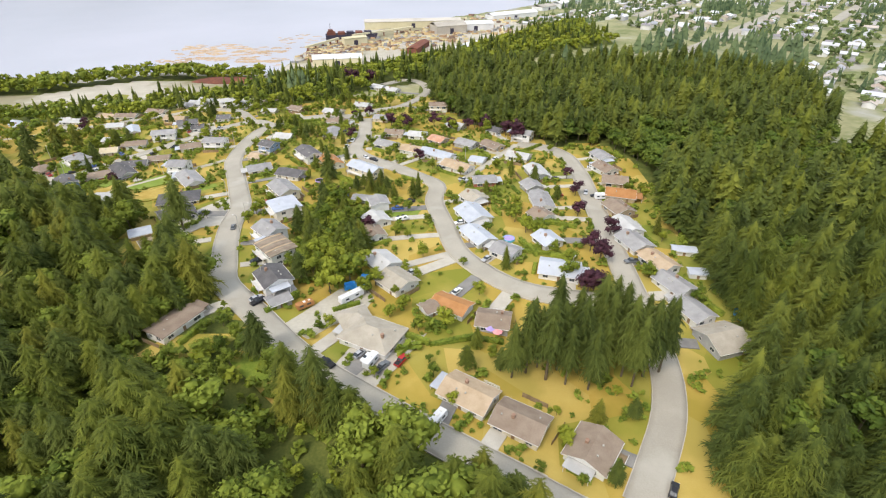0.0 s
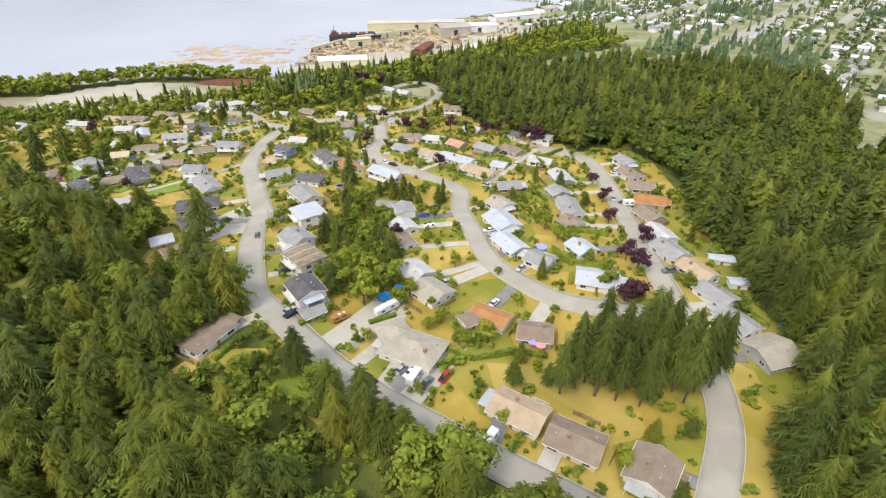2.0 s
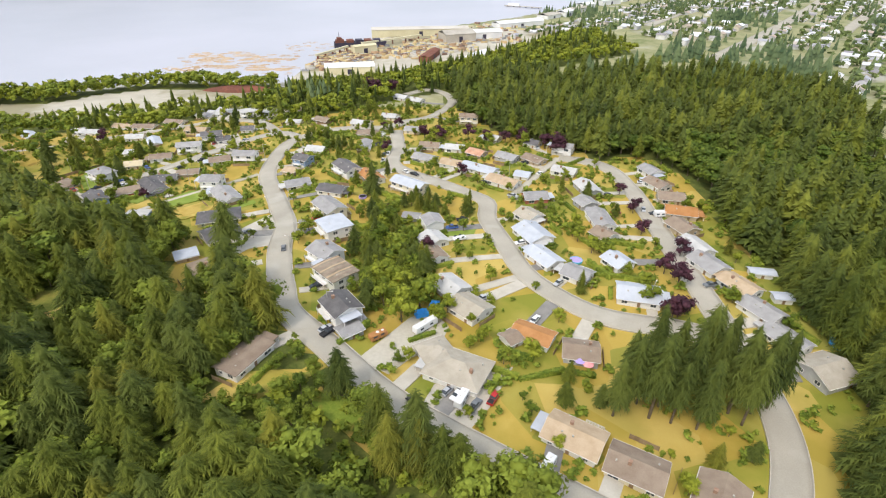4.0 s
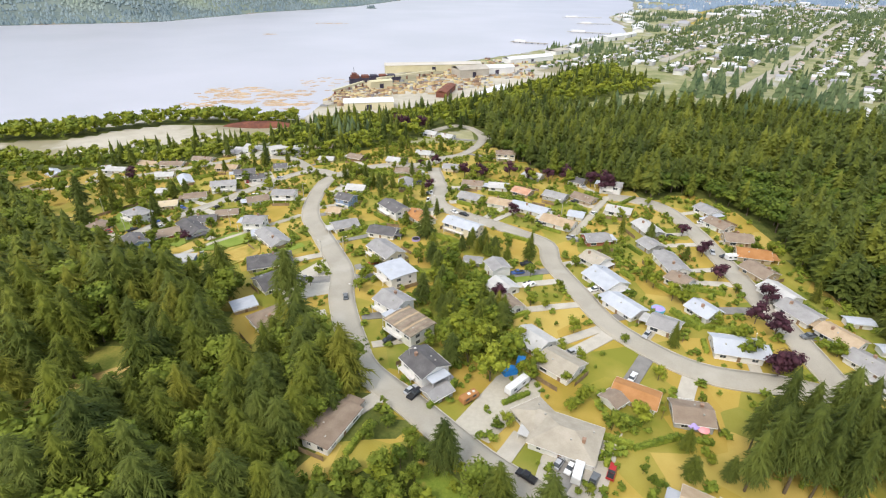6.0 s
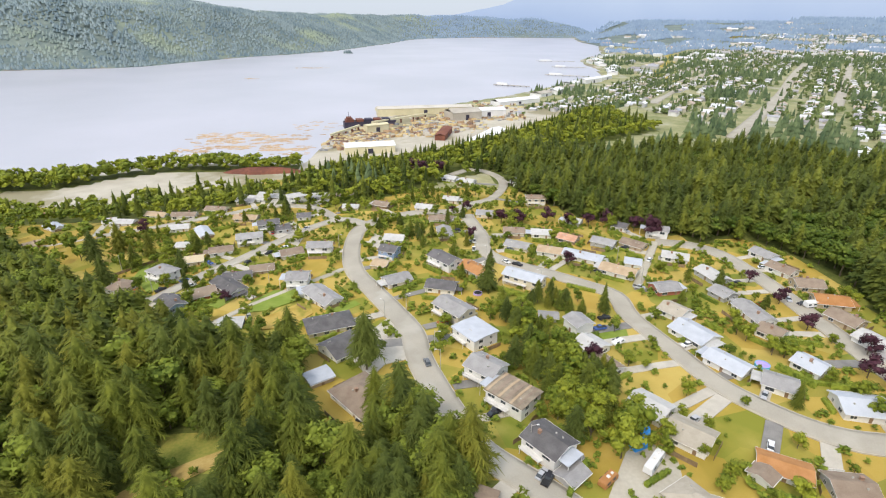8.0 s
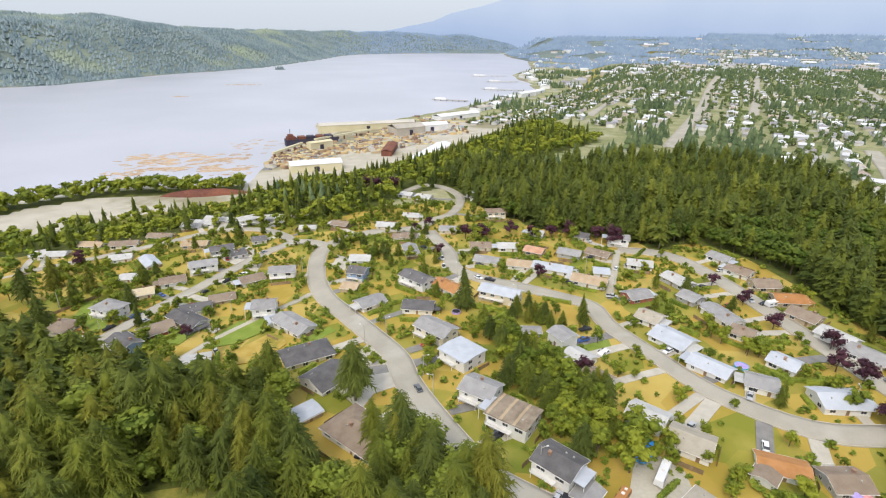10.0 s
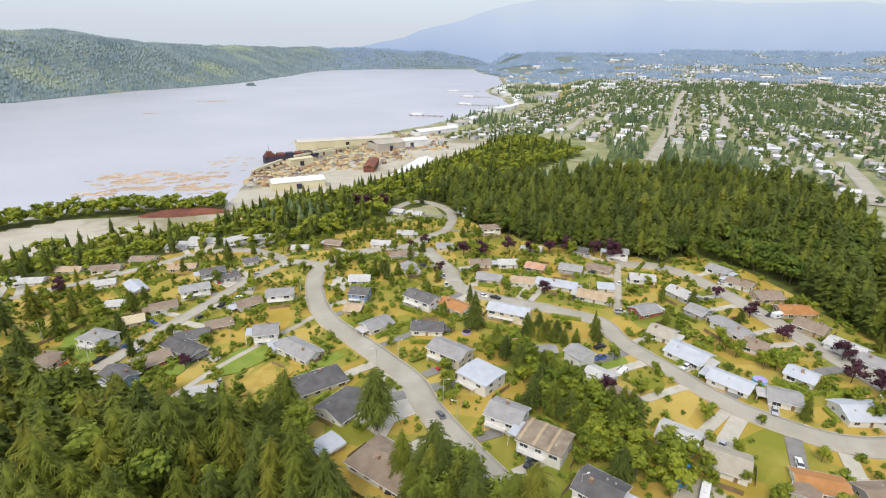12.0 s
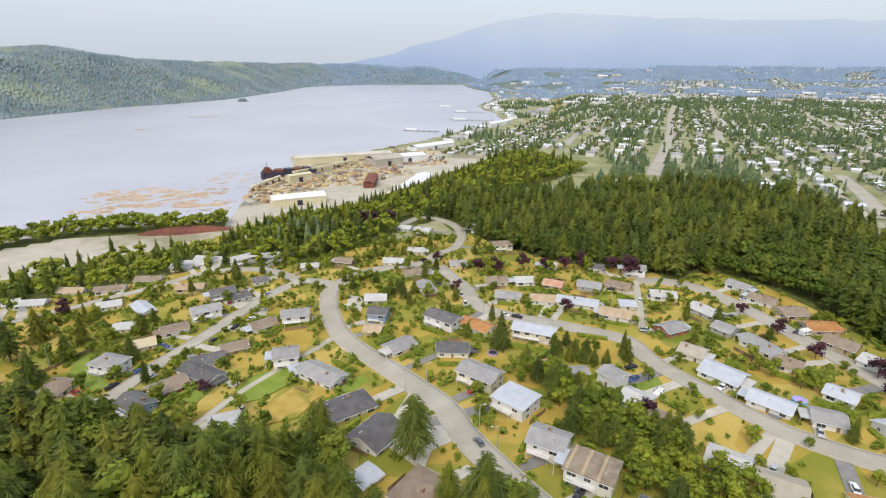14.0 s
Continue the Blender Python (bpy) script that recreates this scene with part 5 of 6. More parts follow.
fir(-55.7, 347.0, 8.5, 11.2)
fir(6.6, 108.0, 9.5, 12.5)
fir(-37.8, 89.6, 19.0, 23.0)
fir(-31.1, 89.6, 17.0, 21.0)
fir(-25.6, 87.3, 18.0, 24.0)
fir(-17.2, 80.7, 17.0, 22.0)
fir(8.1, 66.7, 20.9, 27.5)
fir(-82.6, 128.5, 16.1, 21.2)
fir(-89.0, 151.3, 17.1, 22.5)
fir(-133.5, 199.1, 19.0, 25.0)
fir(-91.1, 141.6, 19.0, 25.0)
fir(-23.2, 370.3, 8.5, 11.2)
fir(-170.1, 376.2, 11.4, 15.0)
fir(-208.3, 321.9, 11.4, 15.0)
fir(-66.7, 256.4, 8.5, 11.2)
fir(-97.6, 154.4, 19.0, 25.0)
fir(-102.8, 165.5, 16.1, 21.2)
fir(-234.8, 304.4, 15.2, 20.0)
fir(-11.7, 222.8, 7.6, 10.0)
grove_fir(19.3, 106.2, 16)
grove_fir(23.6, 108.3, 21)
grove_fir(27.2, 110.7, 18)
grove_fir(28.9, 105.9, 23)
grove_fir(32.8, 109.8, 20)
grove_fir(34.1, 104.3, 17)
grove_fir(38.2, 108.7, 22)
grove_fir(40.0, 102.3, 19)
grove_fir(44.2, 106.5, 16)
grove_fir(46.7, 112.2, 21)
grove_fir(51.2, 108.7, 18)
grove_fir(50.6, 107.3, 23)
grove_fir(52.4, 103.5, 20)
grove_fir(57.2, 113.3, 17)
grove_fir(61.7, 108.7, 22)
grove_fir(62.6, 113.3, 19)
grove_fir(26.5, 117.7, 16)
grove_fir(33.8, 120.4, 21)
grove_fir(39.6, 119.2, 18)
grove_fir(45.1, 116.8, 23)
grove_fir(52.2, 118.0, 20)
grove_fir(59.0, 118.0, 17)
grove_fir(56.7, 107.3, 22)
grove_fir(50.9, 122.8, 19)
grove_fir(30.9, 113.2, 16)
fir(-49.3, 159.1, 9)
broad(-44.0, 148.3, 11)
broad(-37.9, 141.8, 13)
fir(-37.4, 155.6, 10)
broad(-32.3, 148.7, 12)
broad(-29.3, 155.8, 9)
fir(-46.5, 171.1, 11)
broad(-40.8, 175.7, 13)
broad(-34.0, 167.1, 10)
fir(-30.2, 171.2, 12)
broad(-53.4, 182.8, 9)
broad(-48.1, 190.4, 11)
fir(-48.8, 148.0, 13)
plum(61.4, 239.7, 6.6)
plum(61.2, 219.3, 7.7)
plum(58.0, 199.0, 7.7)
plum(67.0, 181.6, 8.8)
plum(56.1, 169.3, 8.8)
plum(57.5, 160.7, 9.9)
plum(49.3, 144.0, 9.9)
plum(5.3, 326.3, 8.8)
plum(16.4, 323.1, 8.8)
plum(27.1, 321.7, 9.9)
plum(38.4, 310.3, 9.9)
plum(44.4, 300.3, 12.1)
plum(-33.7, 334.3, 9.9)
plum(-23.7, 331.0, 9.9)
plum(-5.9, 333.7, 9.9)
plum(-55.9, 307.8, 7.7)
plum(-51.2, 360.7, 7.7)
plum(-60.7, 356.9, 5.5)
plum(-12.9, 268.2, 7.7)
plum(-30.1, 185.4, 7.7)
plum(-48.2, 216.6, 6.6)
plum(51.6, 145.0, 8.8)
plum(-171.9, 250.4, 6.6)
plum(-256.3, 364.6, 9.9)
plum(-83.8, 467.1, 13.2)
plum(-75.7, 461.3, 13.2)
plum(-62.3, 460.9, 13.2)
broad(-12.6, 133.2, 6.5)
broad(-16.9, 129.8, 5)
broad(-7.6, 123.2, 6)
broad(1.1, 126.2, 7)
broad(-15.9, 140.7, 5)
broad(12.3, 142.5, 5.5)
broad(7.4, 158.8, 4)
broad(-25.6, 142.2, 6.5)
broad(-23.3, 147.1, 7)
broad(-27.9, 145.4, 5)
broad(-38.0, 123.7, 4)
broad(-34.9, 125.2, 4.5)
broad(-81.9, 193.1, 6)
broad(-80.9, 201.3, 6)
broad(44.2, 152.0, 8)
broad(33.5, 184.1, 6)
broad(38.8, 181.2, 6)
broad(29.4, 198.1, 7)
broad(2.4, 95.3, 4.5)
broad(-3.0, 107.2, 3)
broad(29.7, 93.4, 3.5)
broad(30.1, 83.8, 5)
broad(22.6, 76.5, 3.5)
broad(31.9, 73.2, 4)
broad(-79.9, 204.2, 7)
broad(-78.0, 213.2, 6)
broad(-14.1, 179.7, 4)
broad(30.3, 193.7, 8)
broad(32.1, 204.1, 8)
broad(34.6, 185.9, 7)
broad(36.7, 182.2, 7)
broad(27.9, 255.6, 6)
broad(39.8, 261.5, 6)
broad(59.7, 277.9, 5)
broad(46.4, 160.4, 7)
broad(4.8, 211.8, 5)
broad(-141.3, 311.8, 5)
broad(-130.1, 317.7, 6)
broad(-138.3, 329.3, 5)
broad(20.4, 329.9, 9)
broad(27.5, 316.2, 9)
broad(-222.0, 314.8, 9)
broad(-239.0, 322.7, 9)
broad(-273.5, 324.5, 10)
broad(-303.1, 350.2, 9)
broad(-96.2, 291.2, 7)
broad(-91.3, 312.8, 7)
fir(-41.1, 227.6, 8.0, 11.0)
fir(-37.9, 229.7, 8.0, 11.0)
fir(-33.5, 227.6, 8.0, 11.0)
fir(-30.5, 229.7, 8.0, 11.0)
fir(-26.8, 227.6, 8.0, 11.0)
fir(-36.0, 236.8, 8.0, 11.0)
fir(-30.4, 236.8, 8.0, 11.0)
fir(-109.9, 346.5, 8.0, 11.0)
fir(-106.1, 346.5, 8.0, 11.0)
fir(-83.8, 307.5, 8.0, 11.0)
fir(-82.7, 299.2, 8.0, 11.0)
fir(-82.2, 319.2, 8.0, 11.0)

# a belt of mixed trees between the back gardens, and young growth before the cabin
for i, (x, y) in enumerate(scatter(BELT, 4.0, 3000, 14, house_gap=1.2)):
    fir(x, y, r.uniform(8, 13)) if i % 5 < 2 else broad(x, y, r.uniform(6.5, 10), r.uniform(8, 11))
for x, y in scatter(CABIN_CLEAR, 4.5, 1500, 15, house_gap=5.0, keep=lambda x, y: ~inside(CABIN_YARD, x, y)):
    tree("leafy_tree", WOOD_MESHES, x, y, r.uniform(4, 8), r.uniform(5, 9), "young leafy tree among the firs by the cabin", "tree", "young trees")

# garden trees and bushes round the houses, where no road or house stands
VILLAGE = [(-275, 392), (-250, 275), (-196, 238), (-150, 196), (-117, 200), (-104, 167), (-88, 175), (-73, 138), (-29, 98), (17, 71), (54, 67), (67, 100), (94, 112), (97, 192), (104, 233), (98, 262), (90, 286), (54, 284), (12, 333), (-21, 417), (-67, 433), (-167, 408)]
for i, (x, y) in enumerate(scatter(VILLAGE, 5.2, 20000, 8, margin=1.6, house_gap=1.6)):
    far = y > 275 or x < -158
    if noise.noise((x / 15, y / 15, 5.0)) < (-0.04 if far else 0.0):
        continue
    if r.random() < (0.42 if far else 0.25):
        broad(x, y, r.uniform(3.8, 7.5) * (1.15 if far else 0.85))
    elif r.random() < 0.12:
        fir(x, y, r.uniform(7, 13), r.uniform(9, 12))
    elif r.random() < 0.5:
        bush(x, y, r.uniform(1.2, 2.8))

# trees on the terrace west of the last houses
edge_spots = []
for x, y in scatter([(-430, 400), (-330, 330), (-275, 290), (-262, 330), (-290, 395), (-340, 420), (-430, 440)], 10.0, 4000, 41, house_gap=6.0):
    h = r.uniform(6, 13)
    edge_spots.append((x, y, ground_z(x, y), h, h * 1.2, r.uniform(0, 6), r.randrange(3)))
stamp("terrace_trees", FAR_BROADS, edge_spots, [M["leaves"], M["hedge"]], M["bark"], "leafy trees on the terrace edge", "wood")

# undergrowth in the near wood
under = []
for x, y in scatter([(-190, 60), (-190, 215), (-140, 205), (-110, 165), (-85, 150), (-30, 92), (15, 68), (20, 20), (-60, 10)], 3.4, 9000, 44, keep=lambda x, y: inside(WEST_WOOD, x, y) & seen_side(x, y) & ~inside(TRACK, x, y) & ~inside(CABIN_YARD, x, y)):
    h = r.uniform(2.0, 5.5)
    under.append((x, y, ground_z(x, y), h, h * r.uniform(1.2, 1.7), r.uniform(0, 6), r.randrange(3)))
stamp("undergrowth", [bare_crown(broadleaf(121 + k, 60, 0.13, 6, 0.0)) for k in range(3)], under, [M["leaves"], M["wood_leaves"], M["wood_leaves"]], M["bark"], "green undergrowth and saplings under the firs", "undergrowth")

# low shrubs, too many to count, along the garden bounds
shrub_spots = []
for x, y in scatter(VILLAGE, 2.4, 40000, 18, margin=0.8, house_gap=0.9):
    n_ = noise.noise((x / 11, y / 11, 7)) + 0.6 * noise.noise((x / 4, y / 4, 2)) + (0.12 if y > 250 else 0)
    if n_ > 0.08:
        h = r.uniform(0.9, 2.6) * (1.25 if n_ > 0.4 else 1)
        shrub_spots.append((x, y, ground_z(x, y), h, h * r.uniform(1.3, 2.0), r.uniform(0, 6), r.randrange(3)))
stamp("garden_shrubs", [bare_crown(broadleaf(111 + k, 52, 0.19, 6, 0.0)) for k in range(3)], shrub_spots, M["hedge"], M["bark"], "mixed green shrubs along garden edges", "shrubs")

# ---- far town ----
UX, UY = 0.64, 0.768
houses_far, trees_far, leaf_far, plain_far = [], [], [], []
fr = random.Random(21)
plots = []
for street in range(-6, 78):
    for k in range(0, 225):
        for side in (-1, 1):
            a, b = 19.0 * k + fr.uniform(-3, 3), street * 52.0 + side * 16.0
            plots.append((160 + UX * a + UY * b, 467 + UY * a - UX * b))
px, py = np.array(plots).T
ok = (np.hypot(px, py) < 4850) & (px < 1.5 * py + 150)
px, py = px[ok], py[ok]
ok = np.where(py < 900, beside(TOE, px, py) > 100, beside(SHORE, px, py) > 40) & ~inside(EAST_WOOD, px, py) & ~inside(BLUFF_WOOD, px, py) & ((px > 230) | (py > 760))
px, py = px[ok], py[ok]
town_roads = [line for line in ROAD_LINES if line[1] > 6.5]
ok = np.ones(len(px), bool)
for line, half in town_roads:
    for q in line:
        ok &= (px - q[0]) ** 2 + (py - q[1]) ** 2 > (half + 8) ** 2
ok &= beside(FAR_SHORE, px, py) > 20
px, py = px[ok], py[ok]
for x, y, z in zip(px.tolist(), py.tolist(), height(px, py).tolist()):
    away = math.hypot(x, y)
    if noise.noise((x / 190, y / 190, 3.0)) > 0.12 or fr.random() < (0.06 if away < 2400 else 0.4 if away < 3600 else 0.6):
        continue
    big = 1.0 if away < 2400 else 1.5
    houses_far.append((x, y, z, big * fr.uniform(10, 15), big * fr.uniform(7.5, 9.5), fr.choice((2.8, 3.0, 5.0)), math.atan2(UY, UX) + fr.choice((0, 0, 1.571))))
    for _ in range(3 if away < 2400 else 2):
        tx, ty = x + fr.uniform(-14, 14), y + fr.uniform(-14, 14)
        if fr.random() < 0.75:
            leaf_far.append((tx, ty, z, fr.uniform(4, 9), fr.uniform(6, 11), fr.uniform(0, 6), fr.randrange(2)))
        else:
            trees_far.append((tx, ty, z, fr.uniform(8, 16), fr.uniform(9, 14), fr.uniform(0, 6), fr.randrange(2)))
# larger pale blocks of the town centre by the water
for _ in range(330):
    x, y = fr.uniform(500, 2600), fr.uniform(1500, 3900)
    if beside(SHORE, np.array(x), np.array(y)) > 40 and fr.random() < 0.9:
        houses_far.append((x, y, hz(x, y), fr.uniform(25, 70), fr.uniform(15, 30), fr.uniform(5, 9), 0.9 + fr.choice((0, 1.571))))
rs = np.random.RandomState(22)
px, py = rs.uniform(-160, 4300, 90000), rs.uniform(430, 4850, 90000)
ok = (px < 1.5 * py + 150) & ((beside(TOE, px, py) > 20) | ((py > 1000) & (beside(SHORE, px, py) > 25)))
for line, half in town_roads:
    for q in line:
        ok &= (px - q[0]) ** 2 + (py - q[1]) ** 2 > (half + 5) ** 2
ok &= beside(FAR_SHORE, px, py) > 20
px, py = px[ok], py[ok]
for x, y, z in zip(px.tolist(), py.tolist(), height(px, py).tolist()):
    away = math.hypot(x, y)
    if away < 4900 and (noise.noise((x / 190, y / 190, 3.0)) > 0.14 or (away > 3900 and noise.noise((x / 400, y / 300, 8.0)) > -0.12)):
        h = fr.uniform(10, 19) * (1.25 if away > 2500 else 1.0)
        # past 2500 m the firs take the haze-tinted plain colour
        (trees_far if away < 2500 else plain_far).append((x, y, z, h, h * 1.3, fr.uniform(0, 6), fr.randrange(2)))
# wooded hill across the inlet
px, py = rs.uniform(-1900, 3200, 130000), rs.uniform(1500, 4950, 130000)
away = -beside(FAR_SHORE, px, py)
ok = (away > 14) & (away < 900)
px, py = px[ok], py[ok]
hill_spots = [(x, y, z - 1, fr.uniform(8, 15), fr.uniform(12, 22), fr.uniform(0, 6), fr.randrange(2)) for x, y, z in zip(px.tolist(), py.tolist(), height(px, py).tolist())]
ring = [(0.3 * math.cos(i * 1.257), 0.3 * math.sin(i * 1.257), 0.1) for i in range(5)]
cone = [(np.array(ring + [(0.02, 0.03, 1.0)]), np.array([(i, (i + 1) % 5, 5) for i in range(5)]), np.zeros((0, 3)), np.zeros((0, 3), int))]
stamp("plain_wood", cone, [s for s in hill_spots if s[0] > -100 + 60 * s[5]] + plain_far, M["plain_needles"], M["bark"], "distant forest on the plain, blue haze mixed into its colour", "wood")
stamp("hill_wood", cone, [s for s in hill_spots if s[0] <= -100 + 60 * s[5]], M["hill_needles"], M["bark"], "distant forest on the hill across the water, haze in its colour", "wood")
vs, fs, ms, base = [], [], [], 0
for x, y, z, ln, wd, ev, turn in houses_far:
    c, s = math.cos(turn), math.sin(turn)
    ln, wd, rise = ln / 2, wd / 2, wd * 0.2
    p = np.array([(-ln, -wd, -3), (ln, -wd, -3), (ln, wd, -3), (-ln, wd, -3), (-ln, -wd, ev), (ln, -wd, ev), (ln, wd, ev), (-ln, wd, ev), (-ln, 0, ev + rise), (ln, 0, ev + rise), (-ln - 0.5, -wd - 0.6, ev - 0.1), (ln + 0.5, -wd - 0.6, ev - 0.1), (ln + 0.5, 0, ev + rise + 0.15), (-ln - 0.5, 0, ev + rise + 0.15), (ln + 0.5, wd + 0.6, ev - 0.1), (-ln - 0.5, wd + 0.6, ev - 0.1)])
    q = np.stack([p[:, 0] * c - p[:, 1] * s + x, p[:, 0] * s + p[:, 1] * c + y, p[:, 2] + z], 1)
    t = [(0, 1, 5), (0, 5, 4), (1, 2, 6), (1, 6, 5), (2, 3, 7), (2, 7, 6), (3, 0, 4), (3, 4, 7), (4, 8, 7), (5, 6, 9), (10, 11, 12), (10, 12, 13), (13, 12, 14), (13, 14, 15)]
    vs.append(q), fs.append(np.array(t) + base), ms.append(np.array([0] * 10 + [1] * 4))
    base += 16
far_wall = palette("far_house_walls", [(0.75, 0.74, 0.72), (0.6, 0.55, 0.44), (0.7, 0.7, 0.7), (0.5, 0.5, 0.5)])
far_roof = palette("far_house_roofs", [(0.42, 0.4, 0.39), (0.62, 0.62, 0.65), (0.3, 0.28, 0.29), (0.46, 0.37, 0.3), (0.78, 0.79, 0.82), (0.55, 0.48, 0.42), (0.4, 0.4, 0.43), (0.66, 0.66, 0.7)])
tagged(new("far_town", big_mesh("far_town", np.concatenate(vs), np.concatenate(fs), [far_wall, far_roof], np.concatenate(ms))), "hundreds of small pale houses in street rows", "town", kind="stuff")
stamp("town_firs", TINY_FIRS, trees_far, M["town_needles"], M["bark"], "dark firs between the streets of the town", "wood")
stamp("town_trees", TINY_BROADS, leaf_far, M["town_leaves"], M["bark"], "small green street and garden trees", "wood")

# ---- sawmill on the flats ----
def shed_hall(x, y, turn, length, width, eave, wall, roof, label):
    ob = thing("mill_shed", pose(x, y, hz(x, y), 0, 0, turn), label, "industrial shed", "mill sheds")
    v, f = gable_roof(length, width, eave, width * 0.13, 0.6, 0.4)
    part("wall", boxes("wall", [(-length / 2, -width / 2, -2, length / 2, width / 2, eave)], M[wall]), ob)
    part("roof", mesh_of("roof", v, f, [M[roof]]), ob)
    part("door", boxes("door", [(-3, -width / 2 - 0.1, 0, 3, -width / 2 - 0.01, eave * 0.7)], M["hull"]), ob)


shed_hall(-50.0, 933.3, 8, 158.3, 21.7, 10.0, 'shed', 'shed_roof', 'long cream sawmill hall with grey roof')
shed_hall(8.3, 883.3, 20, 50.0, 33.3, 11.7, 'shed_roof', 'shed_roof', 'grey mill hall with low gable')
shed_hall(50.0, 908.3, 12, 58.3, 25.0, 10.0, 'white_sheet', 'white_sheet', 'white-roofed open mill shed')
shed_hall(-129.2, 666.7, 10, 58.3, 23.3, 8.3, 'shed', 'white_sheet', 'yellow shed with white metal roof')
shed_hall(-33.3, 750.0, 75, 58.3, 13.3, 6.7, 'rust', 'rust', 'long rust-brown drying shed')
shed_hall(-125.0, 783.3, 30, 33.3, 11.7, 10.0, 'shed', 'shed', 'yellow sorting tower hall')
shed_hall(125.0, 1033.3, 30, 100.0, 25.0, 7.5, 'white_sheet', 'white_sheet', 'long white warehouse by the dock')
shed_hall(-108.3, 983.3, 8, 50.0, 15.0, 8.3, 'shed', 'shed_roof', 'cream mill hall beside the dock')
shed_hall(9.2, 704.3, 60, 145.0, 22.0, 6.0, 'shed', 'white_sheet', 'long pale-roofed warehouse below the bluff')
wr = random.Random(77)
for i in range(12, 18):
    (ax, ay), (bx, by) = SHORE[i - 2], SHORE[i - 1]
    for u in (0.2, 0.5, 0.8):
        off = wr.uniform(30, 75)
        d = math.hypot(bx - ax, by - ay)
        shed_hall(ax + (bx - ax) * u + (by - ay) / d * off, ay + (by - ay) * u - (bx - ax) / d * off, math.degrees(math.atan2(by - ay, bx - ax)) + wr.uniform(-8, 8), wr.uniform(35, 80), wr.uniform(16, 28), wr.uniform(6, 10), "white_sheet", wr.choice(("white_sheet", "shed_roof")), "pale warehouse along the harbour shore")

# floating logs in loose rafts
vs, fs, base = [], [], 0
lr = random.Random(9)
for cx0, cy0, rx, ry, count in ((-321, 762, 50, 35, 330), (-250, 754, 38, 25, 180), (-229, 687, 35, 17, 260), (-338, 692, 29, 17, 90), (-283, 717, 40, 18, 240), (-208, 833, 50, 50, 60), (-462, 1492, 18, 8, 90), (-358, 1790, 50, 10, 110)):
    for _ in range(count):
        a, q = lr.uniform(0, 6.28), math.sqrt(lr.random())
        x, y = cx0 + rx * q * math.cos(a), cy0 + ry * q * math.sin(a) + 8 * math.sin(x / 14 if _ else 0)
        if noise.noise((x / 20, y / 14, 1)) < -0.05 or beside(SHORE, x, y) > -4:
            continue
        t, ln, rad = lr.gauss(0.15, 0.35), lr.uniform(5, 10), lr.uniform(0.35, 0.6)
        c, s = math.cos(t), math.sin(t)
        p = [(sx * ln, rad * 1.3 * math.cos(i * 1.257), WATER + rad * math.sin(i * 1.257) + 0.1) for sx in (-0.5, 0.5) for i in range(5)]
        vs += [(x + px * c - py * s, y + px * s + py * c, pz) for px, py, pz in p]
        for i in range(5):
            j = (i + 1) % 5
            fs += [(base + i, base + j, base + j + 5), (base + i, base + j + 5, base + i + 5)]
        base += 10
tagged(new("log_boom", big_mesh("log_boom", np.array(vs), np.array(fs), [M["log"]])), "loose rafts of pale orange floating logs", "logs", kind="stuff")

# ---- mountains beyond the valley ----
def ridge(name, distance, profile, depth, label):
    """A long ridge with its haze painted in the material; profile: bearing in degrees from north and crest height."""
    bearings = np.linspace(profile[0][0], profile[-1][0], 160)
    crest = np.interp(bearings, [p[0] for p in profile], [p[1] for p in profile])
    v, f = [], []
    for i, (bd, cz) in enumerate(zip(bearings, crest)):
        b = radians(bd)
        cz += 22 * noise.noise((bd * 0.3, 0, 0)) + 10 * noise.noise((bd * 1.1, 3, 0)) + 4 * noise.noise((bd * 3.1, 5, 0))
        for k in range(7):
            u = k / 6
            dd = distance - depth * (1 - u)
            v.append((math.sin(b) * dd, math.cos(b) * dd, WATER + (cz - WATER) * u ** 1.3 + (12 * noise.noise((bd * 0.8, u * 4, 2)) if 0 < k < 6 else 0)))
        if i:
            a0 = (i - 1) * 7
            f += [(a0 + k, a0 + k + 7, a0 + k + 8, a0 + k + 1) for k in range(6)]
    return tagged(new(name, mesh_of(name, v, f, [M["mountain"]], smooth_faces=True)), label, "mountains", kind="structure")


ridge("backdrop", 4960, [(-60, 80), (-14, 85), (2, 100), (8, 170), (14, 320), (20, 470), (25, 540), (30, 520), (40, 470), (52, 440), (70, 420)], 12, "mountain ridge under cloud, pale blue haze painted in as glow")


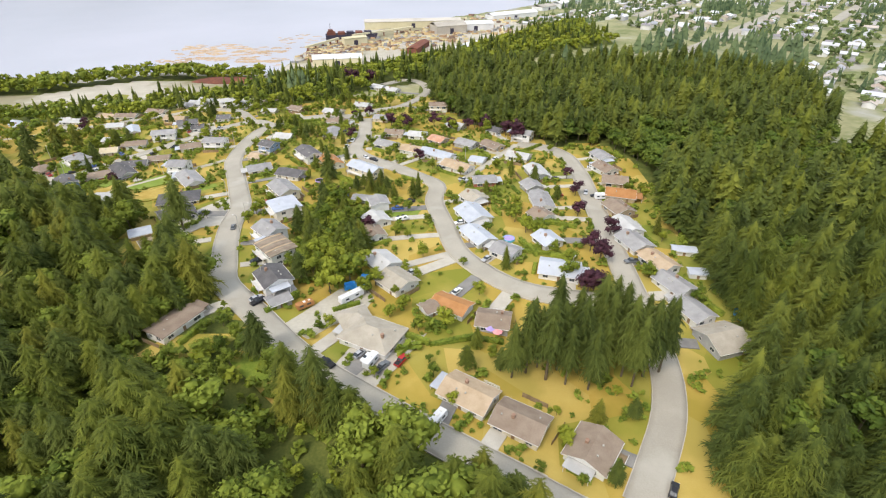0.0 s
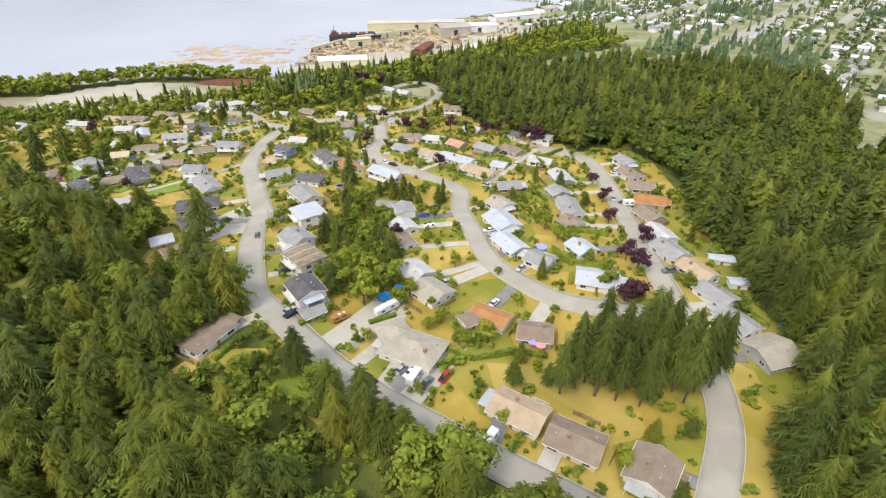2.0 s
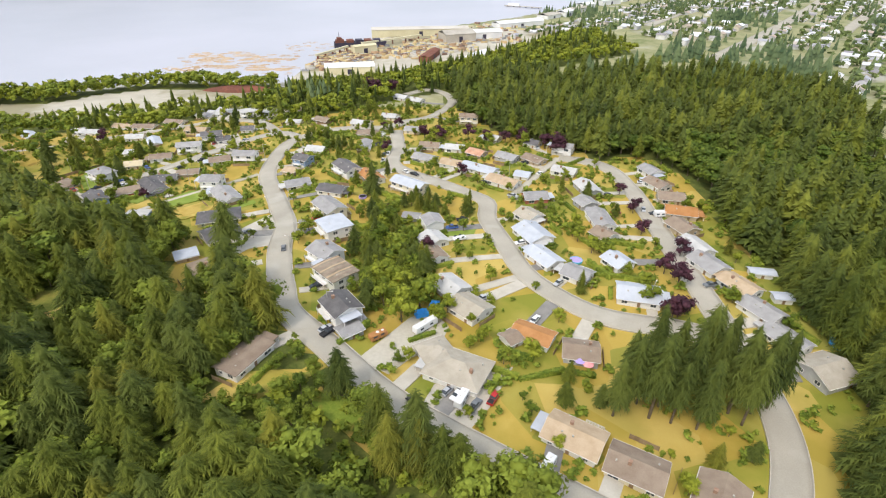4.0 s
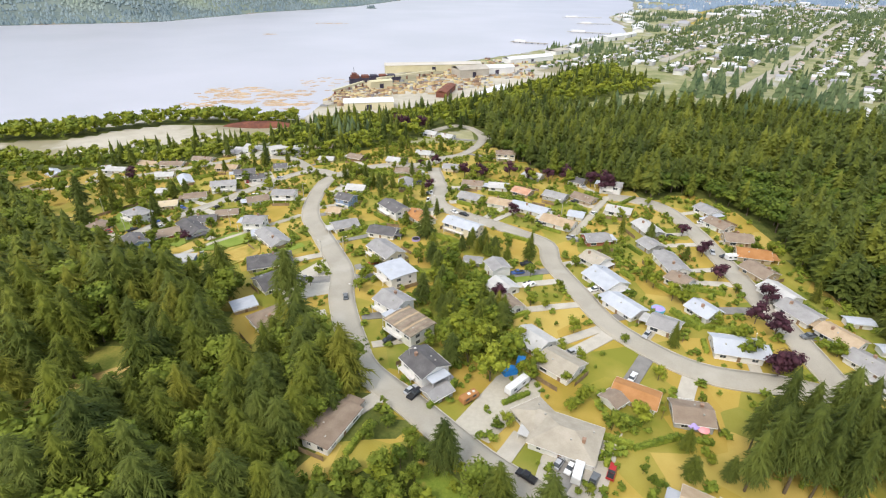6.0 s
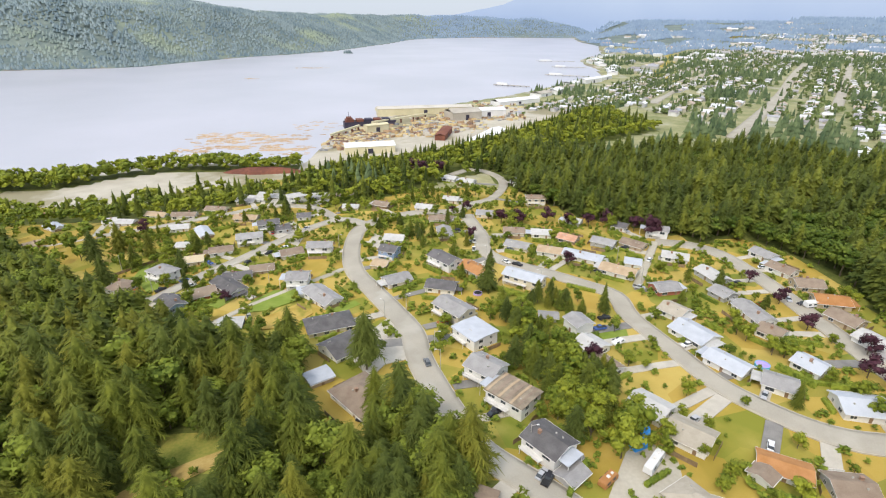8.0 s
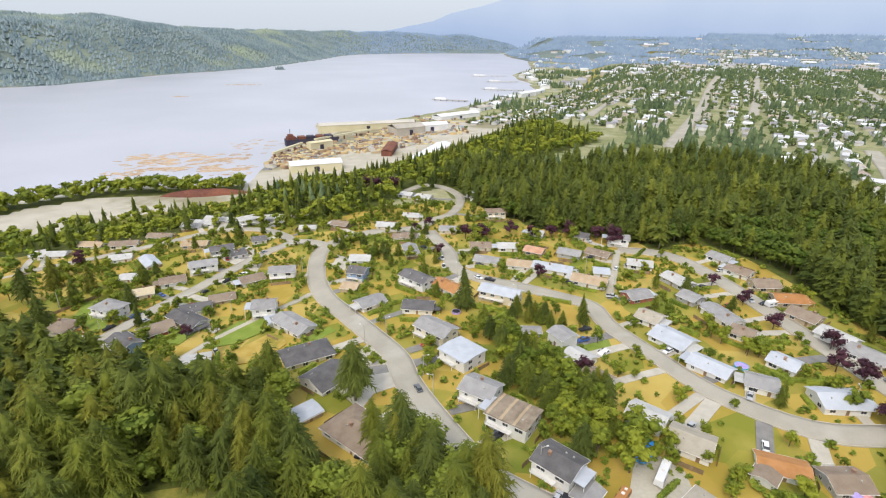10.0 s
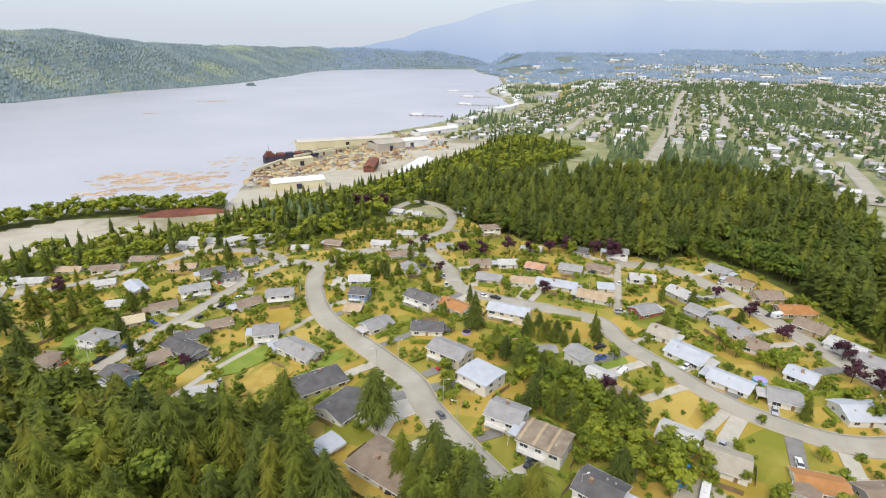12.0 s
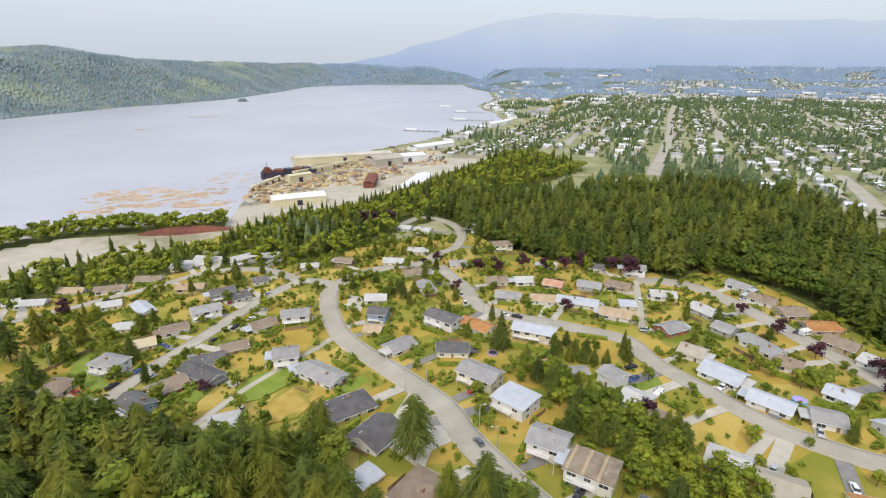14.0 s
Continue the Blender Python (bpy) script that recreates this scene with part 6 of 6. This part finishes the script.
# ---- hedges and fences ----
def hedge(x, y, turn, length, high, wide=1.3):
    r_ = random.Random(int(x * 7 + y * 13))
    v, f = [], []
    for _ in range(int(length * 34)):
        p = Vector((r_.uniform(-length / 2, length / 2), r_.uniform(-wide / 2, wide / 2), r_.uniform(0, high)))
        k = r_.randrange(3)
        if k == 0:
            p.z = high * r_.uniform(0.93, 1.07)
        else:
            p.y = (wide / 2) * (1 if k == 1 else -1) * r_.uniform(0.85, 1.1)
        nrm = Vector((r_.uniform(-0.5, 0.5), 0 if k == 0 else p.y, 1.0 if k == 0 else r_.uniform(-0.1, 0.7))).normalized()
        q, s, b = nrm.to_track_quat("Z", "Y").to_matrix(), r_.uniform(0.16, 0.34), len(v)
        t0 = r_.uniform(0, 6.28)
        for i in range(4):
            v.append(p + q @ Vector((s * math.cos(t0 + i * 1.571), s * math.sin(t0 + i * 1.571), 0.2 * s * (i % 2))))
        f += [(b, b + 1, b + 2), (b, b + 2, b + 3)]
    core = [(-length / 2 + 0.1, -wide / 2 + 0.15, -0.6), (length / 2 - 0.1, wide / 2 - 0.15, high - 0.15)]
    (x0, y0, z0), (x1, y1, z1) = core
    b = len(v)
    v += [Vector(p) for p in ((x0, y0, z0), (x1, y0, z0), (x1, y1, z0), (x0, y1, z0), (x0, y0, z1), (x1, y0, z1), (x1, y1, z1), (x0, y1, z1))]
    for a0, b0, c0, d0 in ((4, 5, 6, 7), (0, 1, 5, 4), (1, 2, 6, 5), (2, 3, 7, 6), (3, 0, 4, 7)):
        f += [(b + a0, b + b0, b + c0), (b + a0, b + c0, b + d0)]
    ob = new("hedge", big_mesh("hedge", np.array([tuple(p) for p in v]), np.array(f), [M["hedge"]]))
    ob.matrix_basis = pose(x, y, ground_z(x, y), 0, 0, turn)
    return tagged(ob, "clipped dense green hedge along a garden", "hedge", "hedges")


BOARD_TOP = [(0.1 * k, 1.6 + 0.05 * (k % 2)) for k in range(25)]
BOARD = mesh_of("panel", [(x, s, z) for s in (-0.03, 0.03) for x, z in BOARD_TOP] + [(x, s, 0.05) for s in (-0.03, 0.03) for x, z in BOARD_TOP], [(50 + k, 51 + k, k + 1, k) for k in range(24)] + [(75 + k, 25 + k, 26 + k, 76 + k) for k in range(24)] + [(k, k + 1, k + 26, k + 25) for k in range(24)], [M["fence"]])
POST = boxes("post", [(-0.06, -0.06, -0.8, 0.06, 0.06, 1.75)], M["fence"])


def fence(x, y, turn, panels):
    ob = thing("fence", pose(x, y, ground_z(x, y), 0, 0, turn), "weathered brown board fence between gardens", "fence", "fences")
    c, s = math.cos(radians(turn)), math.sin(radians(turn))
    for k in range(panels + 1):
        u = (k - panels / 2) * 2.4
        dz = ground_z(x + c * u, y + s * u) - ground_z(x, y)
        part("post", POST, ob, m=pose(u, 0, dz))
        if k < panels:
            part("panel", BOARD, ob, m=pose(u, 0, dz))


def free(x, y, turn, length, gap=0.6):
    """Whether a strip stands clear of houses and roads."""
    c, s = math.cos(radians(turn)), math.sin(radians(turn))
    for u in np.linspace(-length / 2, length / 2, 7):
        px, py = x + c * u, y + s * u
        if not clear_of_roads(np.array(px), np.array(py), 0.6):
            return False
        for hx, hy, rad, lx, wy, a in HOUSE_SPOTS:
            du, dw = (px - hx) * math.cos(a) + (py - hy) * math.sin(a), -(px - hx) * math.sin(a) + (py - hy) * math.cos(a)
            if abs(du) < lx + gap and abs(dw) < wy + gap:
                return False
    return True


hr = random.Random(17)
for hx, hy, rad, lx, wy, a in list(HOUSE_SPOTS):
    if min(lx, wy) < 3.4 or hy < 62:
        continue
    for side in (-1, 1):
        if hr.random() < 0.85:
            off = side * (wy + hr.uniform(3.5, 6.5))
            x, y, ln = hx - math.sin(a) * off, hy + math.cos(a) * off, hr.uniform(7, 13)
            if free(x, y, math.degrees(a), ln):
                if hr.random() < 0.6:
                    hedge(x, y, math.degrees(a), ln, hr.uniform(1.0, 2.2))
                else:
                    fence(x, y, math.degrees(a), int(ln / 2.4))
        if hr.random() < 0.65:
            off = side * (lx + hr.uniform(1.6, 2.8))
            x, y, ln = hx + math.cos(a) * off, hy + math.sin(a) * off, hr.uniform(6, 11)
            if free(x, y, math.degrees(a) + 90, ln):
                (hedge(x, y, math.degrees(a) + 90, ln, hr.uniform(1.0, 1.9)) if hr.random() < 0.5 else fence(x, y, math.degrees(a) + 90, int(ln / 2.4)))

# ---- vehicles ----
def extruded(name, profile, half, mat):
    """A side profile (x, z) drawn out across the width, narrower towards its top."""
    zs = [p[1] for p in profile]
    v = []
    for s in (-1, 1):
        v += [(x, s * half * (1 - 0.12 * (z - min(zs)) / (max(zs) - min(zs) + 1e-6)), z) for x, z in profile]
    k = len(profile)
    f = [tuple(range(k))[::-1], tuple(range(k, 2 * k))] + [(i, (i + 1) % k, (i + 1) % k + k, i + k) for i in range(k)]
    return mesh_of(name, v, f, [mat])


def disc(name, radius, half, mat):
    v = [(radius * math.cos(i * 0.5236), s * half, radius * math.sin(i * 0.5236)) for s in (-1, 1) for i in range(12)]
    f = [tuple(range(12)), tuple(range(12, 24))[::-1]] + [(i, i + 12, (i + 1) % 12 + 12, (i + 1) % 12) for i in range(12)]
    return mesh_of(name, v, f, [mat])


WHEEL = disc("wheel", 0.34, 0.11, M["tyre"])
RIM = disc("rim", 0.2, 0.115, M["pole"])
CAR_BODY = [(-2.2, 0.35), (2.2, 0.35), (2.25, 0.6), (2.1, 0.82), (1.0, 0.95), (-1.9, 0.98), (-2.22, 0.85)]
CAR_CABIN = [(1.05, 0.95), (0.3, 1.42), (-1.3, 1.45), (-1.95, 0.98)]
TRUCK_BODY = [(-2.6, 0.45), (2.6, 0.45), (2.65, 0.75), (2.5, 1.0), (1.3, 1.12), (-2.6, 1.12)]
TRUCK_CABIN = [(1.3, 1.12), (0.7, 1.75), (-0.6, 1.78), (-0.8, 1.12)]
PARTS = {}
for key in PAINTS:
    PARTS["car", key] = (extruded("body", CAR_BODY, 0.9, M["car_" + key]), extruded("cabin", CAR_CABIN, 0.78, M["glass"]), boxes("cabin_roof", [(-1.2, -0.62, 1.44, 0.25, 0.62, 1.5)], M["car_" + key]))
    PARTS["pickup", key] = (extruded("body", TRUCK_BODY, 0.98, M["car_" + key]), extruded("cabin", TRUCK_CABIN, 0.85, M["glass"]), boxes("cabin_roof", [(-0.55, -0.7, 1.77, 0.65, 0.7, 1.84)], M["car_" + key]))
BED = boxes("bed", [(-2.5, -0.78, 1.122, -0.9, 0.78, 1.14)], M["tyre"])


def car(x, y, turn, kind_, paint):
    ob = thing(kind_, pose(x, y, ground_z(x, y) + 0.34, 0, 0, turn), f"{paint} {kind_} parked on a paved surface", "car" if kind_ == "car" else "pickup truck", "parked vehicles")
    for name, me in zip(("body", "cabin", "cabin_roof"), PARTS[kind_, paint]):
        part(name, me, ob)
    if kind_ == "pickup":
        part("bed", BED, ob)
    reach = 1.35 if kind_ == "car" else 1.65
    for sx in (-1, 1):
        for sy in (-1, 1):
            w = part("wheel", WHEEL, ob, m=pose(sx * reach, sy * 0.82, 0.34))
            part("rim", RIM, w)
    for sy in (-1, 1):
        part("headlight", boxes("headlight", [(2.16 if kind_ == "car" else 2.58, sy * 0.62 - 0.16, 0.62, 2.26 if kind_ == "car" else 2.68, sy * 0.62 + 0.16, 0.76)], M["trim"]), ob)


def trailer(x, y, turn, length, mat, label, high=2.6, name="camper_trailer"):
    ob = thing(name, pose(x, y, ground_z(x, y) + 0.3, 0, 0, turn), label, "trailer")
    h = length / 2
    part("body", extruded("body", [(-h, 0.5), (h, 0.5), (h + 0.3, 1.2), (h, high), (-h + 0.2, high + 0.05), (-h, high - 0.2)], 1.2, mat), ob)
    for sy in (-1, 1):
        for u in (-0.25, 0.2):
            part("window", boxes("window", [(u * length - 0.6, sy * 1.19 - 0.03, 1.3, u * length + 0.6, sy * 1.19 + 0.03, 1.9)], M["glass"]), ob)
        for u in (-0.5, 0.5):
            part("wheel", WHEEL, ob, m=pose(u - 0.5, sy * 1.05, 0.34))
    part("roof_vent", boxes("roof_vent", [(-0.4, -0.4, high, 0.4, 0.4, high + 0.3)], M["trim"]), ob)
    part("roof_hatch", boxes("roof_hatch", [(h * 0.5, -0.3, high, h * 0.5 + 0.7, 0.3, high + 0.22)], M["trim"]), ob)


car(-32.6, 108.5, 140, 'pickup', 'black')
car(-24.0, 112.3, 51, 'car', 'silver')
car(-11.9, 109.5, 60, 'pickup', 'red')
car(-17.1, 107.0, 55, 'pickup', 'grey')
car(52.2, 71.5, 59, 'car', 'black')
car(-86.4, 188.0, 102, 'car', 'grey')
car(-208.2, 271.1, 50, 'pickup', 'black')
car(-200.6, 280.1, 47, 'car', 'blue')
car(-194.5, 272.9, 41, 'car', 'white')
car(-209.4, 280.0, 7, 'car', 'white')
car(-174.4, 297.7, 57, 'car', 'black')
car(-165.6, 307.9, 57, 'pickup', 'black')
car(-171.2, 342.4, 100, 'car', 'red')
car(-158.5, 314.8, 47, 'car', 'white')
car(-171.2, 254.6, 45, 'car', 'grey')
car(-157.0, 232.5, 111, 'pickup', 'white')
car(-56.6, 302.3, 77, 'car', 'grey')
car(-56.3, 291.2, 83, 'pickup', 'white')
car(-67.1, 162.7, 37, 'car', 'grey')
car(-1.4, 257.6, -44, 'car', 'black')
car(28.5, 268.4, 47, 'car', 'white')
car(76.8, 252.7, -14, 'car', 'white')
car(55.8, 238.3, -15, 'car', 'black')
car(53.5, 219.1, 8, 'car', 'red')
car(66.5, 221.0, -107, 'car', 'silver')
car(-37.9, 269.3, -40, 'pickup', 'black')
car(-42.6, 273.1, -53, 'car', 'white')
car(-54.6, 303.2, 89, 'pickup', 'white')
car(-15.3, 213.7, 8, 'pickup', 'black')
car(-59.6, 134.4, 52, 'pickup', 'black')
car(-68.4, 160.6, 32, 'car', 'black')
car(-106.7, 161.9, 61, 'car', 'black')
car(-151.6, 345.7, 50, 'car', 'silver')
trailer(-30.4, 138.7, 43, 8.5, M['white_sheet'], 'long white camper trailer on gravel', 2.6, 'camper_trailer')
trailer(-44.6, 133.8, 37, 5.5, M['roof_orange'], 'old brown box trailer with orange load', 2.0, 'box_trailer')
trailer(-20.4, 108.7, 64, 5.5, M['white_sheet'], 'white motorhome on a concrete forecourt', 2.6, 'motorhome')
trailer(-1.4, 89.0, 55, 5.5, M['white_sheet'], 'white camper parked beside a house', 2.6, 'camper_trailer')
trailer(71.6, 215.2, 4, 5.0, M['white_sheet'], 'small white camper by the road', 2.6, 'camper_trailer')
trailer(-17.4, 195.0, 28, 5.0, M['white_sheet'], 'white boat on a trailer', 1.3, 'boat_trailer')
trailer(-100.6, 158.2, 2, 5.0, M['tarp'], 'blue and white boat on a trailer', 1.4, 'boat_trailer')

# some cars on the driveways
vr = random.Random(4)
for x, y, turn in DRIVES:
    if vr.random() < 0.3 and y < 330:
        car(x, y, turn + vr.choice((0, 180)), vr.choice(("car", "car", "pickup")), vr.choice(list(PAINTS)))


# ---- street lamps and utility poles ----
def pole(x, y, high=8.5):
    ob = thing("utility_pole", pose(x, y, ground_z(x, y), 0, 0, (x * 7 + y * 3) % 180), "slim grey street pole with a short arm", "pole", "poles")
    v = [(rad * math.cos(i * 0.785), rad * math.sin(i * 0.785), z) for z, rad in ((-1.0, 0.15), (high, 0.09)) for i in range(8)]
    part("mast", mesh_of("mast", v, [(i, (i + 1) % 8, (i + 1) % 8 + 8, i + 8) for i in range(8)] + [tuple(range(8, 16))], [M["pole"]]), ob)
    part("arm", boxes("arm", [(-0.1, -0.06, high - 0.5, 1.6, 0.06, high - 0.38)], M["pole"]), ob)
    part("lamp_head", boxes("lamp_head", [(1.4, -0.14, high - 0.56, 2.1, 0.14, high - 0.34)], M["trim"]), ob)


pole(-82.3, 183.8)
pole(-101.4, 222.7)
pole(-92.8, 226.2)
pole(-127.9, 307.1)
pole(-241.2, 303.0)
pole(-157.4, 270.0)
pole(-212.1, 271.4)
pole(-61.4, 146.0)
pole(-83.4, 195.9)
pole(-32.8, 245.2)
pole(45.3, 152.6)
pole(13.1, 243.7)
pole(-204.1, 413.7)
pole(12.3, 269.7)
pole(-52.4, 275.8)


# ---- garden things ----
def round_thing(name, x, y, radius, high, rim, top, label, category):
    ob = thing(name, pose(x, y, ground_z(x, y)), label, category)
    k = 20
    ring = lambda rad, z: [(rad * math.cos(i * 6.2832 / k), rad * math.sin(i * 6.2832 / k), z) for i in range(k)]
    v = ring(radius, -0.3) + ring(radius, high) + ring(radius * 0.92, high) + ring(radius * 0.92, high - 0.15)
    f = [(b + i, b + (i + 1) % k, b + (i + 1) % k + k, b + i + k) for b in (0, k, 2 * k) for i in range(k)]
    part("rim", mesh_of("rim", v, f, [rim]), ob)
    part("top", mesh_of("top", ring(radius * 0.92, high - 0.12), [tuple(range(k))], [top]), ob)


def parasol(x, y, cloth, word):
    ob = thing("parasol", pose(x, y, ground_z(x, y)), f"open {word} garden parasol on a deck", "parasol", "parasols")
    part("pole", boxes("pole", [(-0.03, -0.03, 0, 0.03, 0.03, 2.9)], M["pole"]), ob)
    v = [(1.7 * math.cos(i * 0.785), 1.7 * math.sin(i * 0.785), 2.35) for i in range(8)] + [(0, 0, 3.0), (0, 0, 2.85)]
    part("canopy", mesh_of("canopy", v, [(i, (i + 1) % 8, 8) for i in range(8)] + [((i + 1) % 8, i, 9) for i in range(8)], [cloth]), ob)


def tarp(x, y, turn):
    ob = new("tarpaulin", extruded("tarpaulin", [(-2.2, 0), (2.2, 0), (2.1, 1.5), (0.8, 2.0), (-1.9, 1.7)], 1.3, M["tarp"]))
    ob.matrix_basis = pose(x, y, ground_z(x, y) + 0.1, 0, 0, turn)
    tagged(ob, "bright blue tarpaulin over a parked boat", "tarpaulin")


round_thing('trampoline', -35.4, 186.2, 2.0, 0.9, M['tarp'], M['tyre'], 'round blue-edged trampoline on a lawn', 'trampoline')
round_thing('trampoline', -61.7, 239.6, 1.9, 0.9, M['lilac'], M['tyre'], 'round purple-edged trampoline on a lawn', 'trampoline')
round_thing('garden_pool', 97.4, 132.8, 3.0, 1.1, M['tarp'], M['pool'], 'round blue above-ground garden pool', 'pool')
round_thing('garden_pool', 26.0, 178.0, 2.4, 1.0, M['pool'], M['lilac'], 'round covered above-ground garden pool', 'pool')
parasol(14.6, 124.2, M['lilac'], 'lilac')
parasol(16.7, 122.9, M['pink'], 'pink')
tarp(-31.6, 145.3, 20)
tarp(-27.6, 149.7, 70)
fence(-237.4, 301.5, 46, 13)
hedge(-47.7, 239.0, -35, 18.0, 2.2)
hedge(-49.1, 227.6, -148, 19.8, 2.2)
hedge(-141.3, 299.3, -2, 20.7, 1.6)
hedge(-80.2, 255.3, 16, 15.2, 1.5)
hedge(-51.9, 134.5, 51, 13.0, 2.2)
hedge(-13.4, 121.6, -26, 20.7, 1.8)
hedge(2.8, 119.2, 17, 14.3, 1.6)
hedge(-32.4, 202.4, -8, 17.1, 1.2)
hedge(46.8, 190.4, -21, 17.5, 1.8)
hedge(36.1, 167.6, 169, 17.2, 1.4)
hedge(76.2, 153.7, -66, 12.7, 1.2)
hedge(-15.6, 241.0, -34, 12.9, 1.5)
hedge(49.0, 282.2, 39, 20.0, 2.0)
hedge(-206.7, 358.7, 31, 11.8, 2.2)
hedge(-95.0, 347.5, 12, 24.3, 2.0)

# ---- ship, docks and stacks at the mill ----
def freighter(x, y, turn):
    ob = thing("barge", pose(x, y, WATER, 0, 0, turn), "dark hulled rusty barge moored at the mill dock", "ship")
    prof = [(-36, -2), (34, -2), (40, 9), (-36, 8)]
    part("hull", extruded("hull", prof, 9, M["hull"]), ob)
    part("deck_house", boxes("deck_house", [(-34, -6, 8, -22, 6, 13), (-32, -5, 13, -25, 5, 16)], M["rust"]), ob)
    for k in range(4):
        part("hatch", boxes("hatch", [(-18 + 13 * k, -6.5, 8, -8 + 13 * k, 6.5, 12.5)], M[("rust", "hull")[k % 2]]), ob)
    part("mast", boxes("mast", [(-29, -0.25, 16, -28.5, 0.25, 24)], M["hull"]), ob)
    part("bulwark", boxes("bulwark", [(-36, -8.3, 8, 39, -7.7, 9.6), (-36, 7.7, 8, 39, 8.3, 9.6)], M["hull"]), ob)


freighter(-138, 832, 14)
dr = random.Random(33)
v, f = [], []
for cx0, cy0, sx, sy, count in ((-150, 735, 42, 30, 200), (-95, 790, 60, 45, 230), (-160, 745, 30, 40, 260), (-20, 830, 55, 60, 190), (40, 900, 70, 40, 170), (-150, 690, 35, 20, 60), (110, 1010, 60, 50, 80)):
    for _ in range(count):
        x, y = cx0 + dr.uniform(-sx, sx), cy0 + dr.uniform(-sy, sy)
        if float(beside(SHORE, x, y)) < 4 or float(beside(TOE, x, y)) > -3:
            continue
        t, a0, b0, h0 = dr.gauss(0.3, 0.5), dr.uniform(1.0, 5.5), dr.uniform(0.6, 2.0), dr.uniform(0.8, 4)
        c, s, z, b = math.cos(t), math.sin(t), hz(x, y) - 0.5, len(v)
        for dx, dy, dz in ((-a0, -b0, 0), (a0, -b0, 0), (a0, b0, 0), (-a0, b0, 0), (-a0, -b0, h0), (a0, -b0, h0), (a0, b0, h0), (-a0, b0, h0)):
            v.append((x + dx * c - dy * s, y + dx * s + dy * c, z + dz))
        f += [(b + i, b + j, b + k) for i, j, k in ((4, 5, 6), (4, 6, 7), (0, 1, 5), (0, 5, 4), (1, 2, 6), (1, 6, 5), (2, 3, 7), (2, 7, 6), (3, 0, 4), (3, 4, 7))]
stack_mat = palette("stacked_goods", [(0.5, 0.36, 0.18), (0.6, 0.5, 0.26), (0.3, 0.2, 0.12), (0.55, 0.42, 0.22), (0.2, 0.13, 0.1), (0.5, 0.47, 0.42), (0.4, 0.27, 0.16), (0.25, 0.25, 0.25), (0.62, 0.55, 0.34)])
tagged(new("lumber_stacks", big_mesh("lumber_stacks", np.array(v), np.array(f), [stack_mat])), "stacks of sawn lumber and bark piles on gravel", "lumber", kind="stuff")
for x, y, ln, turn in ((-165, 760, 70, 62), (-90, 850, 110, 40), (0, 960, 90, 25)):
    ob = thing("conveyor", pose(x, y, hz(x, y), 0, 0, turn), "long yellow elevated conveyor on steel legs", "conveyor", "conveyors")
    part("belt", boxes("belt", [(-ln / 2, -1.5, 6, ln / 2, 1.5, 8.5)], M["shed"]), ob)
    for k in range(5):
        u = (k - 2) * ln / 4.4
        part("leg", boxes("leg", [(u - 0.4, -1.2, -1, u + 0.4, 1.2, 6)], M["rust"]), ob)

# bark heap on the shore, red-brown
ob = new("bark_heap", mesh_of("bark_heap", [(-233 + 46 * math.cos(i * 0.3142) * s, 580 + 9 * math.sin(i * 0.3142) * s, hz(-233, 580) - 1.5 + h) for s, h in ((1, 0), (0.75, 4.0), (0.4, 6.5), (0.02, 7)) for i in range(20)], [(b + i, b + (i + 1) % 20, b + 20 + (i + 1) % 20, b + 20 + i) for b in (0, 20, 40) for i in range(20)], [M["rust"]]))
tagged(ob, "long red-brown heap of bark on the shore", "heap", kind="stuff")

# small wooded island and harbour piers
IX, IY = -304, 2496
ring = [(IX + 26 * s * math.cos(i * 0.524), IY + 14 * s * math.sin(i * 0.524), WATER - 1 + h) for s, h in ((1, 0), (0.7, 3.5), (0.3, 6), (0.02, 6.5)) for i in range(12)]
# island and its firs share the haze-tinted colours of the hill
tagged(new("island", mesh_of("island", ring, [(b + i, b + (i + 1) % 12, b + 12 + (i + 1) % 12, b + 12 + i) for b in (0, 12, 24) for i in range(12)], [M["haze_tinted_woods"]])), "small rocky wooded island in the inlet", "island", kind="structure")
ir = random.Random(6)
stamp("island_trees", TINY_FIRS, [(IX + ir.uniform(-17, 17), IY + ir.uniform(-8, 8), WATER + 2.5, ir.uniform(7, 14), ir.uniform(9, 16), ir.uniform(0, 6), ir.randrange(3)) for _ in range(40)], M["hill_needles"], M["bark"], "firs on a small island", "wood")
for x, y, ln, turn in ((215, 1300, 90, 150), (430, 1520, 120, 150), (520, 1800, 110, 165), (560, 2050, 140, 170)):
    ob = thing("pier", pose(x, y, WATER, 0, 0, turn), "long low timber pier in the harbour", "pier", "piers")
    part("deck", boxes("deck", [(0, -4, 1.6, ln, 4, 2.4)], M["shed_roof"]), ob)
    for k in range(6):
        part("pile", boxes("pile", [(ln * (k + 0.5) / 6 - 0.5, -3.5, -3, ln * (k + 0.5) / 6 + 0.5, 3.5, 1.6)], M["hull"]), ob)
    part("shelter", boxes("shelter", [(ln * 0.6, -3, 2.4, ln * 0.9, 3, 7)], M["white_sheet"]), ob)
